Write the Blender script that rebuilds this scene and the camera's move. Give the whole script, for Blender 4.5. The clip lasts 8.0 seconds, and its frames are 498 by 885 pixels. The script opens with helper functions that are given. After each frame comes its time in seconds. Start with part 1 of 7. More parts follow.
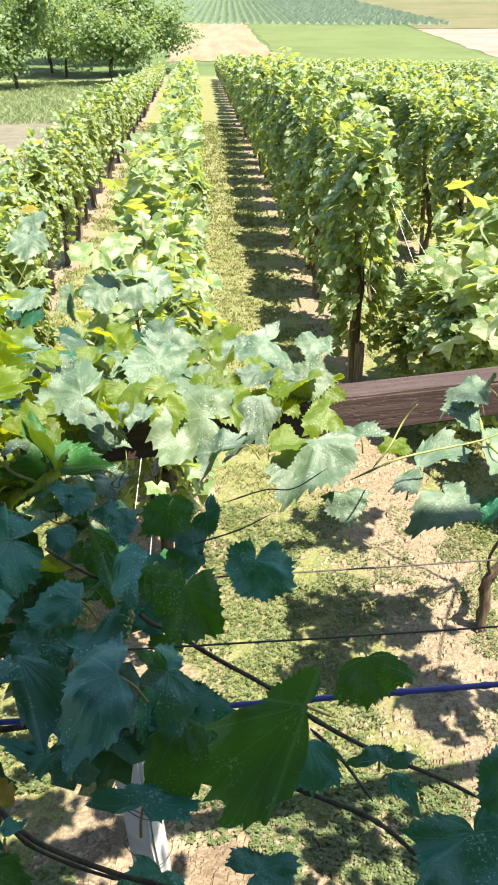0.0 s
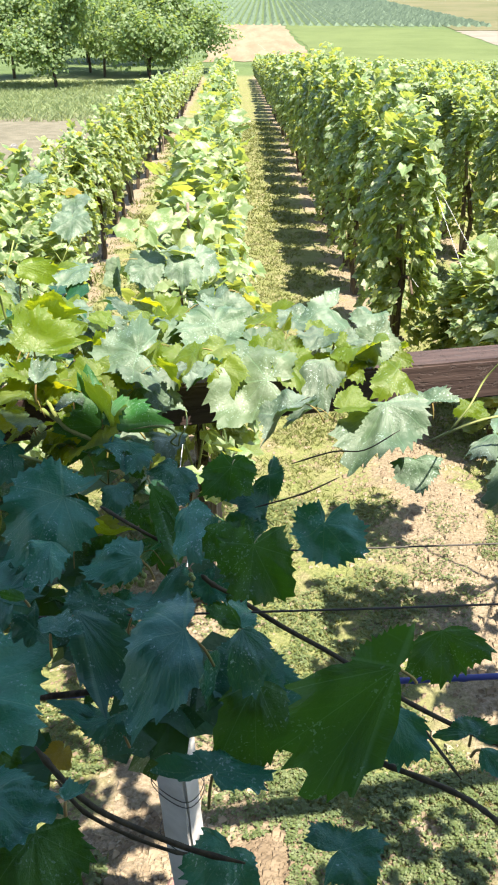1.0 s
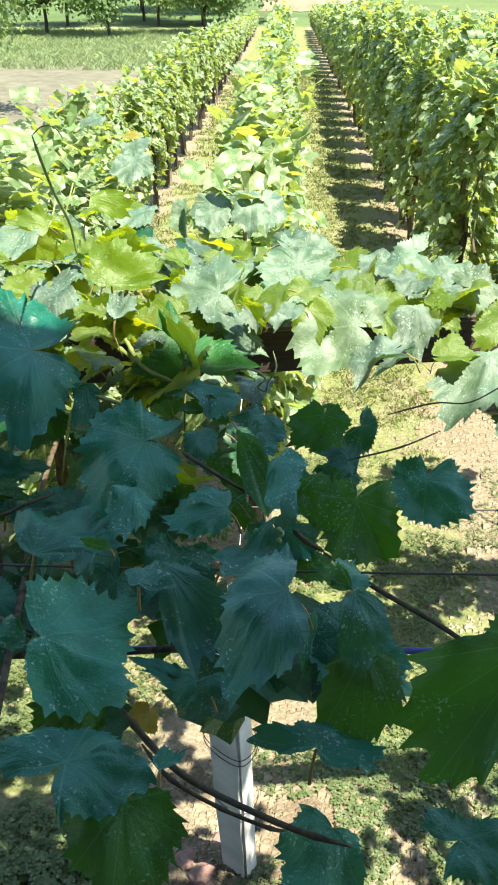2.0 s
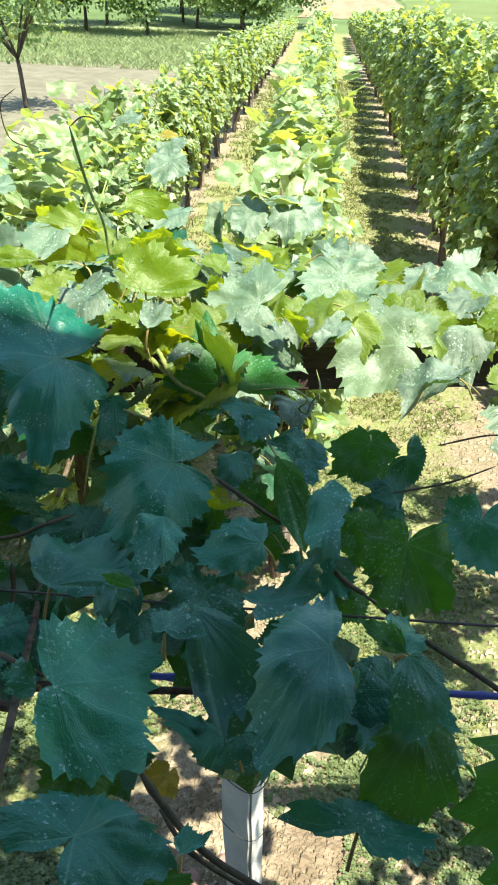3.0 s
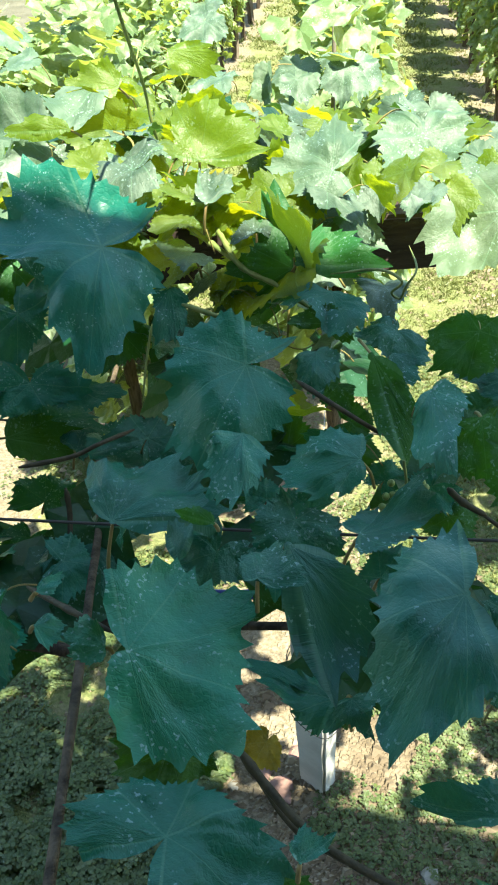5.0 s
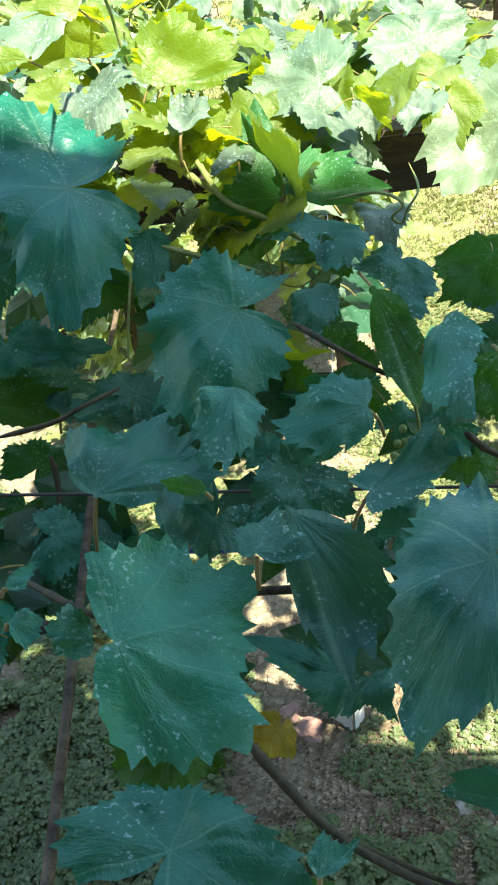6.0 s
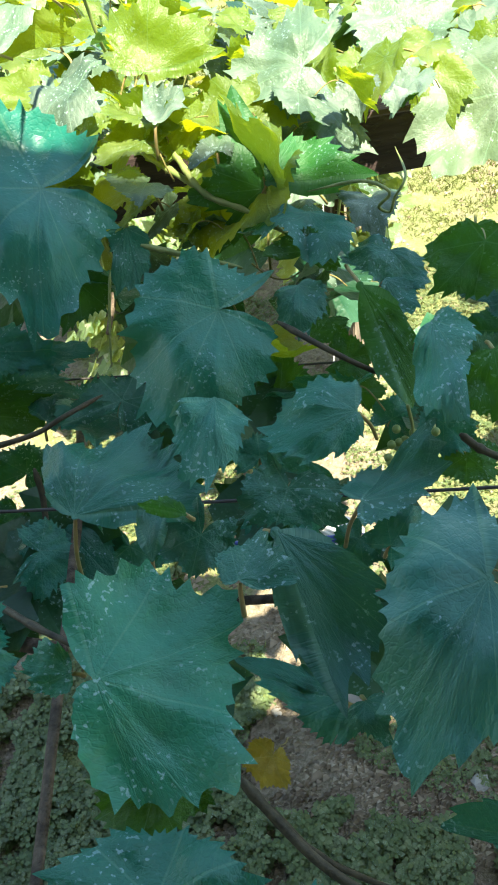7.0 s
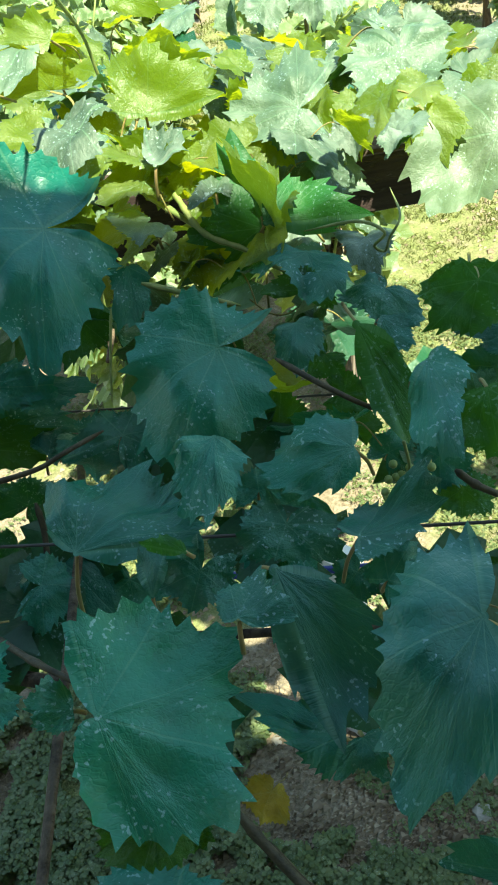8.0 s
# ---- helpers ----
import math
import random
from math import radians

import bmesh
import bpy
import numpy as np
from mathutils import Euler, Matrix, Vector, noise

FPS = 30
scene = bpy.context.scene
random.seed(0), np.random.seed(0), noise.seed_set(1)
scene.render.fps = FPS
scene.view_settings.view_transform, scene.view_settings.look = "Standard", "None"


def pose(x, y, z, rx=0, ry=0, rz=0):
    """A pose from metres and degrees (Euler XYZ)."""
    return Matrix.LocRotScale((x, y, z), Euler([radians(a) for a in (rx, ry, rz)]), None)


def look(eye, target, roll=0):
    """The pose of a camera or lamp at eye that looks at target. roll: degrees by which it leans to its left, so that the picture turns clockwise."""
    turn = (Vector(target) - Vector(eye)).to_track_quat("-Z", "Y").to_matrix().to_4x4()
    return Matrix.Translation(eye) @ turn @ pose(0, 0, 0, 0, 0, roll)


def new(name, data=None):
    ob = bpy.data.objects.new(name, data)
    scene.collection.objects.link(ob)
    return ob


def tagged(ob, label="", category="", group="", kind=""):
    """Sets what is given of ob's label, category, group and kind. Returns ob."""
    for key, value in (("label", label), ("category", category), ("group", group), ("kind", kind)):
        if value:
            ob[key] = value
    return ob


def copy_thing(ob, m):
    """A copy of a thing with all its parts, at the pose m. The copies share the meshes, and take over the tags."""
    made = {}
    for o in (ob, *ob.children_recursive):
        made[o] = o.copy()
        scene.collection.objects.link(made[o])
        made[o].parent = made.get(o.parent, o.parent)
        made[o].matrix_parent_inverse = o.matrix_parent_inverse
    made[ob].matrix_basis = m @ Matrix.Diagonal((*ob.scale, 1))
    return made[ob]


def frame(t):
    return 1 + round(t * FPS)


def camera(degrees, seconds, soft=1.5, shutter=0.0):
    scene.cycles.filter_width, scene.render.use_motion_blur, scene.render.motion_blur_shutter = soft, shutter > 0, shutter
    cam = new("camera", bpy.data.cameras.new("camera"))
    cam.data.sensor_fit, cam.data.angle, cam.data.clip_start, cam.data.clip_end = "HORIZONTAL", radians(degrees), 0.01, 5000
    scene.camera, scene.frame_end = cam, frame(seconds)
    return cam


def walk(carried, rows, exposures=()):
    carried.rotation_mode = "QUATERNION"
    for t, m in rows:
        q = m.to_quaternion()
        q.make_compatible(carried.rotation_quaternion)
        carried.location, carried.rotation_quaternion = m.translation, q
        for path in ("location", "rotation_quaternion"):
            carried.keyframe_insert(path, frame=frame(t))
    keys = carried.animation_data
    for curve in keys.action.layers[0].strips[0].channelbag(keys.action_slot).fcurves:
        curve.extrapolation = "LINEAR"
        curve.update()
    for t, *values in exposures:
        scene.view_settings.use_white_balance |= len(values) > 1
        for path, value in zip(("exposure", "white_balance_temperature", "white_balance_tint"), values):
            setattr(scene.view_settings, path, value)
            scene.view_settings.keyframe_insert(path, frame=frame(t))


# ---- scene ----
cam = camera(32.7, 8.0, soft=2.0)
EXPOSURES = [(0.0, 1.88, 6900, 13), (1.2, 1.86, 6800, 14), (2.0, 1.95, 6700, 4), (3.5, 1.95, 6700, 2), (4.0, 1.98, 6700, -6), (5.0, 2.16, 6700, -2), (6.5, 2.48, 6900, 4), (7.5, 2.48, 6900, 4), (8.0, 2.08, 6900, -8)]
walk(cam, [
    (0.0, look((0.0308, 0.0, 2.7), (0.0231, 1.9228, 1.6319), -0.8)),
    (0.5, look((0.0143, 0.0022, 2.6659), (-0.0198, 1.9283, 1.6022), -1.0)),
    (1.0, look((-0.022, 0.0341, 2.6131), (-0.1045, 1.958, 1.5494), -0.7)),
    (1.5, look((-0.0605, 0.0671, 2.5801), (-0.2112, 1.9646, 1.4757), -0.8)),
    (2.0, look((-0.0891, 0.0946, 2.5581), (-0.2739, 1.9591, 1.4053), -0.3)),
    (2.2, look((-0.0955, 0.111, 2.550), (-0.277, 1.801, 1.497), 0.1)),
    (3.3, look((-0.137, 0.184, 2.533), (-0.352, 1.880, 1.495), 1.9)),
    (3.5, look((-0.1518, 0.1881, 2.5295), (-0.3883, 2.0328, 1.3547), 2.0)),
    (4.0, look((-0.1782, 0.2255, 2.5196), (-0.418, 2.0262, 1.2788), 3.6)),
    (4.5, look((-0.1815, 0.2585, 2.4899), (-0.4598, 2.0229, 1.2062), 1.5)),
    (5.0, look((-0.1727, 0.2926, 2.469), (-0.5027, 1.9734, 1.0896), -3.0)),
    (5.2, look((-0.174, 0.302, 2.464), (-0.478, 1.804, 1.178), -3.8)),
    (6.3, look((-0.165, 0.368, 2.430), (-0.502, 1.779, 1.053), -9.4)),
    (6.5, look((-0.1617, 0.3751, 2.4316), (-0.539, 1.9151, 0.9059), -10.1)),
    (7.0, look((-0.1573, 0.3905, 2.4316), (-0.5379, 1.9162, 0.8938), -10.8)),
    (7.5, look((-0.1551, 0.3949, 2.4349), (-0.5379, 1.9162, 0.8916), -11.0)),
    (8.0, look((-0.1551, 0.3894, 2.4448), (-0.5324, 1.9602, 0.9521), -10.6)),
], EXPOSURES)

# ---- daylight: a high summer sun behind and to the right, clear sky ----
SUN = Vector((0.30, -0.288, 1.0)).normalized()
world = bpy.data.worlds.new("summer_sky")
scene.world = world
world.use_nodes = True
wn = world.node_tree
sky = wn.nodes.new("ShaderNodeTexSky")
sky.sky_type = "NISHITA"
sky.sun_disc = False
sky.dust_density = 0.6
sky.ozone_density = 1.0
sky.sun_elevation = math.asin(SUN.z)
sky.sun_rotation = math.atan2(SUN.x, SUN.y)
wn.nodes["Background"].inputs[1].default_value = 0.115
wn.links.new(sky.outputs[0], wn.nodes["Background"].inputs[0])
sun = new("sun", bpy.data.lights.new("sun", "SUN"))
sun.data.energy = 5.0
sun.data.angle = radians(0.55)
sun.data.color = (1.0, 0.92, 0.79)
sun.matrix_world = look(SUN * 60, (0, 0, 0))


# ---- materials ----
class Nodes:
    """A small wrapper that adds nodes to one material and joins them."""

    def __init__(self, name):
        self.mat = bpy.data.materials.new(name)
        self.mat.use_nodes = True
        self.tree = self.mat.node_tree
        self.bsdf = self.tree.nodes["Principled BSDF"]
        self.out = self.tree.nodes["Material Output"]

    def add(self, kind):
        return self.tree.nodes.new(kind)

    def join(self, a, b):
        self.tree.links.new(a, b)

    def put(self, socket, value):
        if isinstance(value, (int, float)):
            socket.default_value = value
        elif isinstance(value, tuple):
            socket.default_value = (*value, 1.0)[:4] if len(socket.default_value) == 4 else value
        else:
            self.join(value, socket)

    def math(self, op, a, b=0.0, c=0.0, clamp=False):
        n = self.add("ShaderNodeMath")
        n.operation, n.use_clamp = op, clamp
        for s, v in zip(n.inputs, (a, b, c)):
            self.put(s, v)
        return n.outputs[0]

    def mix(self, f, a, b, blend="MIX"):
        n = self.add("ShaderNodeMixRGB")
        n.blend_type = blend
        for s, v in zip(n.inputs, (f, a, b)):
            self.put(s, v)
        return n.outputs[0]

    def noise(self, vec, scale, detail=4.0, rough=0.55):
        n = self.add("ShaderNodeTexNoise")
        if vec is not None:
            self.join(vec, n.inputs["Vector"])
        n.inputs["Scale"].default_value = scale
        n.inputs["Detail"].default_value = detail
        n.inputs["Roughness"].default_value = rough
        return n.outputs[0]

    def step(self, v, lo, hi):
        n = self.add("ShaderNodeMapRange")
        n.interpolation_type = "SMOOTHSTEP"
        self.put(n.inputs[0], v)
        n.inputs[1].default_value, n.inputs[2].default_value = lo, hi
        return n.outputs[0]

    def bump(self, height, strength, distance):
        n = self.add("ShaderNodeBump")
        n.inputs["Strength"].default_value = strength
        n.inputs["Distance"].default_value = distance
        self.join(height, n.inputs["Height"])
        self.join(n.outputs[0], self.bsdf.inputs["Normal"])
        return n.outputs[0]

    def set(self, base=None, rough=None, spec=None):
        for key, v in (("Base Color", base), ("Roughness", rough), ("Specular IOR Level", spec)):
            if v is not None:
                self.put(self.bsdf.inputs[key], v)
        return self.mat


def leaf_material(name, single, green, pale, through_col, sheer=0.38, gloss=0.5, wax=0.0, yellowing=(1.5, 1.15, 0.8), dull=0.33, dust=1.0, haze=0.46):
    """Vine leaf: green blade with spray residue, pale veins, light coming through it.
    single: leaves are objects of their own with leaf coordinates; otherwise islands of one mesh."""
    m = Nodes(name)
    if single:
        rnd = m.add("ShaderNodeObjectInfo").outputs["Random"]
    else:
        rnd = m.add("ShaderNodeNewGeometry").outputs["Random Per Island"]
    uv = m.add("ShaderNodeUVMap").outputs[0]
    pos = m.add("ShaderNodeNewGeometry").outputs["Position"]
    blotch = m.step(m.noise(pos, 22.0, 3.0), 0.42, 0.70)
    fine = m.noise(pos, 240.0, 3.0)
    spots = m.math("MULTIPLY", m.step(m.noise(pos, 330.0, 2.0, 0.4), 0.60, 0.68), m.step(m.noise(pos, 26.0, 2.0), 0.46, 0.66))
    tone = m.mix(m.step(rnd, 0.86, 1.0), green, tuple(c * k for c, k in zip(green, (1.7, 1.35, 0.85))))
    tone = m.mix(m.math("MULTIPLY", m.step(rnd, 0.0, 0.3), 0.35), tuple(c * 0.72 for c in green), tone)
    depth = m.math("ADD", 0.62, m.math("MULTIPLY", m.math("FRACT", m.math("MULTIPLY", rnd, 13.7)), 0.68))
    shade = m.add("ShaderNodeCombineXYZ")
    for socket in shade.inputs:
        m.join(depth, socket)
    tone = m.mix(1.0, tone, shade.outputs[0], "MULTIPLY")
    tone = m.mix(m.math("MULTIPLY", fine, 0.35), tone, tuple(c * 0.55 for c in green))
    dusty = m.math("ADD", m.math("MULTIPLY", blotch, haze), m.math("MULTIPLY", spots, 0.50))
    dusty = m.math("MULTIPLY", dusty, m.math("ADD", 0.45, m.math("MULTIPLY", m.math("FRACT", m.math("MULTIPLY", rnd, 7.3)), 0.75)))
    dusty = m.math("MULTIPLY", dusty, dust)
    col = m.mix(dusty, tone, pale)
    col = m.mix(m.math("MULTIPLY", spots, 0.30), col, (0.34, 0.52, 0.50))
    if single:
        sep = m.add("ShaderNodeSeparateXYZ")
        m.join(uv, sep.inputs[0])
        x, y = sep.outputs[0], sep.outputs[1]
        ang = m.math("ARCTAN2", x, y)
        r = m.math("SQRT", m.math("ADD", m.math("MULTIPLY", x, x), m.math("MULTIPLY", y, y)))
        part_ang = m.math("SUBTRACT", m.math("MODULO", m.math("ADD", ang, 9.5 * 0.925), 0.925), 0.4625)
        across = m.math("ABSOLUTE", m.math("MULTIPLY", r, m.math("SINE", part_ang)))
        along = m.math("MULTIPLY", r, m.math("COSINE", part_ang))
        main = m.math("SUBTRACT", 1.0, m.step(across, 0.003, 0.012))
        wob = m.math("MULTIPLY", m.noise(uv, 5.0, 1.0), 0.09)
        phase = m.math("ADD", m.math("SUBTRACT", along, m.math("MULTIPLY", across, 0.75)), wob)
        saw = m.math("ABSOLUTE", m.math("SUBTRACT", m.math("FRACT", m.math("MULTIPLY", phase, 7.5)), 0.5))
        side = m.math("SUBTRACT", 1.0, m.step(saw, 0.01, 0.06))
        net = m.add("ShaderNodeTexVoronoi")
        net.feature = "DISTANCE_TO_EDGE"
        m.join(uv, net.inputs["Vector"])
        net.inputs["Scale"].default_value = 26.0
        cell = m.step(net.outputs["Distance"], 0.0, 0.16)
        vein = m.math("MAXIMUM", main, m.math("MULTIPLY", side, 0.30))
        col = m.mix(m.math("MULTIPLY", vein, 0.24), col, (0.15, 0.30, 0.17))
        height = m.math("SUBTRACT", m.math("MULTIPLY", cell, 0.14), m.math("MULTIPLY", vein, 0.20))
        height = m.math("ADD", height, m.math("MULTIPLY", fine, 0.25))
        height = m.math("ADD", height, m.math("MULTIPLY", m.noise(uv, 9.0, 3.0), 2.2))   # blistered blade
        normal = m.bump(height, 0.5, 0.0016)
    else:
        normal = m.bump(m.noise(pos, 90.0, 2.0), 0.4, 0.004)
    m.set(col, m.math("ADD", dull, m.math("MULTIPLY", fine, 0.22)), gloss)
    m.bsdf.inputs["Coat Weight"].default_value = wax
    m.bsdf.inputs["Specular Tint"].default_value = (0.94, 1.0, 0.96, 1.0)
    m.bsdf.inputs["Coat Roughness"].default_value = 0.32
    tl = m.add("ShaderNodeBsdfTranslucent")
    m.put(tl.inputs[0], m.mix(m.step(rnd, 0.75, 1.0), through_col, tuple(min(0.85, c * k) for c, k in zip(through_col, yellowing))))
    m.join(normal, tl.inputs["Normal"])
    ms = m.add("ShaderNodeMixShader")
    ms.inputs[0].default_value = sheer
    m.join(m.bsdf.outputs[0], ms.inputs[1])
    m.join(tl.outputs[0], ms.inputs[2])
    m.join(ms.outputs[0], m.out.inputs["Surface"])
    return m.mat


# blade of the shaded leaves: the teal of the shade is in its colour
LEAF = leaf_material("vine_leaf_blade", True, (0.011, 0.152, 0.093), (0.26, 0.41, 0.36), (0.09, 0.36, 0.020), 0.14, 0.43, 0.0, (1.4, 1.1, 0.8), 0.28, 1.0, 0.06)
# bluer blade for up-facing shaded leaves, reflected sky blue mixed into the colour
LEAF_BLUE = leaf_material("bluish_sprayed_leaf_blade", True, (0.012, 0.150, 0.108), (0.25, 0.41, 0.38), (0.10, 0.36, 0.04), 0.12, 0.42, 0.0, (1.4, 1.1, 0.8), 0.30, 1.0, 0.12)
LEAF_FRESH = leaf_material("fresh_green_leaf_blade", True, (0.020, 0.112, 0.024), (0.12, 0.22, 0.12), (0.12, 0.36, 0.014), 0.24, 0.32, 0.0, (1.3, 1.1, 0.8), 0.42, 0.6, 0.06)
# paler blade for sunlit leaves: sunshine put into the colour besides spray dust
LEAF_DUSTED_LIT = leaf_material("spray_dusted_leaf_blade", True, (0.070, 0.124, 0.074), (0.28, 0.345, 0.28), (0.14, 0.36, 0.030), 0.12, 0.45, 0.0, (1.4, 1.1, 0.8), 0.42, 1.0, 0.42)
# darkened green: the shade inside the canopy is painted into these leaves
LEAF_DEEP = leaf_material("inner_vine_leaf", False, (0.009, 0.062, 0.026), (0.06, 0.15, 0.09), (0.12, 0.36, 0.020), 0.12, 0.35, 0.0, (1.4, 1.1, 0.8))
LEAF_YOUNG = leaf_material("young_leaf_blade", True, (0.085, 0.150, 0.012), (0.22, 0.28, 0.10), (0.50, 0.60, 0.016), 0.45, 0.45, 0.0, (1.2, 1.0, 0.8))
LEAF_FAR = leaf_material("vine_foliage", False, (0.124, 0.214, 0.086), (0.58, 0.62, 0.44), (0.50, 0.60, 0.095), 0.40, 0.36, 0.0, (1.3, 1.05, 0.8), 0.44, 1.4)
LEAF_TREE = leaf_material("orchard_foliage", False, (0.115, 0.185, 0.075), (0.32, 0.40, 0.24), (0.34, 0.48, 0.10), 0.40, 0.3)


def bark_material(name, dark, light, scale=(60, 60, 9), rough=0.85, bump=0.006):
    m = Nodes(name)
    co = m.add("ShaderNodeTexCoord").outputs["Object"]
    mp = m.add("ShaderNodeMapping")
    m.join(co, mp.inputs[0])
    mp.inputs["Scale"].default_value = scale
    grain = m.noise(mp.outputs[0], 1.0, 6.0, 0.65)
    patch = m.noise(co, 7.0, 3.0)
    col = m.mix(m.step(grain, 0.30, 0.70), dark, light)
    col = m.mix(m.math("MULTIPLY", m.step(patch, 0.45, 0.75), 0.4), col, tuple(c * 0.55 for c in light))
    m.bump(grain, 0.8, bump)
    return m.set(col, rough, 0.25)


BARK = bark_material("vine_bark", (0.032, 0.024, 0.016), (0.13, 0.098, 0.066))
CANE = bark_material("brown_cane", (0.030, 0.026, 0.014), (0.078, 0.064, 0.034), (90, 90, 20), 0.6, 0.002)
GREEN_CANE = bark_material("green_shoot", (0.10, 0.15, 0.04), (0.24, 0.27, 0.09), (60, 60, 14), 0.5, 0.001)
PETIOLE = bark_material("petiole_skin", (0.13, 0.16, 0.04), (0.30, 0.21, 0.09), (60, 60, 14), 0.5, 0.001)
STAKE = bark_material("grey_brown_stake", (0.12, 0.095, 0.072), (0.33, 0.275, 0.215), (70, 70, 5), 0.85, 0.004)
TREE_BARK = bark_material("orchard_bark", (0.03, 0.024, 0.018), (0.11, 0.085, 0.06), (22, 22, 5), 0.9, 0.02)


def beam_material():
    """Old beam with flaking brown paint along the grain."""
    m = Nodes("flaking_brown_paint")
    co = m.add("ShaderNodeTexCoord").outputs["Object"]
    mp = m.add("ShaderNodeMapping")
    m.join(co, mp.inputs[0])
    mp.inputs["Scale"].default_value = (3.0, 42.0, 42.0)
    grain = m.noise(mp.outputs[0], 2.0, 6.0, 0.7)
    mp2 = m.add("ShaderNodeMapping")
    m.join(co, mp2.inputs[0])
    mp2.inputs["Scale"].default_value = (22.0, 70.0, 70.0)
    flake = m.noise(mp2.outputs[0], 2.2, 4.0, 0.6)
    worn = m.step(flake, 0.56, 0.66)
    col = m.mix(m.step(grain, 0.3, 0.7), (0.034, 0.023, 0.021), (0.072, 0.050, 0.044))
    col = m.mix(worn, col, (0.066, 0.050, 0.045))
    h = m.math("ADD", m.math("MULTIPLY", grain, 0.6), m.math("MULTIPLY", worn, -0.5))
    m.bump(h, 0.9, 0.004)
    return m.set(col, 0.70, 0.25)


BEAM = beam_material()


def concrete_material(name, lo, hi):
    m = Nodes(name)
    co = m.add("ShaderNodeTexCoord").outputs["Object"]
    a, b = m.noise(co, 6.0, 4.0), m.noise(co, 90.0, 4.0)
    col = m.mix(m.step(a, 0.35, 0.7), lo, hi)
    col = m.mix(m.math("MULTIPLY", b, 0.35), col, tuple(c * 0.6 for c in lo))
    m.bump(b, 0.5, 0.003)
    return m.set(col, 0.85, 0.25)


CONCRETE = concrete_material("weathered_concrete", (0.24, 0.235, 0.22), (0.36, 0.355, 0.34))
WHITEWASH = concrete_material("whitewashed_post", (0.62, 0.61, 0.58), (0.82, 0.81, 0.78))
PLASTER = concrete_material("house_plaster", (0.26, 0.27, 0.26), (0.34, 0.35, 0.34))
FLOORING = concrete_material("porch_concrete", (0.26, 0.25, 0.235), (0.36, 0.35, 0.33))
ROOFING = concrete_material("roof_boards", (0.06, 0.045, 0.035), (0.11, 0.08, 0.06))


def plain_material(name, col, rough, spec=0.4, metal=0.0, scale=300.0):
    m = Nodes(name)
    co = m.add("ShaderNodeTexCoord").outputs["Object"]
    n = m.noise(co, scale, 3.0)
    m.set(m.mix(m.math("MULTIPLY", n, 0.5), col, tuple(c * 0.55 for c in col)), rough, spec)
    m.bsdf.inputs["Metallic"].default_value = metal
    m.bump(n, 0.3, 0.001)
    return m.mat


WIRE = plain_material("galvanised_wire", (0.32, 0.33, 0.34), 0.45, 0.5, 0.8)
DARK_WIRE = plain_material("dark_wire", (0.05, 0.045, 0.04), 0.6)
BLUE_ROPE = plain_material("blue_rope_fibre", (0.035, 0.055, 0.26), 0.5, 0.4, 0.0, 500.0)
BERRY = plain_material("young_green_berry", (0.20, 0.27, 0.07), 0.4, 0.45, 0.0, 120.0)
STONE = concrete_material("pink_field_stone", (0.22, 0.13, 0.11), (0.34, 0.22, 0.19))
PALE_STONE = concrete_material("pale_field_stone", (0.26, 0.25, 0.22), (0.38, 0.36, 0.32))
YELLOWED = leaf_material("yellowed_leaf_blade", True, (0.22, 0.19, 0.015), (0.40, 0.34, 0.08), (0.55, 0.42, 0.03))

ROW_LEAN = 0.056   # the rows run a little to the left of straight ahead
ROW_STEP = 1.485
ROW_MID = -0.21


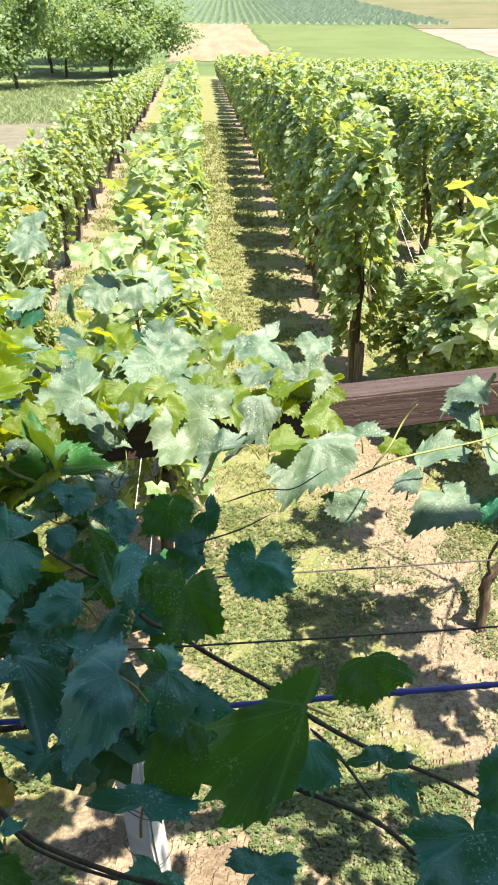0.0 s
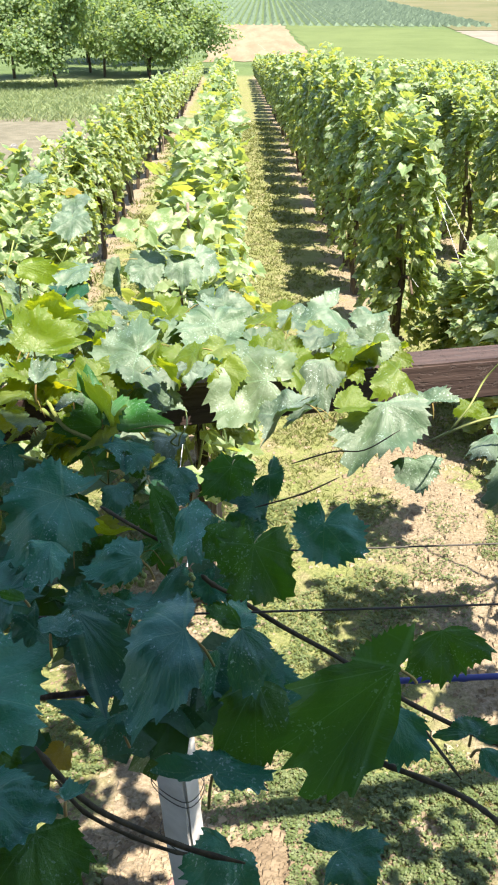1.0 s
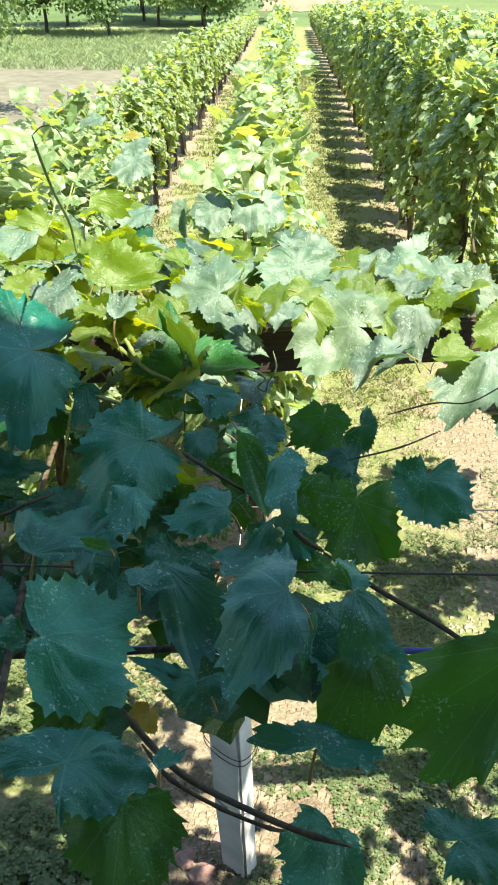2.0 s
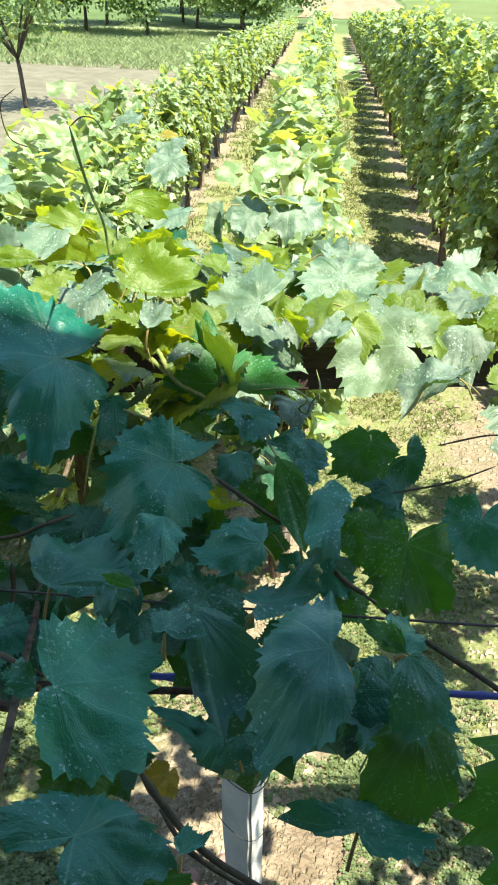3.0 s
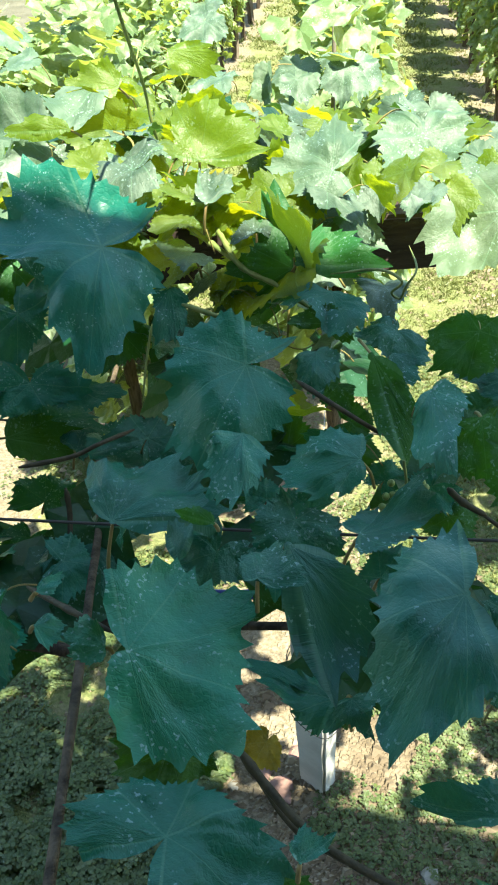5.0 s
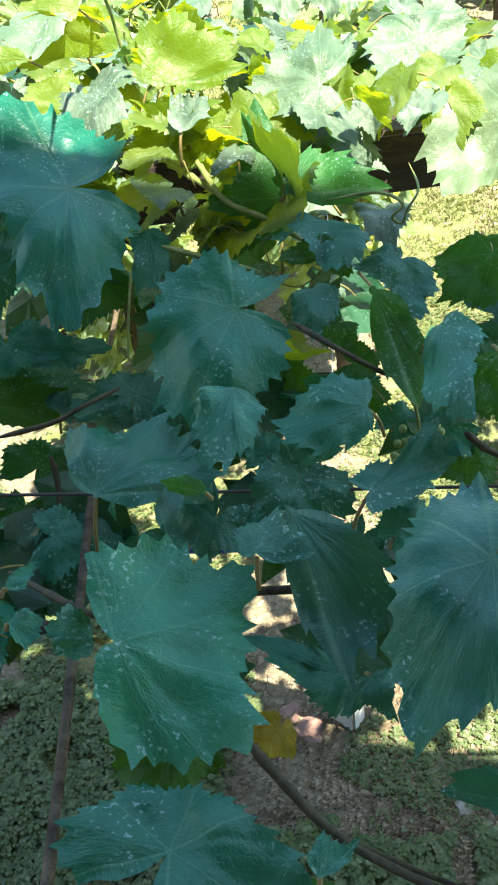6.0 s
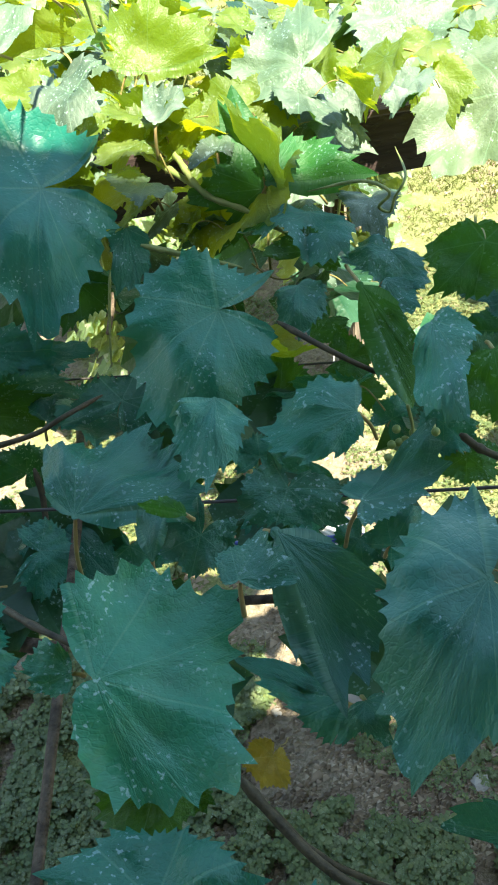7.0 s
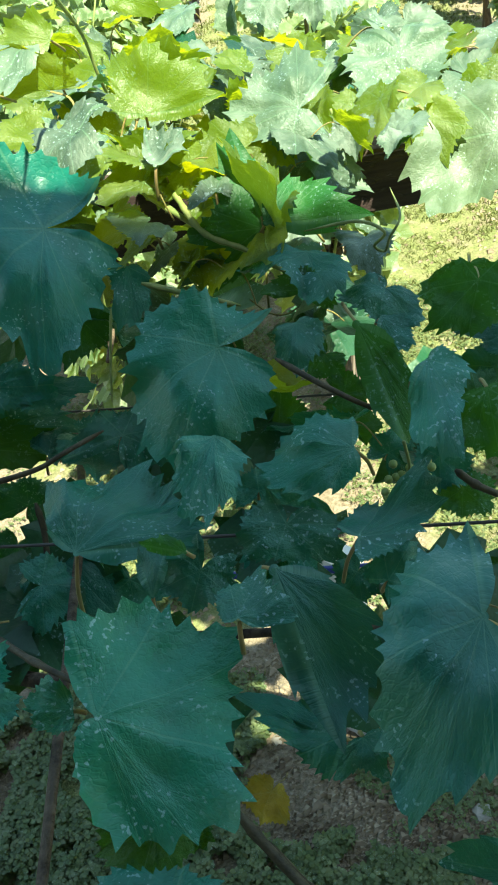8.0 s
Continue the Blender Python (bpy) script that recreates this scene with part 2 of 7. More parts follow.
def ground_material():
    """Vineyard floor: pale dry soil under the rows, mown grass in the alleys, tilled earth and meadow to the side, green fields beyond."""
    m = Nodes("vineyard_floor")
    geo = m.add("ShaderNodeNewGeometry").outputs["Position"]
    sep = m.add("ShaderNodeSeparateXYZ")
    m.join(geo, sep.inputs[0])
    x, y = sep.outputs[0], sep.outputs[1]
    wob = m.math("MULTIPLY", m.math("SUBTRACT", m.noise(geo, 2.2, 5.0, 0.65), 0.5), 0.9)
    xr = m.math("ADD", m.math("ADD", x, m.math("MULTIPLY", y, ROW_LEAN)), -ROW_MID)
    cell = m.math("FRACT", m.math("ADD", m.math("DIVIDE", xr, ROW_STEP), 8.0))
    cell = m.math("ADD", cell, m.math("MULTIPLY", wob, 0.75))
    bare = m.math("MULTIPLY", m.math("SUBTRACT", 1.0, m.step(y, 1.9, 2.6)), 0.17)   # trodden soil round the end post
    wide = m.math("MULTIPLY", m.math("SUBTRACT", 1.0, m.step(y, 4.2, 6.0)), 0.14)   # broader soil strip by the young vine
    grass = m.math("MULTIPLY", m.step(m.math("SUBTRACT", cell, bare), 0.06, 0.16), m.math("SUBTRACT", 1.0, m.step(m.math("ADD", cell, wide), 0.78, 0.93)))
    patchy = m.step(m.noise(geo, 5.0, 5.0, 0.7), 0.30, 0.52)
    grass = m.math("MULTIPLY", grass, m.math("ADD", 0.30, m.math("MULTIPLY", patchy, 0.70)))
    fine = m.noise(geo, 60.0, 5.0, 0.7)
    clod = m.add("ShaderNodeTexVoronoi")
    m.join(geo, clod.inputs["Vector"])
    clod.inputs["Scale"].default_value = 26.0
    soil = m.mix(m.step(fine, 0.25, 0.75), (0.122, 0.102, 0.062), (0.290, 0.240, 0.178))
    soil = m.mix(m.math("MULTIPLY", m.step(m.noise(geo, 3.0, 3.0), 0.45, 0.75), 0.45), soil, (0.145, 0.122, 0.074))
    green = m.mix(m.step(fine, 0.3, 0.7), (0.085, 0.108, 0.036), (0.19, 0.21, 0.082))
    green = m.mix(m.math("MULTIPLY", m.step(m.noise(geo, 9.0, 4.0), 0.4, 0.7), 0.6), green, (0.20, 0.19, 0.10))
    col = m.mix(grass, soil, green)
    # the open side: tilled earth, then meadow
    side = m.math("SUBTRACT", 1.0, m.step(m.math("ADD", xr, wob), -2.55, -2.25))
    meadow = m.mix(m.step(m.noise(geo, 3.5, 6.0, 0.7), 0.3, 0.7), (0.150, 0.185, 0.090), (0.21, 0.245, 0.125))
    tilled = m.mix(m.step(m.noise(geo, 2.2, 5.0, 0.7), 0.3, 0.7), (0.098, 0.094, 0.066), (0.152, 0.145, 0.106))
    border = m.step(m.math("ADD", m.math("ADD", y, m.math("MULTIPLY", x, 0.25)), m.math("MULTIPLY", wob, 3.0)), 26.0, 28.5)
    col = m.mix(side, col, m.mix(border, tilled, meadow))
    # past the end of the rows: flat green fields
    far = m.step(m.math("ADD", y, m.math("MULTIPLY", wob, 2.0)), 49.0, 52.0)
    lawn = m.mix(m.step(m.noise(geo, 0.30, 6.0, 0.65), 0.3, 0.7), (0.055, 0.088, 0.030), (0.085, 0.125, 0.045))
    col = m.mix(far, col, lawn)
    h = m.math("ADD", m.math("MULTIPLY", fine, 0.7), m.math("MULTIPLY", clod.outputs["Distance"], 0.6))
    m.bump(h, 0.9, 0.02)
    return m.set(col, 0.95, 0.15)


GROUND = ground_material()


def field_material(name, lo, hi, scale, stretch=(1, 1, 1)):
    m = Nodes(name)
    geo = m.add("ShaderNodeNewGeometry").outputs["Position"]
    mp = m.add("ShaderNodeMapping")
    m.join(geo, mp.inputs[0])
    mp.inputs["Scale"].default_value = stretch
    a = m.noise(mp.outputs[0], scale, 6.0, 0.68)
    b = m.noise(geo, scale * 9, 4.0, 0.7)
    col = m.mix(m.step(a, 0.3, 0.7), lo, hi)
    col = m.mix(m.math("MULTIPLY", b, 0.3), col, tuple(c * 0.6 for c in lo))
    m.bump(b, 0.6, 0.05)
    return m.set(col, 0.95, 0.1)


STUBBLE = field_material("straw_stubble", (0.16, 0.130, 0.082), (0.23, 0.195, 0.13), 0.5, (2.0, 0.3, 1))
PALE_TRACK = field_material("pale_bare_field", (0.16, 0.14, 0.11), (0.22, 0.20, 0.165), 0.3)
DRY_MEADOW = field_material("dry_meadow", (0.085, 0.095, 0.042), (0.135, 0.125, 0.07), 0.12)
CROP = field_material("maize_leaves", (0.075, 0.115, 0.072), (0.12, 0.17, 0.11), 1.5)
GRASS_BLADE = leaf_material("mown_grass", False, (0.125, 0.155, 0.048), (0.30, 0.28, 0.15), (0.28, 0.32, 0.07), 0.25, 0.25)
CLOD = concrete_material("dry_soil_clod", (0.16, 0.125, 0.085), (0.33, 0.275, 0.195))
MEADOW_BLADE = leaf_material("meadow_blades", False, (0.23, 0.29, 0.145), (0.36, 0.40, 0.22), (0.32, 0.42, 0.12), 0.3, 0.2)
CLOVER = leaf_material("clover_leaf", False, (0.105, 0.150, 0.055), (0.26, 0.29, 0.16), (0.22, 0.29, 0.06), 0.25, 0.3)


# ---- building helpers ----
def mesh_of(name, verts, faces, mats, slots=None, smooth=True, uvs=None):
    me = bpy.data.meshes.new(name)
    me.from_pydata([tuple(v) for v in verts], [], faces)
    for mt in mats if isinstance(mats, (list, tuple)) else [mats]:
        me.materials.append(mt)
    if slots is not None:
        me.polygons.foreach_set("material_index", slots)
    if smooth:
        me.polygons.foreach_set("use_smooth", [True] * len(me.polygons))
    if uvs is not None:
        layer = me.uv_layers.new(name="UVMap")
        idx = np.empty(len(me.loops), dtype=np.int32)
        me.loops.foreach_get("vertex_index", idx)
        layer.data.foreach_set("uv", np.asarray(uvs, dtype=np.float32)[idx].ravel())
    me.update()
    return me


def under(ob, parent):
    ob.parent = parent
    return ob


def piece(name, me, parent, label="", m=None):
    """One mesh object under a thing or a part."""
    ob = under(new(name, me), parent)
    if m is not None:
        ob.matrix_basis = m
    return tagged(ob, label)


def part(name, bm, material, parent, label=""):
    me = bpy.data.meshes.new(name)
    bm.to_mesh(me)
    bm.free()
    me.materials.append(material)
    return piece(name, me, parent, label)


def thing(name, label, category, group="", kind="", at=(0, 0, 0)):
    ob = new(name)
    ob.location = at
    ob.empty_display_size = 0.05
    return tagged(ob, label, category, group, kind)


def smooth_path(points, n):
    """Catmull-Rom curve through the points, n steps a span."""
    p = [Vector(q) for q in points]
    p = [p[0] * 2 - p[1], *p, p[-1] * 2 - p[-2]]
    out = []
    for i in range(1, len(p) - 2):
        for k in range(n):
            t = k / n
            out.append(0.5 * (2 * p[i] + (p[i + 1] - p[i - 1]) * t + (2 * p[i - 1] - 5 * p[i] + 4 * p[i + 1] - p[i + 2]) * t * t
                              + (3 * p[i] - p[i - 1] - 3 * p[i + 1] + p[i + 2]) * t ** 3))
    return out + [p[-2]]


def tube(points, r0, r1, segs=8, spans=5, lump=0.0, nodes=0, seed=0, fine_ends=False):
    """Verts and faces of a tapering round stem along a curve; lump: uneven skin; nodes: swollen joints."""
    rnd = random.Random(seed)
    path = smooth_path(points, spans)
    verts, faces = [], []
    side = None
    for i, p in enumerate(path):
        d = (path[min(i + 1, len(path) - 1)] - path[max(i - 1, 0)]).normalized()
        if side is None:
            side = d.orthogonal().normalized()
        side = (side - d * side.dot(d)).normalized()
        up = d.cross(side)
        k = i / (len(path) - 1)
        r = r0 + (r1 - r0) * k
        if fine_ends:
            r *= min(1.0, 0.3 + k / 0.12, 0.3 + (1 - k) / 0.12)
        if nodes:
            r *= 1 + 0.35 * max(0.0, math.cos(k * nodes * 2 * math.pi)) ** 12
        for s in range(segs):
            a = 2 * math.pi * s / segs
            rr = r * (1 + lump * (rnd.random() - 0.5) * 2)
            verts.append(p + (side * math.cos(a) + up * math.sin(a)) * rr)
    n = len(path)
    for i in range(n - 1):
        for s in range(segs):
            a, b = i * segs + s, i * segs + (s + 1) % segs
            faces.append((a, b, b + segs, a + segs))
    faces.append(tuple(range(segs - 1, -1, -1)))
    faces.append(tuple(range((n - 1) * segs, n * segs)))
    return verts, faces


def tube_mesh(name, points, r0, r1, material, **kw):
    return mesh_of(name, *tube(points, r0, r1, **kw), material)


def block(name, size, material, parent=None, m=None, bevel=0.006, cuts=0, rough=0.0, seed=0, label=""):
    """A sawn or cast piece with worn, rounded edges."""
    bm = bmesh.new()
    bmesh.ops.create_cube(bm, size=1.0)
    bmesh.ops.scale(bm, vec=size, verts=bm.verts)
    if cuts:
        axis = max(range(3), key=lambda i: size[i])
        long_edges = [e for e in bm.edges if abs((e.verts[0].co - e.verts[1].co)[axis]) > size[axis] * 0.9]
        bmesh.ops.subdivide_edges(bm, edges=long_edges, cuts=cuts)
    bmesh.ops.bevel(bm, geom=[e for e in bm.edges if e.calc_face_angle(0) > 0.5], offset=bevel, segments=2, affect="EDGES")
    rnd = random.Random(seed)
    for v in bm.verts:
        v.co += Vector((rnd.uniform(-1, 1), rnd.uniform(-1, 1), rnd.uniform(-1, 1))) * rough
    me = bpy.data.meshes.new(name)
    bm.to_mesh(me)
    bm.free()
    me.materials.append(material)
    if parent is None:
        ob = new(name, me)
    else:
        ob = under(new(name, me), parent)
    if m is not None:
        ob.matrix_basis = m
    return tagged(ob, label)


# ---- ground ----
SLOPE = math.tan(radians(2.65))


def land(x, y):
    """Height of the land: the vineyard falls gently away to a flat valley floor."""
    if y < 46:
        z = -SLOPE * y
    else:
        k = min(1.0, (y - 46) / 14)
        z = -SLOPE * 46 - SLOPE * 14 * (k - k * k / 2)
    return z


def rough_land(x, y):
    z = land(x, y)
    near = max(0.0, min(1.0, (30 - abs(y)) / 24))
    if near > 0:
        z += near * (0.030 * noise.noise((x * 1.3, y * 1.3, 0.2)) + 0.016 * noise.noise((x * 6, y * 6, 3.1)) + 0.010 * noise.noise((x * 17, y * 17, 7.7)))
        xr = (x + ROW_LEAN * y - ROW_MID) / ROW_STEP
        z += near * 0.02 * math.cos(2 * math.pi * xr)
    return z


def spread(stops):
    """Coordinates with a spacing of their own in each stretch."""
    out = [stops[0][0]]
    for (a, _), (b, step) in zip(stops, stops[1:]):
        n = max(1, round((b - a) / step))
        out += [a + (b - a) * (i + 1) / n for i in range(n)]
    return out


gx = spread([(-2500, 0), (-300, 300), (-60, 40), (-16, 4), (-4, 0.7), (-1.8, 0.12), (2.2, 0.035), (5, 0.3), (16, 1.6), (60, 8), (300, 40), (2500, 300)])
gy = spread([(-300, 0), (-20, 40), (0.6, 1.5), (5.5, 0.035), (12, 0.10), (30, 0.6), (66, 2.0), (300, 16), (3500, 300)])
gv = [(x, y, rough_land(x, y)) for y in gy for x in gx]
gw = len(gx)
gf = [(j * gw + i, j * gw + i + 1, (j + 1) * gw + i + 1, (j + 1) * gw + i) for j in range(len(gy) - 1) for i in range(gw - 1)]
ground = tagged(new("ground", mesh_of("ground", gv, gf, GROUND)), "pale dry vineyard soil with mown grass alleys", "ground", kind="structure")


def field(name, corners, material, lift, label):
    """A patch of farmland lying on the valley floor, with an uneven edge."""
    rnd = random.Random(len(name) * 7)
    (ax, ay), (bx, by), (cx, cy), (dx, dy) = corners
    n = 24
    verts = []
    for j in range(n + 1):
        for i in range(n + 1):
            u, v = i / n, j / n
            x = (ax * (1 - u) + bx * u) * (1 - v) + (dx * (1 - u) + cx * u) * v
            y = (ay * (1 - u) + by * u) * (1 - v) + (dy * (1 - u) + cy * u) * v
            if i in (0, n) or j in (0, n):
                x, y = x + rnd.uniform(-0.25, 0.25), y + rnd.uniform(-0.5, 0.5)
            verts.append((x, y, land(x, y) + lift))
    faces = [(j * (n + 1) + i, j * (n + 1) + i + 1, (j + 1) * (n + 1) + i + 1, (j + 1) * (n + 1) + i) for j in range(n) for i in range(n)]
    return tagged(new(name, mesh_of(name, verts, faces, material)), label, "field", kind="structure")


field("stubble_field", [(-5.2, 61), (2.0, 61), (-0.4, 108), (-8.0, 108)], STUBBLE, 0.03, "golden strip of cut straw stubble")
field("bare_field", [(16.2, 52), (60, 46), (70, 92), (16.5, 91)], PALE_TRACK, 0.02, "pale bare field beside the meadow")
field("dry_meadow", [(16.4, 92), (120, 86), (160, 420), (24, 420)], DRY_MEADOW, 0.04, "tan and green dry meadow")
field("bright_meadow", [(2.6, 55), (16.0, 49), (16.2, 93), (0.0, 106)], field_material("bright_meadow_grass", (0.078, 0.108, 0.038), (0.105, 0.140, 0.052), 0.25), 0.025, "smooth bright green meadow")

# far crop in drilled rows, one jagged ridge of leaves a row
cv, cf = [], []
rnd = random.Random(5)
for row in range(86):
    x0 = -60 + row * 0.95
    for side in (0,):
        y, prev = 108.0 - 0.32 * max(0, x0 + 12.9) if x0 > -12.9 else 108.0, None
        while y < 330:
            x = x0 - 0.02 * (y - 108)
            h = 0.24 + 0.2 * rnd.random() if prev is not None else 0.03
            base = len(cv)
            z = land(x, y)
            w = 0.26 + 0.12 * rnd.random()
            jog = rnd.uniform(-0.1, 0.1)
            cv += [(x - w + jog, y, z + 0.02), (x + jog, y, z + h), (x + w + jog, y, z + 0.02)]
            if prev is not None:
                cf += [(prev, prev + 1, base + 1, base), (prev + 1, prev + 2, base + 2, base + 1)]
            prev = base
            y += 0.8 if y < 160 else 2.2
tagged(new("crop_rows", mesh_of("crop_rows", cv, cf, CROP, smooth=False)), "far green crop drilled in long rows", "crop", kind="stuff")


# ---- unseen house assumed behind the camera: porch floor, wall and an eave added to shade the near leaves ----
EAVE_Z = 4.5
house_wall = block("wall_house", (9.0, 0.3, 4.7), PLASTER, m=pose(0, -2.0, 2.20), label="plain grey plaster house wall")
tagged(house_wall, "", "wall", kind="structure")
porch = block("porch_floor", (9.0, 2.1, 1.25), FLOORING, m=pose(0, -0.80, 0.62), label="raised grey concrete porch")
tagged(porch, "", "floor", kind="structure")
# out-of-view slab, set and turned so its shadow edge falls across the leaves
eave = block("ceiling_eave", (11.0, 3.0, 0.12), ROOFING, m=pose(0.370, -1.150, EAVE_Z + 0.06, 0, 0, -3.6), label="unseen brown roof overhang added to shade the near leaves")
tagged(eave, "", "ceiling", kind="structure")


# ---- vine leaves in bulk: lobed blades joined into one foliage mesh ----
LOBES = ((0, 1.0), (24, 0.70), (52, 0.93), (82, 0.64), (112, 0.74), (150, 0.52), (178, 0.10))


def lobed(rnd, size, simple=False):
    """Outline of one small vine leaf round its stalk, slightly cupped and folded."""
    if simple:
        ring = [(0, 1.0), (52, 0.85), (125, 0.72), (-125, 0.72), (-52, 0.85)]
    else:
        ring = [*LOBES, *[(-a, r) for a, r in reversed(LOBES[1:])]]
    fold, droop = rnd.uniform(-0.15, 0.45), rnd.uniform(0.0, 0.5)
    out = [Vector((0, 0, 0))]
    for a, r in ring:
        a = radians(a)
        r *= rnd.uniform(0.88, 1.12)
        x, y = r * math.sin(a), r * math.cos(a)
        out.append(Vector((x, y, fold * abs(x) - droop * max(0, y) ** 2 + rnd.uniform(-0.08, 0.08))) * size)
    return out


def foliage(name, spots, material, seed, size=(0.06, 0.095), simple=False, hang=0.5):
    """spots: (place, way out of the canopy). Every leaf faces up and outwards by chance, its tip hanging."""
    rnd = random.Random(seed)
    verts, faces, uvs = [], [], []
    for place, out in spots:
        n = (Vector(out) * rnd.uniform(0.3, 1.2) + Vector((rnd.uniform(-0.6, 0.6), rnd.uniform(-0.6, 0.6), rnd.uniform(0.1, 1.1)))).normalized()
        tip = Vector((rnd.uniform(-1, 1), rnd.uniform(-1, 1), -hang - rnd.random()))
        tip = (tip - n * tip.dot(n)).normalized()
        across = tip.cross(n)
        s = rnd.uniform(*size)
        blade = lobed(rnd, s, simple)
        base = len(verts)
        for v in blade:
            verts.append(Vector(place) + across * v.x + tip * v.y + n * v.z)
            uvs.append((v.x / s, v.y / s))
        k = len(blade) - 1
        for i in range(1, k + 1):
            faces.append((base, base + i, base + 1 + i % k))
    return mesh_of(name, verts, faces, material, uvs=uvs, smooth=False)


def canopy_spots(rnd, n, length, low, high, half):
    """Places on and in a hedge-like vine canopy: a wall of leaves, thicker at mid height, ragged on top."""
    spots = []
    for _ in range(n):
        y = (rnd.random() + rnd.random() - 1) * length * 0.46
        k = rnd.random() ** 0.85
        z = low + (high - low) * k + rnd.gauss(0, 0.05)
        z += 0.12 * math.sin(y * 7 + high * 9) * (1 - k)
        w = half * (0.65 + 0.45 * math.sin(math.pi * min(1, k * 1.05))) * (1 + 0.25 * math.sin(y * 6 + z * 5) + 0.22 * noise.noise((y * 3.1, z * 3.1, high * 7)))
        side = rnd.choice((-1, 1))
        depth = 1 - rnd.random() ** 2 * 0.75
        top = max(0.0, (k - 0.75) * 4)
        spots.append(((side * w * depth * (1 - 0.55 * top), y, z), (side * (1 - 0.6 * top), 0, 0.25 + top)))
    # shoots that stand up above the hedge
    for _ in range(max(4, n // 15)):
        sx, sy = rnd.uniform(-half, half) * 0.6, rnd.uniform(-length / 2, length / 2)
        lean, run = rnd.uniform(-0.22, 0.22), rnd.uniform(-0.5, 0.5)
        start = high - rnd.uniform(-0.05, 0.4)
        for q in range(rnd.randint(3, 8)):
            h = start + q * 0.052
            wob = 0.25 * (h - start)
            spots.append(((sx + lean * (h - start) + rnd.uniform(-0.03, 0.03), sy + run * (h - start) + rnd.uniform(-0.04, 0.04) + wob * rnd.uniform(-0.2, 0.2), h), (rnd.uniform(-1, 1), rnd.uniform(-1, 1), 0.6)))
    return spots


def make_vine(seed, height, leaves, simple=False, length=1.15, half=0.22, low=0.55):
    """One trained vine: gnarled trunk, stake, arms along the wire, canes and foliage; stands at its foot."""
    rnd = random.Random(seed)
    vine = thing("grapevine", "green grapevine trained on a stake and wires", "grapevine", "vines of the rows")
    bend = rnd.uniform(-0.10, 0.10)
    pts = [(0, 0, -0.08), (bend * 0.5, rnd.uniform(-0.05, 0.05), 0.22), (bend, rnd.uniform(-0.07, 0.07), 0.48), (bend * 0.3, rnd.uniform(-0.05, 0.05), 0.80), (0, 0, 1.0)]
    piece("trunk", tube_mesh("trunk", pts, 0.034, 0.022, BARK, segs=8, spans=4, lump=0.22, seed=seed), vine)
    if not simple:
        for s in (-1, 1):
            piece("arm", tube_mesh("arm", [(0, 0, 0.86), (0.02, s * 0.22, 0.93), (0, s * 0.55, 0.92)], 0.017, 0.009, BARK, segs=6, spans=3, lump=0.2, seed=seed + s), vine)
            for q in range(2):
                y = s * rnd.uniform(0.1, 0.5)
                piece("cane", tube_mesh("cane", [(0, y, 0.92), (rnd.uniform(-0.12, 0.12), y + rnd.uniform(-0.1, 0.1), 1.35), (rnd.uniform(-0.2, 0.2), y, height - 0.05)], 0.006, 0.003, GREEN_CANE, segs=5, spans=3), vine)
    spots = canopy_spots(rnd, leaves, length, low, height - 0.12, half)
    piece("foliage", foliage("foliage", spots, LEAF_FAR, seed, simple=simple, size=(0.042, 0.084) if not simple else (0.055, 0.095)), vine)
    return vine


def make_stake(seed, height=1.35):
    rnd = random.Random(seed)
    ob = block("stake", (0.045, 0.04, height), STAKE, m=pose(0, 0, height / 2 - 0.1), bevel=0.006, cuts=4, rough=0.004, seed=seed)
    return tagged(ob, "weathered grey-brown wooden vine stake", "stake", "stakes of the rows")


def make_post(seed, height=1.95, width=0.065):
    ob = block("row_post", (width, width, height), CONCRETE, m=pose(0, 0, height / 2 - 0.15), bevel=0.009, cuts=3, rough=0.002, seed=seed)
    return tagged(ob, "slim weathered grey concrete trellis post", "post", "posts of the rows")


def row_x(k, y):
    return ROW_MID + k * ROW_STEP - ROW_LEAN * y


ROW_TURN = math.degrees(math.atan(ROW_LEAN))
NEAR_VINES = [make_vine(11 + i, 1.95, 760, length=0.90, low=0.42) for i in range(5)]
LOW_VINES = [make_vine(31 + i, 1.50, 430, low=0.55, half=0.16) for i in range(3)]
HEAD_VINE = make_vine(17, 1.95, 950, length=1.75, low=0.85)   # first of the middle row, bare at the foot
FAR_VINES = [make_vine(51 + i, 1.95, 400, simple=True, length=0.95) for i in range(4)]
FAR_LOW = [make_vine(71 + i, 1.55, 290, simple=True, low=0.6, half=0.17, length=0.95) for i in range(3)]
STAKES = [make_stake(91 + i) for i in range(2)]
POST, LOW_POST = make_post(5), make_post(6, 1.85, 0.05)
used = set()


def plant(master, x, y, turn, lean=0.0, scale=1.0):
    """The first use moves the thing itself, later ones copy it."""
    m = pose(x, y, rough_land(x, y), lean, 0, turn)
    if master.name not in used:
        used.add(master.name)
        master.matrix_basis = m
        twin = master
    else:
        twin = copy_thing(master, m)
    twin.scale = (1, 1, scale)
    return twin


def put_solid(master, x, y, height, turn, lx=0.0, ly=0.0):
    m = pose(x, y, rough_land(x, y), lx, ly, turn) @ pose(0, 0, height / 2 - 0.1)
    if master.name not in used:
        used.add(master.name)
        master.matrix_basis = m
        return master
    return copy_thing(master, m)


rnd = random.Random(42)
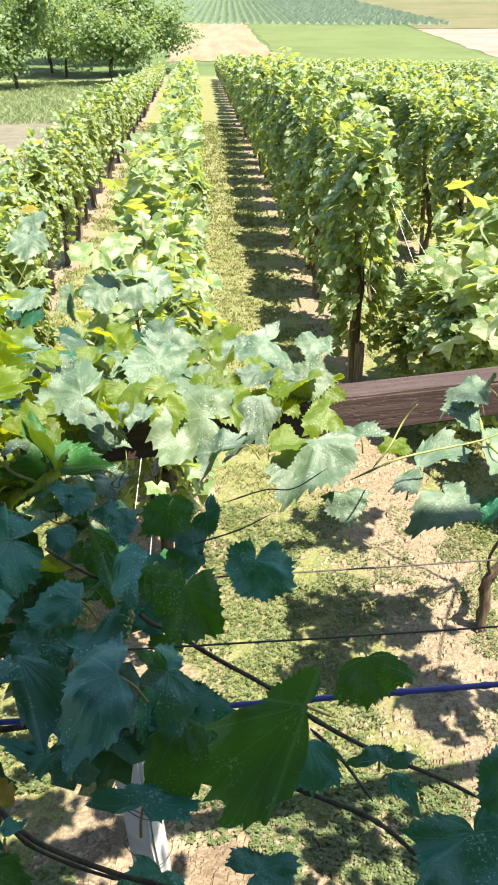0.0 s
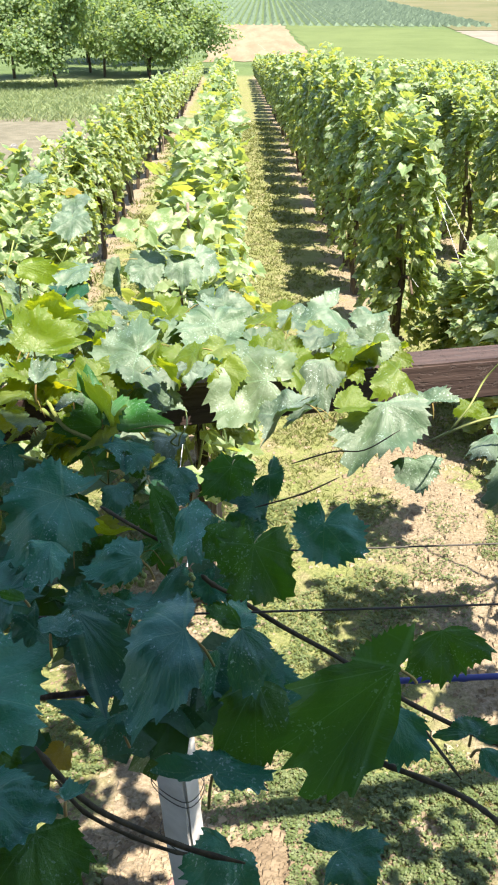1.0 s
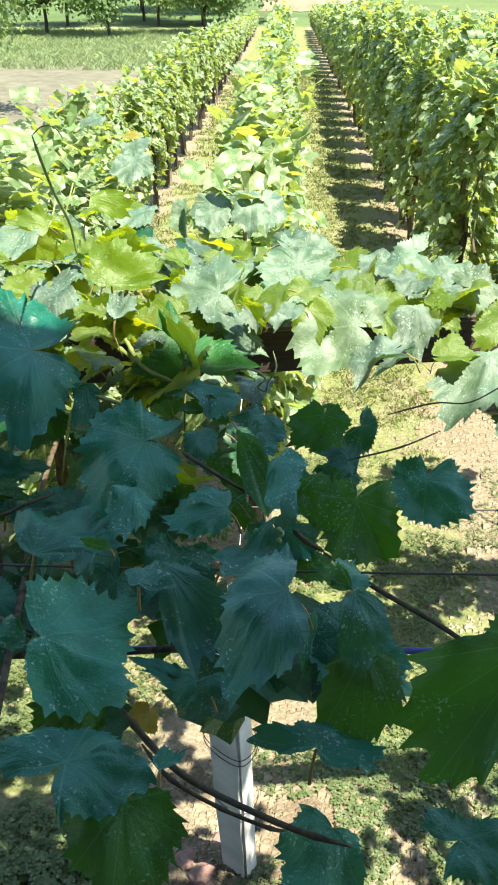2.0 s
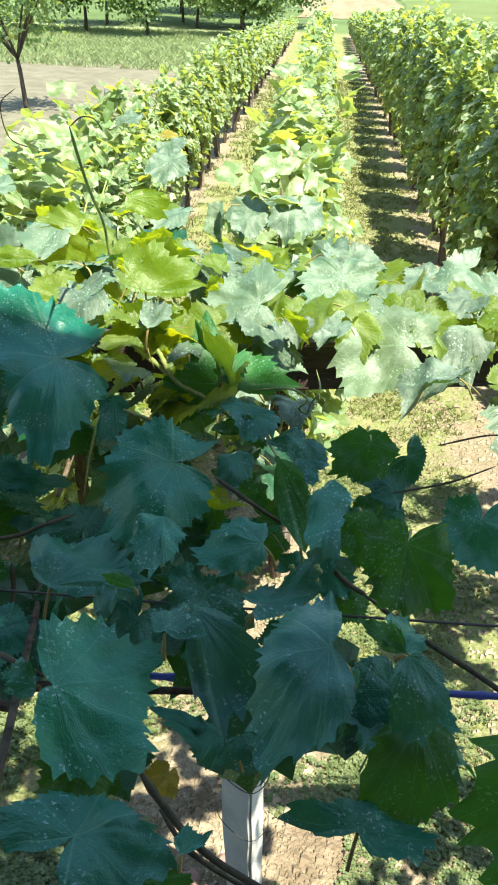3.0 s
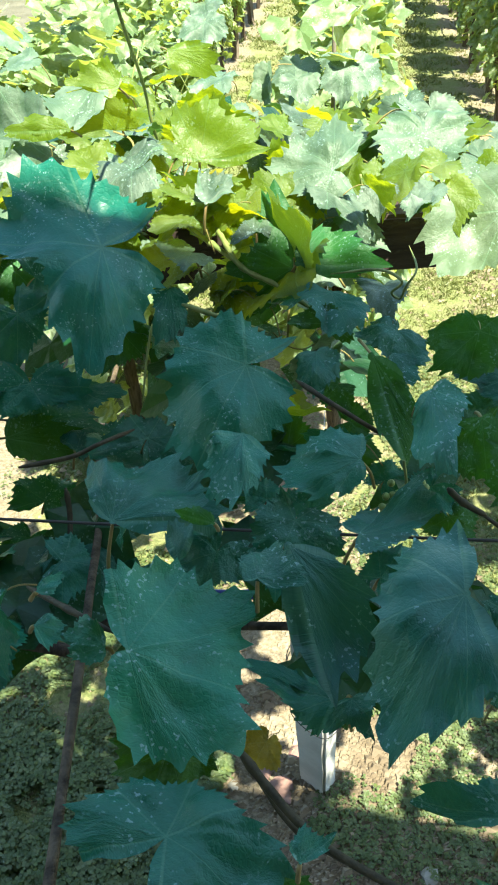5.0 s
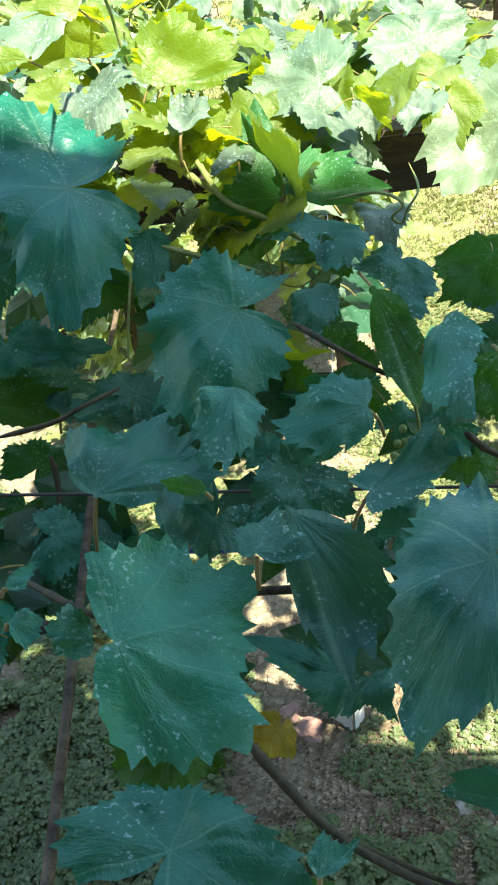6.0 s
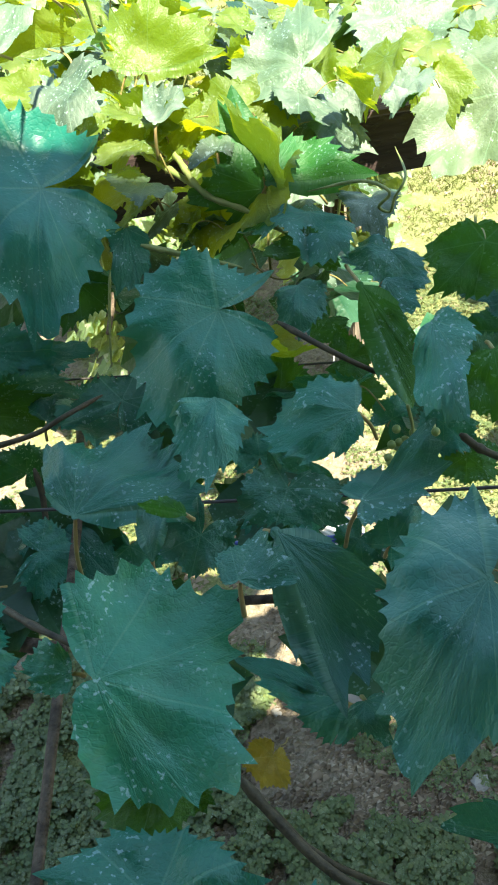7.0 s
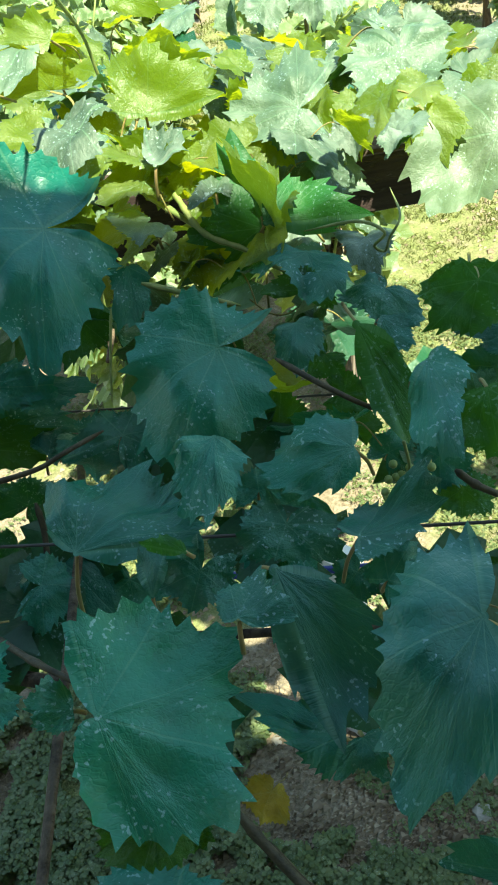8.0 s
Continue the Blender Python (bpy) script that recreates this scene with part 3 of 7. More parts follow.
# first vine and last metre of each row; the hedge heights differ from row to row
for k, first, last in ((-1, 4.4, 47), (0, 3.35, 48), (1, 6.35, 48), (2, 6.6, 48), (3, 7.5, 47), (4, 9.5, 46), (5, 14.0, 45), (6, 19.0, 44)):
    y, i = first, 0
    while y < last:
        near = y < (15 if k in (-1, 0, 1, 2) else 11)
        if k == -1:
            master = rnd.choice(LOW_VINES if near else FAR_LOW)
        else:
            master = rnd.choice(NEAR_VINES if near else FAR_VINES)
        if k == 0 and i == 0:
            master = HEAD_VINE
        tall = {-1: 1.0, 0: 0.93, 1: 1.01, 2: 0.94}.get(k, 0.88) * rnd.uniform(0.95, 1.05)
        tall *= 1.0 - 0.46 * max(0.0, min(1.0, (y - 14) / 30))   # younger, lower vines down the slope
        x = row_x(k, y) + rnd.uniform(-0.04, 0.04)
        plant(master, x, y, ROW_TURN + rnd.choice((0, 180)) + rnd.uniform(-4, 4), 0.0, tall)
        if y < 32 and k in (-1, 0, 1, 2):
            put_solid(rnd.choice(STAKES), x + rnd.uniform(-0.05, 0.05), y + 0.10, 1.35, rnd.uniform(0, 90), rnd.uniform(-3, 3), rnd.uniform(-3, 3))
        if i % 5 == 4 and k > 0 and y < 17:
            put_solid(POST, x + 0.05, y + 0.45, 1.95, ROW_TURN + rnd.uniform(-8, 8), rnd.uniform(-2, 2), rnd.uniform(-2, 2))
        y += rnd.uniform(1.1, 1.28)
        i += 1
# a low sprawling vine fills the gap at the head of the next row
plant(NEAR_VINES[2], 1.42, 5.1, 20, 0.0, 0.66)
plant(NEAR_VINES[0], 1.75, 4.3, 170, 0.0, 0.60)
# low growth round the head of the next row
plant(NEAR_VINES[1], 1.36, 6.0, 150, 0.0, 0.56)
plant(NEAR_VINES[3], 1.9, 5.5, 10, 0.0, 0.62)
# vines between the pergola and the low row
plant(NEAR_VINES[1], -1.22, 3.15, 10, 0.0, 0.98)
plant(NEAR_VINES[3], -1.42, 4.15, 190, 0.0, 0.93)
plant(NEAR_VINES[4], -1.56, 5.3, 30, 0.0, 0.80)
plant(NEAR_VINES[0], -1.92, 3.9, 100, 0.0, 0.82)
plant(NEAR_VINES[2], -2.25, 4.9, 40, 0.0, 0.78)
plant(NEAR_VINES[1], -2.45, 6.1, 0, 0.0, 0.70)
# two slim white posts at the head of the low row
for y in (4.85, 7.04):
    put_solid(LOW_POST, row_x(-1, y) - 0.02, y, 1.85, 10, 0, -2)

# grey posts that rise above the first two hedges
for k, y, high in ((1, 11.1, 1.48), (2, 11.8, 1.30)):
    x = row_x(k, y) + 0.05
    tagged(block("row_post", (0.07, 0.07, high - land(0, y)), CONCRETE, m=pose(x, y, (high + land(0, y)) / 2 - 0.05, 0, 0, 6), bevel=0.009, cuts=3, rough=0.002, seed=7 + k), "slim weathered grey concrete trellis post", "post", "posts of the rows")
# pale thin canes stuck in the middle hedge
for a, b in (((-0.37, 2.85, 1.30), (-0.37, 2.82, 1.93)), ((-0.41, 3.55, 1.25), (-0.40, 3.43, 1.82))):
    tagged(new("support_cane", tube_mesh("support_cane", [a, tuple((Vector(a) + Vector(b)) / 2), b], 0.007, 0.006, STAKE, segs=7, spans=4)), "pale thin cane leaning in the vine hedge", "stake", "support canes")

# trellis wires along each row, straight over the fall of the land
for k, first in ((-1, 4.2), (0, 2.2), (1, 5.9), (2, 6.2)):
    for h in (0.92, 1.35, 1.7 if k != -1 else 1.55):
        a = (row_x(k, first), first, land(0, first) + h)
        b = (row_x(k, 46), 46, land(0, 46) + h)
        mid = ((a[0] + b[0]) / 2, (a[1] + b[1]) / 2, (a[2] + b[2]) / 2 - 0.02)
        tagged(new("trellis_wire", tube_mesh("trellis_wire", [a, mid, b], 0.0016, 0.0016, WIRE, segs=5, spans=6)), "thin galvanised trellis wire along a vine row", "wire", "trellis wires")
for end in ((1.55, 4.9, 0.05), (1.85, 4.6, 0.02)):
    tagged(new("anchor_wire", tube_mesh("anchor_wire", [(row_x(1, 6.3) + 0.05, 6.3, 1.45), tuple((Vector((row_x(1, 6.3), 6.3, 1.45)) + Vector(end)) / 2), end], 0.002, 0.002, WIRE, segs=5)), "slanting galvanised anchor wire at the row end", "wire", "anchor wires")


# ---- orchard on the open side ----
def make_tree(seed, height, spread_r, leaves, stem):
    rnd = random.Random(seed)
    tree = thing("fruit_tree", "green leafy orchard tree with a short dark trunk", "tree", "orchard trees")
    lean = rnd.uniform(-0.1, 0.1)
    fork = Vector((lean, rnd.uniform(-0.1, 0.1), stem))
    piece("trunk", tube_mesh("trunk", [(0, 0, -0.15), (lean * 0.4, 0, stem * 0.5), fork], 0.035 * height / 2.2, 0.025 * height / 2.2, TREE_BARK, segs=9, spans=4, lump=0.1, seed=seed), tree)
    ends = []
    for i in range(9):
        a = i * 0.7 + rnd.uniform(-0.3, 0.3)
        reach = spread_r * rnd.uniform(0.5, 0.9)
        tip = fork + Vector((math.cos(a) * reach, math.sin(a) * reach, (height - stem) * rnd.uniform(0.22, 0.9)))
        mid = fork.lerp(tip, 0.45) + Vector((0, 0, 0.15))
        piece("limb", tube_mesh("limb", [fork, mid, tip], 0.018 * height / 2.2, 0.006, TREE_BARK, segs=6, spans=4, lump=0.1), tree)
        for q in range(4):
            p = fork.lerp(tip, rnd.uniform(0.45, 1.0))
            e = p + Vector((rnd.uniform(-1, 1), rnd.uniform(-1, 1), rnd.uniform(-0.4, 0.8))) * spread_r * 0.38
            piece("limb", tube_mesh("twig", [p, p.lerp(e, 0.5) + Vector((0, 0, 0.05)), e], 0.007 * height / 2.2, 0.003, TREE_BARK, segs=5, spans=2), tree)
            ends += [p, e, e]
        ends.append(tip)
    spots = []
    for _ in range(leaves):
        c = rnd.choice(ends)
        d = Vector((rnd.gauss(0, 1), rnd.gauss(0, 1), rnd.gauss(0, 0.8))) * spread_r * 0.17
        spots.append((c + d, d.normalized() + Vector((0, 0, 0.3))))
    piece("crown", foliage("crown", spots, LEAF_TREE, seed, size=(0.05, 0.085) if height < 4 else (0.075, 0.125), simple=True, hang=0.3), tree)
    return tree


ORCHARD = [make_tree(201, 5.2, 2.5, 7000, 1.05), make_tree(202, 5.8, 2.7, 7600, 1.15), make_tree(203, 3.4, 1.5, 1700, 0.95)]
for i, (which, x, y, turn, s) in enumerate(((0, -10.4, 41.5, 0, 1.0), (1, -13.6, 42.5, 80, 1.0), (0, -9.9, 50.5, 140, 1.1), (1, -11.4, 54.0, 200, 1.05), (0, -7.6, 51.5, 30, 1.05),
                                            (1, -14.8, 50.0, 300, 1.1), (0, -5.6, 53.0, 250, 0.95), (1, -18.0, 44.0, 10, 1.1), (0, -16.8, 36.5, 95, 0.9), (2, -7.15, 17.9, 20, 1.0),
                                            (1, -21.5, 50.0, 60, 1.1), (0, -6.5, 44.5, 75, 1.0), (0, -8.8, 60.0, 60, 1.1), (1, -13.0, 61.0, 160, 1.1))):
    plant(ORCHARD[which], x, y, turn, 0.0, s)

# meadow grass and weeds by the orchard
gr = random.Random(9)


def tufts(name, n, region, h, w, material, label, keep=lambda x, y: True):
    verts, faces = [], []
    (x0, x1), (y0, y1) = region
    while n > 0:
        x, y = gr.uniform(x0, x1), gr.uniform(y0, y1)
        n -= 1
        if not keep(x, y):
            continue
        z = rough_land(x, y) - 0.01
        for _ in range(3):
            a, hh = gr.uniform(0, 6.3), h * gr.uniform(0.5, 1.3)
            px, py = x + gr.gauss(0, w * 3), y + gr.gauss(0, w * 3)
            lx, ly = gr.gauss(0, hh * 0.6), gr.gauss(0, hh * 0.6)
            base = len(verts)
            dx, dy = math.cos(a) * w, math.sin(a) * w
            verts += [(px - dx, py - dy, z), (px + dx, py + dy, z), (px + lx * 0.5 + dx * 0.8, py + ly * 0.5 + dy * 0.8, z + hh * 0.7), (px + lx, py + ly, z + hh)]
            faces += [(base, base + 1, base + 2), (base, base + 2, base + 3)]
    return tagged(new(name, mesh_of(name, verts, faces, material, smooth=False, uvs=[(0, 0)] * len(verts))), label, "grass", kind="stuff")


def alley(x, y):
    """Where the mown grass of the alleys grows: right of each row line, thinning towards the next."""
    u = ((x + ROW_LEAN * y - ROW_MID) / ROW_STEP) % 1.0 + 0.6 * noise.noise((x * 2.2, y * 2.2, 4.0))
    return 0.04 + 0.2 * max(0.0, min(1.0, (2.5 - y) / 0.6)) < u < 0.86 - 0.15 * max(0.0, min(1.0, (6.0 - y) / 1.8)) and noise.noise((x * 5, y * 5, 9.0)) > -0.28


tufts("alley_grass", 22000, ((-1.9, 1.9), (1.5, 5.8)), 0.032, 0.0025, GRASS_BLADE, "short mown grass and clover between the rows", alley)
tufts("alley_grass_far", 26000, ((-2.6, 2.4), (5.0, 13.0)), 0.035, 0.006, GRASS_BLADE, "short mown grass between the rows", alley)
tufts("alley_grass_end", 20000, ((-4.5, 2.2), (12.5, 27.0)), 0.05, 0.012, GRASS_BLADE, "short mown grass between the rows", alley)
tufts("meadow_grass", 17000, ((-22, -3.2), (27, 46)), 0.17, 0.014, MEADOW_BLADE, "uncut light green meadow grass", lambda x, y: x + ROW_LEAN * y < -2.4 and y + 0.25 * x > 24.5)

# clods and crumbs of dry soil under the near rows and round the end post
kv, kf = [], []
for i in range(23000):
    if i < 15000:
        x, y = gr.uniform(-1.7, 1.8), 1.0 + 4.6 * gr.random() ** 1.4
        u = ((x + ROW_LEAN * y - ROW_MID) / ROW_STEP) % 1.0
        if 0.2 < u < 0.55 and gr.random() < 0.8:
            continue
    else:
        x, y = gr.gauss(0.0, 0.28), gr.uniform(1.22, 2.1)
    r = gr.uniform(0.005, 0.016) * (1.8 if gr.random() < 0.08 else 1)
    z = rough_land(x, y) + r * 0.2
    base = len(kv)
    for d in ((1, 0, 0), (-0.5, 0.87, 0), (-0.5, -0.87, 0), (0.3, 0.2, 0.8), (-0.3, -0.1, 0.7)):
        kv.append((x + d[0] * r * gr.uniform(0.7, 1.3), y + d[1] * r * gr.uniform(0.7, 1.3), z + d[2] * r * gr.uniform(0.6, 1.2)))
    kf += [(base, base + 1, base + 3), (base + 1, base + 4, base + 3), (base + 1, base + 2, base + 4), (base + 2, base, base + 4), (base, base + 3, base + 4)]
tagged(new("soil_clods", mesh_of("soil_clods", kv, kf, CLOD, smooth=False)), "crumbled pale dry soil clods under the vines", "soil", kind="stuff")


def clover(n, region, size, keep=None, tall=0.032):
    """Low weeds and clover: small tilted leaflets in threes on the soil."""
    verts, faces = [], []
    (x0, x1), (y0, y1) = region
    while n > 0:
        n -= 1
        x, y = gr.uniform(x0, x1), gr.uniform(y0, y1)
        if keep is not None:
            if not keep(x, y):
                continue
        elif not alley(x, y) and (gr.random() < 0.6 or noise.noise((x * 3, y * 3, 1.0)) < 0.15):
            continue
        z = rough_land(x, y) + gr.uniform(0.002, tall)
        spin = gr.uniform(0, 6.28)
        for q in range(3):
            a = spin + q * 2.09 + gr.uniform(-0.3, 0.3)
            r = size * gr.uniform(0.6, 1.3)
            c, sn, tilt = math.cos(a), math.sin(a), gr.uniform(-0.5, 0.35)
            base = len(verts)
            verts += [(x, y, z), (x + r * (0.6 * c - 0.5 * sn), y + r * (0.6 * sn + 0.5 * c), z + r * tilt * 0.6),
                      (x + r * 1.15 * c, y + r * 1.15 * sn, z + r * tilt), (x + r * (0.6 * c + 0.5 * sn), y + r * (0.6 * sn - 0.5 * c), z + r * tilt * 0.6)]
            faces.append((base, base + 1, base + 2, base + 3))
    return tagged(new("clover", mesh_of("clover", verts, faces, CLOVER, smooth=False, uvs=[(0, 0)] * len(verts))), "low clover and weeds covering the alley soil", "weeds", kind="stuff")


clover(60000, ((-1.9, 1.9), (1.0, 4.4)), 0.0085)
clover(14000, ((-1.5, 0.8), (1.45, 2.3)), 0.0105)

clover(36000, ((-1.7, 0.5), (0.9, 1.75)), 0.0140, lambda x, y: (x < -0.62 + 0.25 * noise.noise((x * 4, y * 4, 2.0)) or y < 1.34 + 0.12 * noise.noise((x * 5, y * 5, 3.0))) and noise.noise((x * 9, y * 9, 5.0)) > -0.25, 0.065)


# ---- the pergola vine in front: large single leaves ----
OUTLINE = ((0, 1.0), (12, 0.89), (27, 0.79), (41, 0.85), (53, 0.92), (66, 0.82), (80, 0.73), (95, 0.76), (110, 0.77), (128, 0.70), (148, 0.62), (163, 0.48), (173, 0.22), (180, 0.04))
RINGS = (0.16, 0.32, 0.48, 0.64, 0.80, 0.91, 1.0)
STEPS = 180


def outline(deg):
    for (a0, r0), (a1, r1) in zip(OUTLINE, OUTLINE[1:]):
        if deg <= a1:
            k = (deg - a0) / (a1 - a0)
            k = k * k * (3 - 2 * k)
            return r0 + (r1 - r0) * k
    return OUTLINE[-1][1]


def blade_mesh(name, seed, fold=0.0, cup=0.0, droop=0.0, wave=0.06, curl=0.0, material=LEAF, basal=0.68):
    """A vine leaf of unit length from stalk to tip: five lobes, saw-toothed edge, quilted between the veins, on its stalk."""
    rnd = random.Random(seed)
    ph = [rnd.uniform(0, 6.28) for _ in range(4)]
    verts, uvs, faces = [(0, 0, 0)], [(0, 0)], []
    teeth = [rnd.uniform(0.6, 1.3) for _ in range(STEPS)]
    lob = [rnd.uniform(0.9, 1.08) for _ in range(6)]
    for ring in RINGS:
        for i in range(STEPS):
            a = -180 + 360 * (i + 0.5) / STEPS
            r = outline(abs(a)) * (1 + 0.05 * math.sin(radians(a) * 1.0 + ph[0]))
            r *= lob[int((a + 180) / 60) % 6] * 0.35 + 0.65
            r *= 1 - (1 - basal) * max(0.0, min(1.0, (abs(a) - 65) / 60))
            if ring > 0.9:
                q = (i if a > 0 else STEPS - 1 - i) % 5
                tooth = teeth[(i if a > 0 else STEPS - 1 - i) // 5] * (1.35 if (i // 5) % 3 == 0 else 0.8)
                r *= 1 + 0.070 * tooth * (0.9, 0.45, -0.05, -0.35, -0.45)[q]
            r *= ring
            x, y = r * math.sin(radians(a)), r * math.cos(radians(a))
            sector = (radians(a) + 9.5 * 0.925) % 0.925 - 0.4625
            quilt = 0.016 * math.sin(min(1.0, abs(sector) / 0.4625) * math.pi) * r * (1.1 - 0.5 * ring)
            along, off = r * math.cos(sector), r * abs(math.sin(sector))
            quilt += 0.006 * math.cos(((along - 0.75 * off) * 7.5 + 0.5) * 2 * math.pi) * min(1.0, off * 7) * min(1.0, r * 3)
            z = fold * abs(x) + cup * r * r - droop * max(0.0, y) ** 2 - droop * 0.5 * min(0.0, y) ** 2
            z += wave * r * r * (math.sin(2.5 * radians(a) + ph[1]) + 0.6 * math.sin(5 * radians(a) + ph[2]) + 0.35 * math.sin(9 * radians(a) + ph[3])) + quilt
            z += (0.17 * noise.noise((x * 2.3, y * 2.3, seed * 0.37)) + 0.04 * noise.noise((x * 5.0, y * 5.0, seed * 0.71))) * min(1.0, r * 2.5)
            if curl:
                z -= curl * max(0.0, abs(x) - 0.35) ** 2 * 2.0
            verts.append((x, y, z))
            uvs.append((x, y))
    for i in range(STEPS):
        j = (i + 1) % STEPS
        if i == STEPS - 1:
            continue
        faces.append((0, 1 + j, 1 + i))
        for k in range(len(RINGS) - 1):
            a, b = 1 + k * STEPS, 1 + (k + 1) * STEPS
            faces.append((a + i, a + j, b + j, b + i))
    slots = [0] * len(faces)
    stalk_v, stalk_f = tube([(0, 0.02, -0.012), (0.02, -0.22, -0.10), (rnd.uniform(-0.1, 0.1), -0.36, -0.34), (rnd.uniform(-0.15, 0.15), -0.42, -0.66)], 0.013, 0.015, segs=6, spans=3)
    base = len(verts)
    verts += [tuple(v) for v in stalk_v]
    uvs += [(0, 0)] * len(stalk_v)
    faces += [tuple(base + q for q in f) for f in stalk_f]
    slots += [1] * len(stalk_f)
    return mesh_of(name, verts, faces, [material, PETIOLE], slots, uvs=uvs)


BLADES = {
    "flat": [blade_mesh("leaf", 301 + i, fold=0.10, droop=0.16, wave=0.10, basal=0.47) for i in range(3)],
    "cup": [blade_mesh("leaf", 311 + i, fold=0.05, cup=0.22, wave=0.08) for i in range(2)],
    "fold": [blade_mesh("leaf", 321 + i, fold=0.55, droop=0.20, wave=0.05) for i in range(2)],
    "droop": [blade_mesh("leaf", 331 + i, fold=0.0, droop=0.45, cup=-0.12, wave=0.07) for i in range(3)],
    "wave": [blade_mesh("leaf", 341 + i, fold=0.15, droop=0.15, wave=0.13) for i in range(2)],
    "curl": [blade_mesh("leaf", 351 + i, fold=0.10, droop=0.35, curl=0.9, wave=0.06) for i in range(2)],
    # d shapes: the pale sunlit colouring, for leaves beyond the shade edge
    "dflat": [blade_mesh("leaf", 401 + i, fold=0.10, droop=0.16, wave=0.10, material=LEAF_DUSTED_LIT, basal=0.6) for i in range(3)],
    "dfold": [blade_mesh("leaf", 411 + i, fold=0.50, droop=0.20, wave=0.06, material=LEAF_DUSTED_LIT) for i in range(2)],
    "dwave": [blade_mesh("leaf", 421 + i, fold=0.15, droop=0.15, wave=0.13, material=LEAF_DUSTED_LIT) for i in range(2)],
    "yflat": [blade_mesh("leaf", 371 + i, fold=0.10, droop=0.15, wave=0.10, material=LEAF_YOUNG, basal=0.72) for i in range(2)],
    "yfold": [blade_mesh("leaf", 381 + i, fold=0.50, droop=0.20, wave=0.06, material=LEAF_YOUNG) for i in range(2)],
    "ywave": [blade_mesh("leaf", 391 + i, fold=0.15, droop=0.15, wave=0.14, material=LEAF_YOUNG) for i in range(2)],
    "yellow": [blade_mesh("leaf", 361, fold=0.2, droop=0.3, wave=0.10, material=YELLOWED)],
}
pergola_vine = thing("pergola_vine", "large grapevine spreading dense green leaves over a low wooden pergola", "grapevine")
leaf_count = 0


def leaf(jx, jy, jz, tx, ty, tz, roll=0.0, wide=1.0, shape="flat"):
    """One leaf from where its stalk joins the blade to its tip; roll tips the blade sideways about its midrib."""
    global leaf_count
    leaf_count += 1
    j, t = Vector((jx, jy, jz)), Vector((tx, ty, tz))
    mid = (t - j).normalized()
    up = Vector((0, 0, 1))
    n = (up - mid * up.dot(mid)).normalized()
    n = Matrix.Rotation(radians(roll), 3, mid) @ n
    across = mid.cross(n)
    size = (t - j).length
    m = Matrix((across, mid, n)).transposed().to_4x4()
    m.translation = j
    ob = piece("leaf", BLADES[shape][leaf_count % len(BLADES[shape])], pergola_vine)
    ob.matrix_basis = m @ Matrix.Diagonal((size * wide * 0.92, size, size, 1))
    return ob

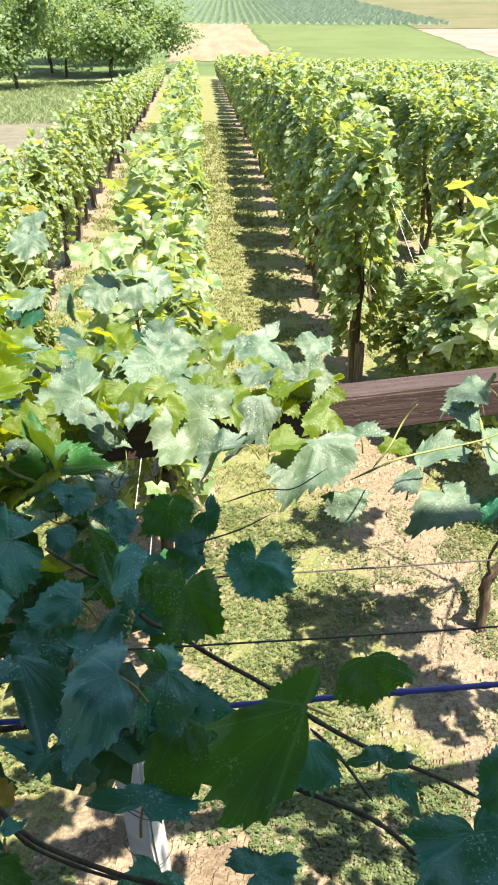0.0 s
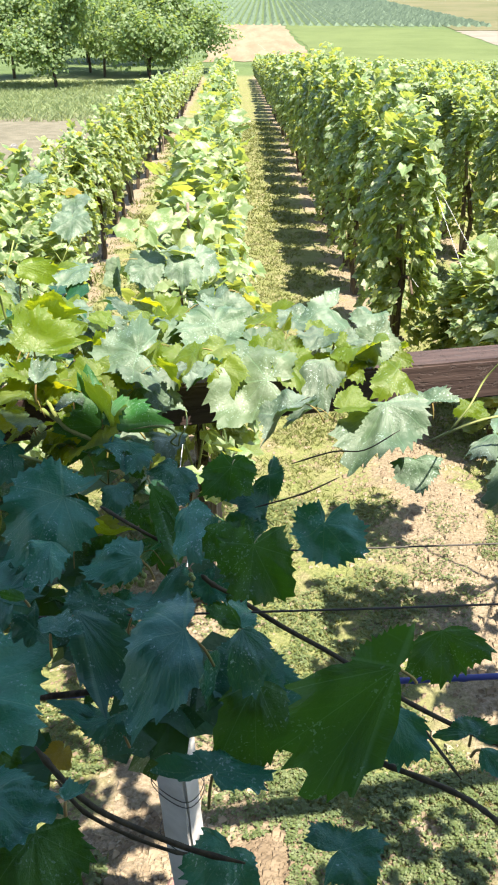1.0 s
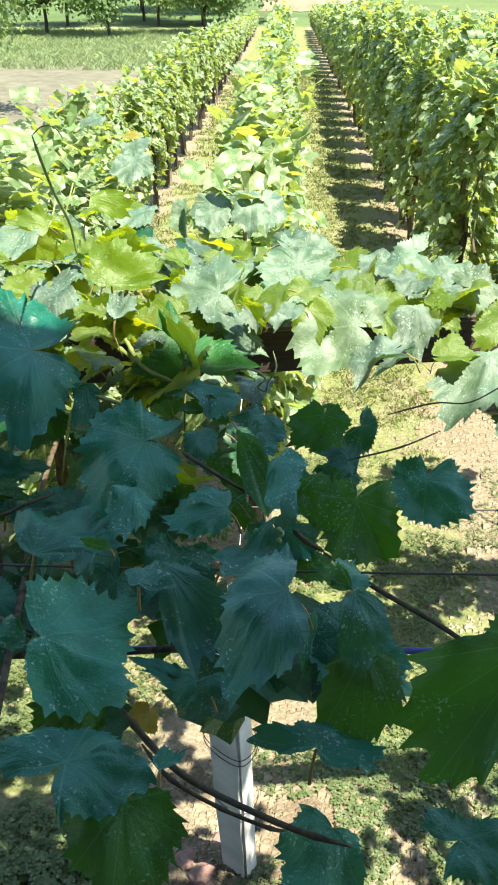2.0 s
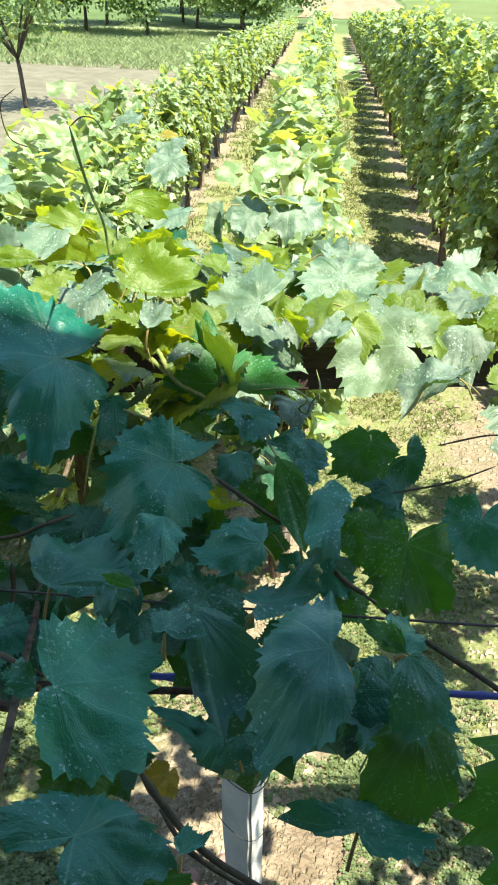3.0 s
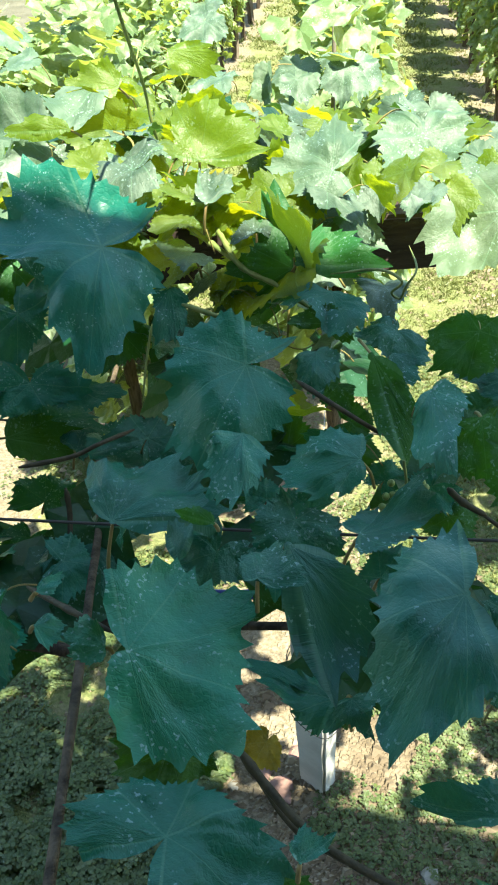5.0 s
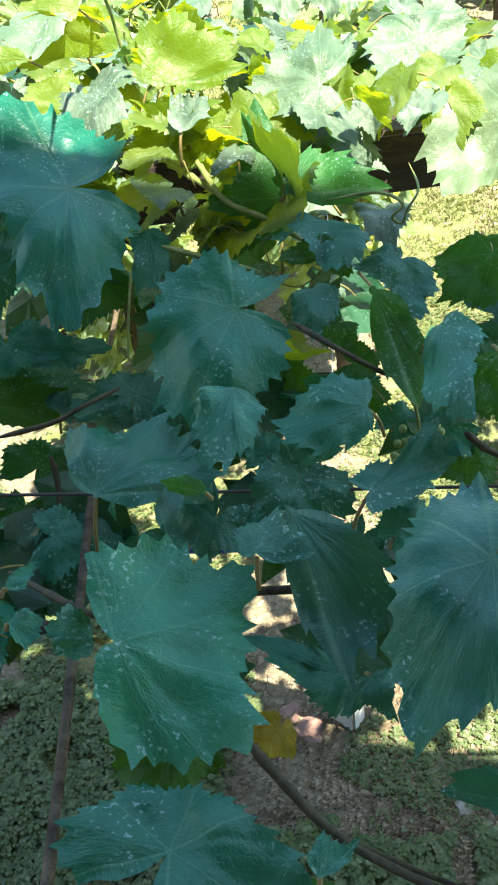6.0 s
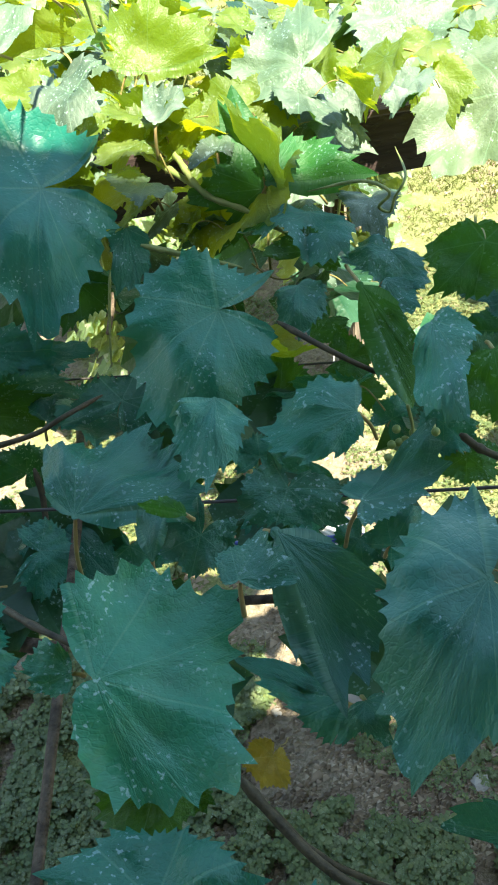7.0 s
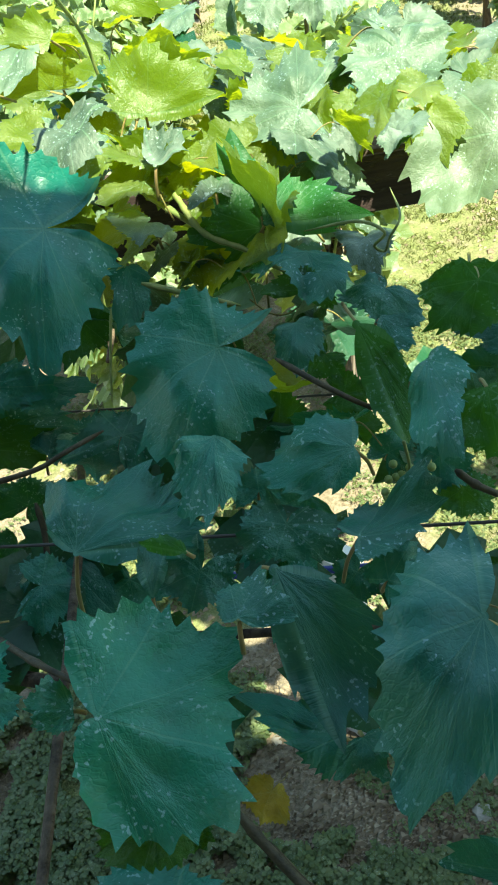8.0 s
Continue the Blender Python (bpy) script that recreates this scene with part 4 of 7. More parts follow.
def grape_leaf(at, facing, lobes, material=LEAF):
    """A large vine leaf: lobes are (degrees, length) of its main veins round the stalk, in the plane that faces that way."""
    global leaf_count
    leaf_count += 1
    rnd = random.Random(leaf_count * 31)
    n = Vector(facing).normalized()
    u = Vector((0, 0, 1)).cross(n).normalized()
    v = n.cross(u)
    size = max(r for _, r in lobes)
    count = len(lobes)
    ph = [rnd.uniform(0, 6.28) for _ in range(3)]
    steps = 210
    notch = rnd.uniform(0.11, 0.20) if material is not LEAF_YOUNG else rnd.uniform(0.26, 0.36)
    edge = []
    for i in range(steps):
        a = lobes[0][0] + 360 * i / steps
        for k in range(count):
            a0, r0 = lobes[k]
            a1, r1 = lobes[k + 1] if k + 1 < count else (lobes[0][0] + 360, lobes[0][1])
            if a <= a1:
                break
        f = (a - a0) / (a1 - a0)
        r = r0 + (r1 - r0) * (f * f * (3 - 2 * f))
        if k + 1 < count:
            r *= 1 - notch * min(1.0, (a1 - a0) / 60) * math.sin(math.pi * f) ** 2
            vein = k + f
        else:
            r *= max(0.05, 1 - min(f, 1 - f) * (a1 - a0) / min(38.0, (a1 - a0) / 2.2))
            vein = (count - 1) + f if f < 0.5 else f - 1
        edge.append((radians(a), r, vein, f))
    teeth = [rnd.uniform(0.6, 1.4) for _ in range(steps)]
    verts, uvs, faces = [(0, 0, 0)], [(0, 0)], []
    first, gap = (-(count // 2) * 0.925, 0.925) if count <= 7 else (-2.775, 5.55 / (count - 1))
    for ring in RINGS:
        for i, (a, r, vein, f) in enumerate(edge):
            if ring > 0.9:
                q = i % 6
                r *= 1 + 0.085 * teeth[i // 6] * (0.9, 0.5, 0.1, -0.2, -0.4, -0.5)[q if i < steps / 2 else 5 - q] * (1.3 if (i // 6) % 3 == 0 else 0.75)
            r *= ring
            x, y = r * math.cos(a), r * math.sin(a)
            k = r / size
            z = 0.012 * math.sin(math.pi * f) ** 2 * k * (1.1 - 0.5 * ring)
            z += 0.005 * math.cos(k * 7.5 * 2 * math.pi) * math.sin(math.pi * f) ** 2 * min(1.0, k * 3)
            z += 0.075 * k * k * (math.sin(2.5 * a + ph[0]) + 0.6 * math.sin(5 * a + ph[1]) + 0.4 * math.sin(9 * a + ph[2]))
            z += (0.28 * noise.noise((x / size * 1.7, y / size * 1.7, leaf_count * 0.7)) + 0.07 * noise.noise((x / size * 5, y / size * 5, leaf_count * 1.3))) * min(1.0, k * 2.5)
            z -= 0.10 * k * k
            verts.append((x, y, z * size))
            ca = first + gap * vein
            uvs.append((k * math.sin(ca), k * math.cos(ca)))
    for i in range(steps):
        j = (i + 1) % steps
        faces.append((0, 1 + i, 1 + j))
        for k in range(len(RINGS) - 1):
            p, q = 1 + k * steps, 1 + (k + 1) * steps
            faces.append((p + i, q + i, q + j, p + j))
    away = radians((lobes[-1][0] + lobes[0][0] + 360) / 2)
    c, s = math.cos(away) * size, math.sin(away) * size
    stalk_v, stalk_f = tube([(0, 0, -0.004), (c * 0.05, s * 0.05, -0.14 * size), (c * 0.14, s * 0.14, -0.36 * size), (c * 0.20, s * 0.20, -0.7 * size)], 0.0013, 0.0016, segs=6, spans=3)
    m = Matrix((u, v, n)).transposed().to_4x4()
    m.translation = Vector(at)
    blade = piece("leaf", mesh_of("leaf", verts, faces, material, uvs=uvs), pergola_vine, m=m)
    piece("petiole", mesh_of("petiole", stalk_v, stalk_f, PETIOLE), blade)
    return blade


def cane(name, points, r0, r1, material, parent=pergola_vine, **kw):
    return piece(name, tube_mesh(name, points, r0, r1, material, **kw), parent)


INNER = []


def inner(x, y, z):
    """A small leaf for the foliage mesh that is coloured dark, as in the dim inside of the canopy."""
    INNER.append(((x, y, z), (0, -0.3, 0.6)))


# canes, shoots and tendrils of the pergola vine
cane("cane", [(-0.251, 0.587, 1.978), (-0.228, 0.567, 1.969), (-0.200, 0.546, 1.960), (-0.168, 0.533, 1.950), (-0.10, 0.515, 1.936), (-0.05, 0.508, 1.928)], 0.0032, 0.0024, CANE, nodes=8, fine_ends=True)
cane("cane", [(-0.252, 0.938, 2.018), (-0.219, 0.914, 2.013), (-0.189, 0.903, 2.001), (-0.168, 0.910, 1.982)], 0.0026, 0.002, CANE, nodes=8, fine_ends=True)
cane("cane", [(-0.375, 1.147, 2.096), (-0.346, 1.093, 2.082), (-0.322, 1.066, 2.064), (-0.284, 1.055, 2.051), (-0.244, 1.036, 2.034)], 0.003, 0.002, GREEN_CANE, nodes=10, fine_ends=True)
cane("cane", [(-0.390, 1.125, 2.080), (-0.360, 1.100, 2.073), (-0.321, 1.072, 2.061)], 0.0032, 0.0025, GREEN_CANE, nodes=6, fine_ends=True)
cane("cane", [(-0.376, 1.017, 2.047), (-0.332, 1.013, 2.035), (-0.286, 0.999, 2.030)], 0.003, 0.002, GREEN_CANE, nodes=6, fine_ends=True)
cane("tendril", [(-0.230, 1.049, 2.070), (-0.184, 1.035, 2.084), (-0.161, 1.023, 2.079), (-0.170, 1.031, 2.062), (-0.161, 1.035, 2.054), (-0.157, 1.028, 2.071), (-0.148, 1.038, 2.085), (-0.156, 1.094, 2.082)], 0.0016, 0.001, GREEN_CANE, nodes=0, fine_ends=True)
cane("tendril", [(-0.405, 1.003, 2.031), (-0.411, 0.987, 1.995), (-0.414, 0.963, 1.955)], 0.0015, 0.001, GREEN_CANE, nodes=0, fine_ends=True)
cane("cane", [(-0.114, 0.828, 1.996), (-0.100, 0.824, 1.985), (-0.080, 0.822, 1.974)], 0.003, 0.0026, CANE, nodes=6, fine_ends=True)
cane("cane", [(-0.504, 0.852, 1.960), (-0.457, 0.868, 1.964), (-0.431, 0.876, 1.975), (-0.405, 0.907, 1.971)], 0.0025, 0.002, CANE, nodes=8, fine_ends=True)
cane("cane", [(-0.465, 0.859, 1.932), (-0.461, 0.847, 1.909), (-0.457, 0.823, 1.885), (-0.451, 0.793, 1.852)], 0.003, 0.0025, CANE, nodes=8, fine_ends=True)
cane("cane", [(-0.428, 0.690, 1.986), (-0.381, 0.659, 2.003), (-0.343, 0.642, 2.005)], 0.0025, 0.002, CANE, nodes=6, fine_ends=True)
cane("cane", [(-0.508, 1.472, 2.025), (-0.509, 1.438, 2.079), (-0.505, 1.402, 2.144), (-0.444, 1.161, 2.260), (-0.426, 1.077, 2.317), (-0.405, 0.994, 2.367)], 0.0025, 0.0016, GREEN_CANE, nodes=12, fine_ends=True)
cane("tendril", [(-0.405, 0.994, 2.367), (-0.387, 0.976, 2.380), (-0.379, 0.991, 2.376), (-0.375, 1.005, 2.362)], 0.0007, 0.0005, CANE, nodes=0, fine_ends=True)
cane("tendril", [(-0.517, 1.174, 2.303), (-0.535, 1.156, 2.318), (-0.537, 1.146, 2.356), (-0.515, 1.142, 2.375)], 0.0009, 0.0006, CANE, nodes=0, fine_ends=True)
cane("cane", [(-0.080, 0.850, 1.950), (-0.021, 0.824, 1.925), (0.044, 0.785, 1.914), (0.103, 0.725, 1.917), (0.165, 0.677, 1.919), (0.235, 0.640, 1.916), (0.280, 0.617, 1.907)], 0.0032, 0.0022, CANE, nodes=14, fine_ends=True)
cane("cane", [(0.011, 0.614, 1.977), (0.069, 0.589, 1.968), (0.136, 0.564, 1.959), (0.166, 0.538, 1.960), (0.188, 0.518, 1.950)], 0.0028, 0.002, CANE, nodes=10, fine_ends=True)
cane("cane", [(0.091, 0.662, 1.972), (0.121, 0.638, 1.956), (0.153, 0.594, 1.938)], 0.0022, 0.0016, CANE, nodes=6, fine_ends=True)
cane("cane", [(-0.008, 1.028, 2.031), (0.049, 1.038, 2.045), (0.089, 1.020, 2.058), (0.139, 1.053, 2.071)], 0.0012, 0.0008, CANE, nodes=8, fine_ends=True)
cane("cane", [(-0.056, 0.979, 1.992), (0.008, 0.991, 2.007), (0.057, 1.008, 2.023)], 0.0013, 0.0009, CANE, nodes=6, fine_ends=True)
cane("cane", [(0.169, 1.023, 2.069), (0.235, 1.045, 2.088), (0.285, 1.060, 2.093), (0.363, 1.081, 2.098), (0.409, 1.104, 2.104)], 0.0016, 0.0011, GREEN_CANE, nodes=10, fine_ends=True)
cane("tendril", [(0.201, 1.031, 2.083), (0.226, 1.048, 2.109), (0.248, 1.074, 2.136), (0.265, 1.070, 2.165)], 0.0016, 0.001, GREEN_CANE, nodes=0, fine_ends=True)
cane("cane", [(0.380, 1.154, 2.098), (0.379, 1.106, 2.085), (0.400, 1.083, 2.069)], 0.0025, 0.002, GREEN_CANE, nodes=6, fine_ends=True)
cane("cane", [(-0.235, 0.585, 1.935), (-0.206, 0.565, 1.916), (-0.16, 0.555, 1.895), (-0.117, 0.545, 1.888), (-0.094, 0.530, 1.908)], 0.0022, 0.0016, CANE, nodes=8, fine_ends=True)

# young grape bunches hanging among the leaves
def bunch(at, length, berries, r, seed, tag):
    """A loose bunch of small unripe berries on its stalk."""
    rnd = random.Random(seed)
    b = thing("grape_bunch", tag, "grapes", "young bunches", at=at)
    b.parent = None
    piece("stalk", tube_mesh("stalk", [(0, 0, 0.03), (0.004, 0, 0), (0, 0.003, -length)], 0.0016, 0.0009, GREEN_CANE, segs=5), b)
    bm = bmesh.new()
    bmesh.ops.create_icosphere(bm, subdivisions=2, radius=r)
    for v in bm.verts:
        v.co.z *= 1.08
    berry = bpy.data.meshes.new("berry")
    bm.to_mesh(berry)
    bm.free()
    berry.materials.append(BERRY)
    berry.polygons.foreach_set("use_smooth", [True] * len(berry.polygons))
    for i in range(berries):
        k = rnd.random()
        w = 0.022 * (1 - 0.65 * k)
        a = rnd.uniform(0, 6.28)
        piece("berry", berry, b, m=pose(w * math.cos(a), w * math.sin(a), -length * k))
    return b


# ---- pergola timber, wires and rope ----
BEAM_TURN = math.degrees(math.atan(0.22))
beam = block("pergola_beam", (3.6, 0.068, 0.076), BEAM, m=pose(0.18, 1.434, 1.972, 0, 0, BEAM_TURN), bevel=0.004, cuts=24, rough=0.0012, seed=3)
tagged(beam, "brown wooden pergola beam with flaking old paint", "beam")
for s, x in enumerate((-1.55, 1.85)):
    y = 1.434 + 0.22 * (x - 0.18)
    leg = block("pergola_post", (0.08, 0.08, 2.02), BEAM, m=pose(x, y + 0.01, 0.92, 0, 0, BEAM_TURN), bevel=0.005, cuts=10, rough=0.0015, seed=9 + s)
    tagged(leg, "square brown wooden post carrying the pergola beam", "post", "pergola posts")

rope = tube_mesh("blue_rope", [(-1.5, 0.985, 1.548), (-0.4, 1.085, 1.533), (0.3, 1.145, 1.533), (0.9, 1.20, 1.537), (1.8, 1.28, 1.556)], 0.0055, 0.0055, BLUE_ROPE, segs=10, spans=60, nodes=150)
tagged(new("blue_rope", rope), "taut twisted blue plastic rope across the pergola", "rope")
for k, (y, z, r) in enumerate(((1.25, 1.74, 0.0016), (0.84, 1.95, 0.0014), (1.62, 1.93, 0.0014))):
    wire = tube_mesh("pergola_wire", [(-1.6, y - 0.12, z + 0.02), (0.1, y, z - 0.01), (1.8, y + 0.13, z + 0.02)], r, r, DARK_WIRE, segs=6, spans=8)
    tagged(new("pergola_wire", wire), "thin dark wire stretched under the pergola leaves", "wire", "pergola wires")

# whitewashed end post of the middle row, leaning, with wire wound round it
end_post = thing("white_end_post", "leaning whitewashed square post bound with wire at the row end", "post")
foot, head = Vector((-0.291, 1.736, -0.130)), Vector((-0.281, 1.464, 1.120))
axis = (head - foot).normalized()
m = axis.to_track_quat("Z", "Y").to_matrix().to_4x4() @ pose(0, 0, 0, 0, 0, 60)
m.translation = (foot + head) / 2
bm = bmesh.new()
bmesh.ops.create_cube(bm, size=1.0)
bmesh.ops.scale(bm, vec=(0.066, 0.098, (head - foot).length), verts=bm.verts)
bmesh.ops.subdivide_edges(bm, edges=[e for e in bm.edges if abs((e.verts[0].co - e.verts[1].co).z) > 0.5], cuts=8)
bmesh.ops.bevel(bm, geom=[e for e in bm.edges if e.calc_face_angle(0) > 0.5], offset=0.008, segments=2, affect="EDGES")
prnd = random.Random(4)
for v in bm.verts:
    v.co += Vector((prnd.uniform(-1, 1), prnd.uniform(-1, 1), prnd.uniform(-1, 1))) * 0.003
    if v.co.z > 0.45:
        v.co.z += 0.02 * (v.co.x / 0.05) * -1
shaft = part("shaft", bm, WHITEWASH, end_post)
shaft.matrix_basis = m
for z in (0.30, 0.27, -0.02):
    ring = []
    for q in range(9):
        a = q / 8 * 2 * math.pi
        ring.append(m @ Vector((0.052 * math.cos(a) * (1 + 0.12 * abs(math.sin(2 * a))), 0.068 * math.sin(a) * (1 + 0.12 * abs(math.sin(2 * a))), z + 0.02 * math.sin(a))))
    piece("wire_tie", tube_mesh("wire_tie", ring, 0.0013, 0.0013, DARK_WIRE, segs=5, spans=4), shaft, m=m.inverted())

# trunks of the pergola vine and of the first vine in the next row
cane("trunk", [(-1.45, 1.15, -0.131), (-1.15, 0.98, 0.902), (-0.93, 0.88, 1.45), (-0.72, 0.82, 1.74), (-0.425, 0.730, 1.856)], 0.017, 0.006, BARK, lump=0.2, seed=2)
cane("cane", [(-0.53, 1.10, 1.79), (-0.4625, 0.923, 1.85), (-0.415, 0.76, 1.90), (-0.369, 0.598, 1.95), (-0.325, 0.44, 1.998)], 0.0045, 0.0035, BARK, lump=0.1, seed=14)
cane("arm", [(-0.60, 0.79, 1.80), (-0.34, 0.80, 1.82), (-0.16, 0.78, 1.87)], 0.007, 0.003, BARK, lump=0.15, seed=4)
# this last arm is added to carry the unseen shadow-casting leaves
cane("arm", [(-0.20, 1.40, 1.93), (0.3, 1.53, 1.945), (0.75, 1.62, 1.95), (1.0, 1.45, 1.95), (1.2, 1.30, 1.92)], 0.008, 0.004, BARK, lump=0.12, seed=15)

slim_vine = thing("young_vine", "slim young vine trunk with peeling bark in bare soil", "grapevine", at=(1.13, 3.18, land(0, 3.18)))
piece("trunk", tube_mesh("trunk", [(0, 0, -0.08), (0.01, 0.01, 0.16), (0.0, 0.0, 0.32), (0.08, 0.0, 0.46), (0.22, 0.02, 0.78), (0.34, 0.05, 1.25)], 0.030, 0.016, BARK, segs=9, lump=0.25, seed=8), slim_vine)
piece("cane", tube_mesh("cane", [(0.02, 0, 0.34), (-0.02, -0.05, 0.5), (0.06, -0.12, 0.8)], 0.010, 0.006, BARK, segs=7, lump=0.2, seed=9), slim_vine)
# leaf clumps and their canes, added high up to cast blotches of shadow below
young = random.Random(21)
spots = []
for cx, cy, wide in ((-0.02, 0.44, 0.11), (-0.16, -0.36, 0.11), (0.10, -0.42, 0.12), (-0.20, -0.78, 0.07), (0.26, -0.98, 0.08)):
    spots += [((cx + young.gauss(0, wide), cy + young.gauss(0, wide), 1.86 + young.gauss(0, 0.09)), (young.uniform(-1, 1), young.uniform(-1, 1), 0.8)) for _ in range(65)]
    piece("cane", tube_mesh("cane", [(0.32, 0.04, 1.15), (0.5 * cx + 0.16, 0.5 * cy, 1.60), (cx, cy, 1.90)], 0.008, 0.003, BARK, segs=6, lump=0.1, seed=9), slim_vine)
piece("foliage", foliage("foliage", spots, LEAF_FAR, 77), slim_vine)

# pale sawn stub beside the first full vine, and stones on the ground
stub = block("stake_stub", (0.075, 0.05, 0.50), STAKE, m=pose(0.90, 6.30, -0.13, 4, 0, 8), bevel=0.02, cuts=3, rough=0.003, seed=12)
tagged(stub, "pale short sawn stake beside a vine trunk", "stake")


def stone(at, r, material, seed, tag):
    rnd = random.Random(seed)
    bm = bmesh.new()
    bmesh.ops.create_icosphere(bm, subdivisions=2, radius=r)
    for v in bm.verts:
        v.co *= 1 + 0.5 * noise.noise(v.co * (1.2 / r) + Vector((seed, 0, 0)))
        v.co.z *= 0.5
    me = bpy.data.meshes.new("stone")
    bm.to_mesh(me)
    bm.free()
    me.materials.append(material)
    ob = new("stone", me)
    ob.location = (*at, rough_land(*at) + r * 0.25)
    ob.rotation_euler = (0, 0, rnd.uniform(0, 6))
    return tagged(ob, tag, "stone", "stones")


stone((-0.40, 1.66), 0.045, STONE, 1, "pinkish rounded field stone on dry soil")
stone((-0.47, 1.72), 0.035, STONE, 2, "pinkish rounded field stone on dry soil")
stone((-0.36, 1.80), 0.030, STONE, 3, "pinkish rounded field stone on dry soil")
stone((-0.55, 1.66), 0.018, PALE_STONE, 4, "pale grey field stone on dry soil")
stone((0.06, 1.46), 0.030, PALE_STONE, 5, "pale grey field stone on dry soil")
bunch((-0.215, 1.268, 2.055), 0.040, 38, 0.0026, 1, "tiny pale green grape bunch just after flowering")
bunch((-0.150, 0.86, 1.965), 0.050, 46, 0.0036, 2, "small green grape bunch hanging under shaded leaves")
bunch((-0.205, 0.88, 1.975), 0.040, 30, 0.0034, 3, "small green grape bunch hanging under shaded leaves")


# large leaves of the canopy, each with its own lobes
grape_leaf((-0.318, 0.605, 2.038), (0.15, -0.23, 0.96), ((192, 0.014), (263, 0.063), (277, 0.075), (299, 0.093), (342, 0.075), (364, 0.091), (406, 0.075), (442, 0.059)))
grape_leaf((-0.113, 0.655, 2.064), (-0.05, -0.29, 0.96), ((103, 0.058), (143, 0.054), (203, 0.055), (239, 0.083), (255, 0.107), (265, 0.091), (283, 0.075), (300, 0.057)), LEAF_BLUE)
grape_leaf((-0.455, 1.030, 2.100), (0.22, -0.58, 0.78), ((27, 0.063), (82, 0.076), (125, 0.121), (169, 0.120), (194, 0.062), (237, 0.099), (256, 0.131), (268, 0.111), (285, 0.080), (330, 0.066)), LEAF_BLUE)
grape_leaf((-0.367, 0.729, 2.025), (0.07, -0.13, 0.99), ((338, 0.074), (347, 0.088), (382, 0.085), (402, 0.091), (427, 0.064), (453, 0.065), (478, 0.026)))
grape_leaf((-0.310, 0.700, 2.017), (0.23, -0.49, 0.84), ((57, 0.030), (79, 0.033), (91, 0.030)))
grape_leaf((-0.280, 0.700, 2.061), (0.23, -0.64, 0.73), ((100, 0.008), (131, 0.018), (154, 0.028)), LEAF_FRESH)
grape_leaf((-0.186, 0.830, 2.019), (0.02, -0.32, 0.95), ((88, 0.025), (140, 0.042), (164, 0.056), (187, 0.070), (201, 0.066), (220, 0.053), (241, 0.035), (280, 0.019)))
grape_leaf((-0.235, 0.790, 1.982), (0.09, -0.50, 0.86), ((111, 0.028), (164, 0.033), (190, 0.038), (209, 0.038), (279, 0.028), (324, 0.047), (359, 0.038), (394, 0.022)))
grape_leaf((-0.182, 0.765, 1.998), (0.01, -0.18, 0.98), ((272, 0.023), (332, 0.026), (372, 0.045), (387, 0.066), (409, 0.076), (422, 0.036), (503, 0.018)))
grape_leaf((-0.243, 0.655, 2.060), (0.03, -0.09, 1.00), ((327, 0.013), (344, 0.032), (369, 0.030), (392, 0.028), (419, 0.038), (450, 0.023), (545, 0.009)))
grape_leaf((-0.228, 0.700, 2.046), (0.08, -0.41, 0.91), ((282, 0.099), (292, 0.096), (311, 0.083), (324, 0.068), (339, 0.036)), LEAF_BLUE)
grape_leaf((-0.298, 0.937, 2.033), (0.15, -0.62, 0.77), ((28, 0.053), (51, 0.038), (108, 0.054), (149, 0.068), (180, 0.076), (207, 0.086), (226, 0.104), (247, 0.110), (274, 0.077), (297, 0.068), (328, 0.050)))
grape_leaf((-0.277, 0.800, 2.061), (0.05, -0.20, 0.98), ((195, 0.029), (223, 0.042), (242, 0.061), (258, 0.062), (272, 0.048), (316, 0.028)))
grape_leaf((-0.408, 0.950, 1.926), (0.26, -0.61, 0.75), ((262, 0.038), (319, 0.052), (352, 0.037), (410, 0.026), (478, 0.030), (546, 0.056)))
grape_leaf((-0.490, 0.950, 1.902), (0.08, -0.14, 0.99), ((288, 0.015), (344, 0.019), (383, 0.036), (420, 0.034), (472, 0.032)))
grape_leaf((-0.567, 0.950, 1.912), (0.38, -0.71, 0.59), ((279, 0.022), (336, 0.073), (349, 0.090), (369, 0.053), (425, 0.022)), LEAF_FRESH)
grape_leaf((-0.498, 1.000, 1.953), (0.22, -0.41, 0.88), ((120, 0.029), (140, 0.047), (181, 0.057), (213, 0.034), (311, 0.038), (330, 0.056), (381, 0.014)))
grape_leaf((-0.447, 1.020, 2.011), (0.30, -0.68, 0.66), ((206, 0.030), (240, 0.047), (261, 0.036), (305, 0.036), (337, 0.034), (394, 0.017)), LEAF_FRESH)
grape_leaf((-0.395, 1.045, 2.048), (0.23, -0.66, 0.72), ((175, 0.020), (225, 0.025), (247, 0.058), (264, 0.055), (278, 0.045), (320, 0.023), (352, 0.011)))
grape_leaf((-0.375, 1.070, 2.077), (0.03, -0.09, 1.00), ((69, 0.011), (134, 0.047), (198, 0.026), (246, 0.026), (291, 0.027), (324, 0.027)), LEAF_DUSTED_LIT)
grape_leaf((-0.279, 1.150, 2.029), (0.02, -0.14, 0.99), ((43, 0.097), (60, 0.134), (73, 0.139), (88, 0.120), (99, 0.083)), LEAF_DUSTED_LIT)
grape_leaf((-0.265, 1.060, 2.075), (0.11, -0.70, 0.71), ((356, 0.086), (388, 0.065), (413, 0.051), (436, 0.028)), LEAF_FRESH)
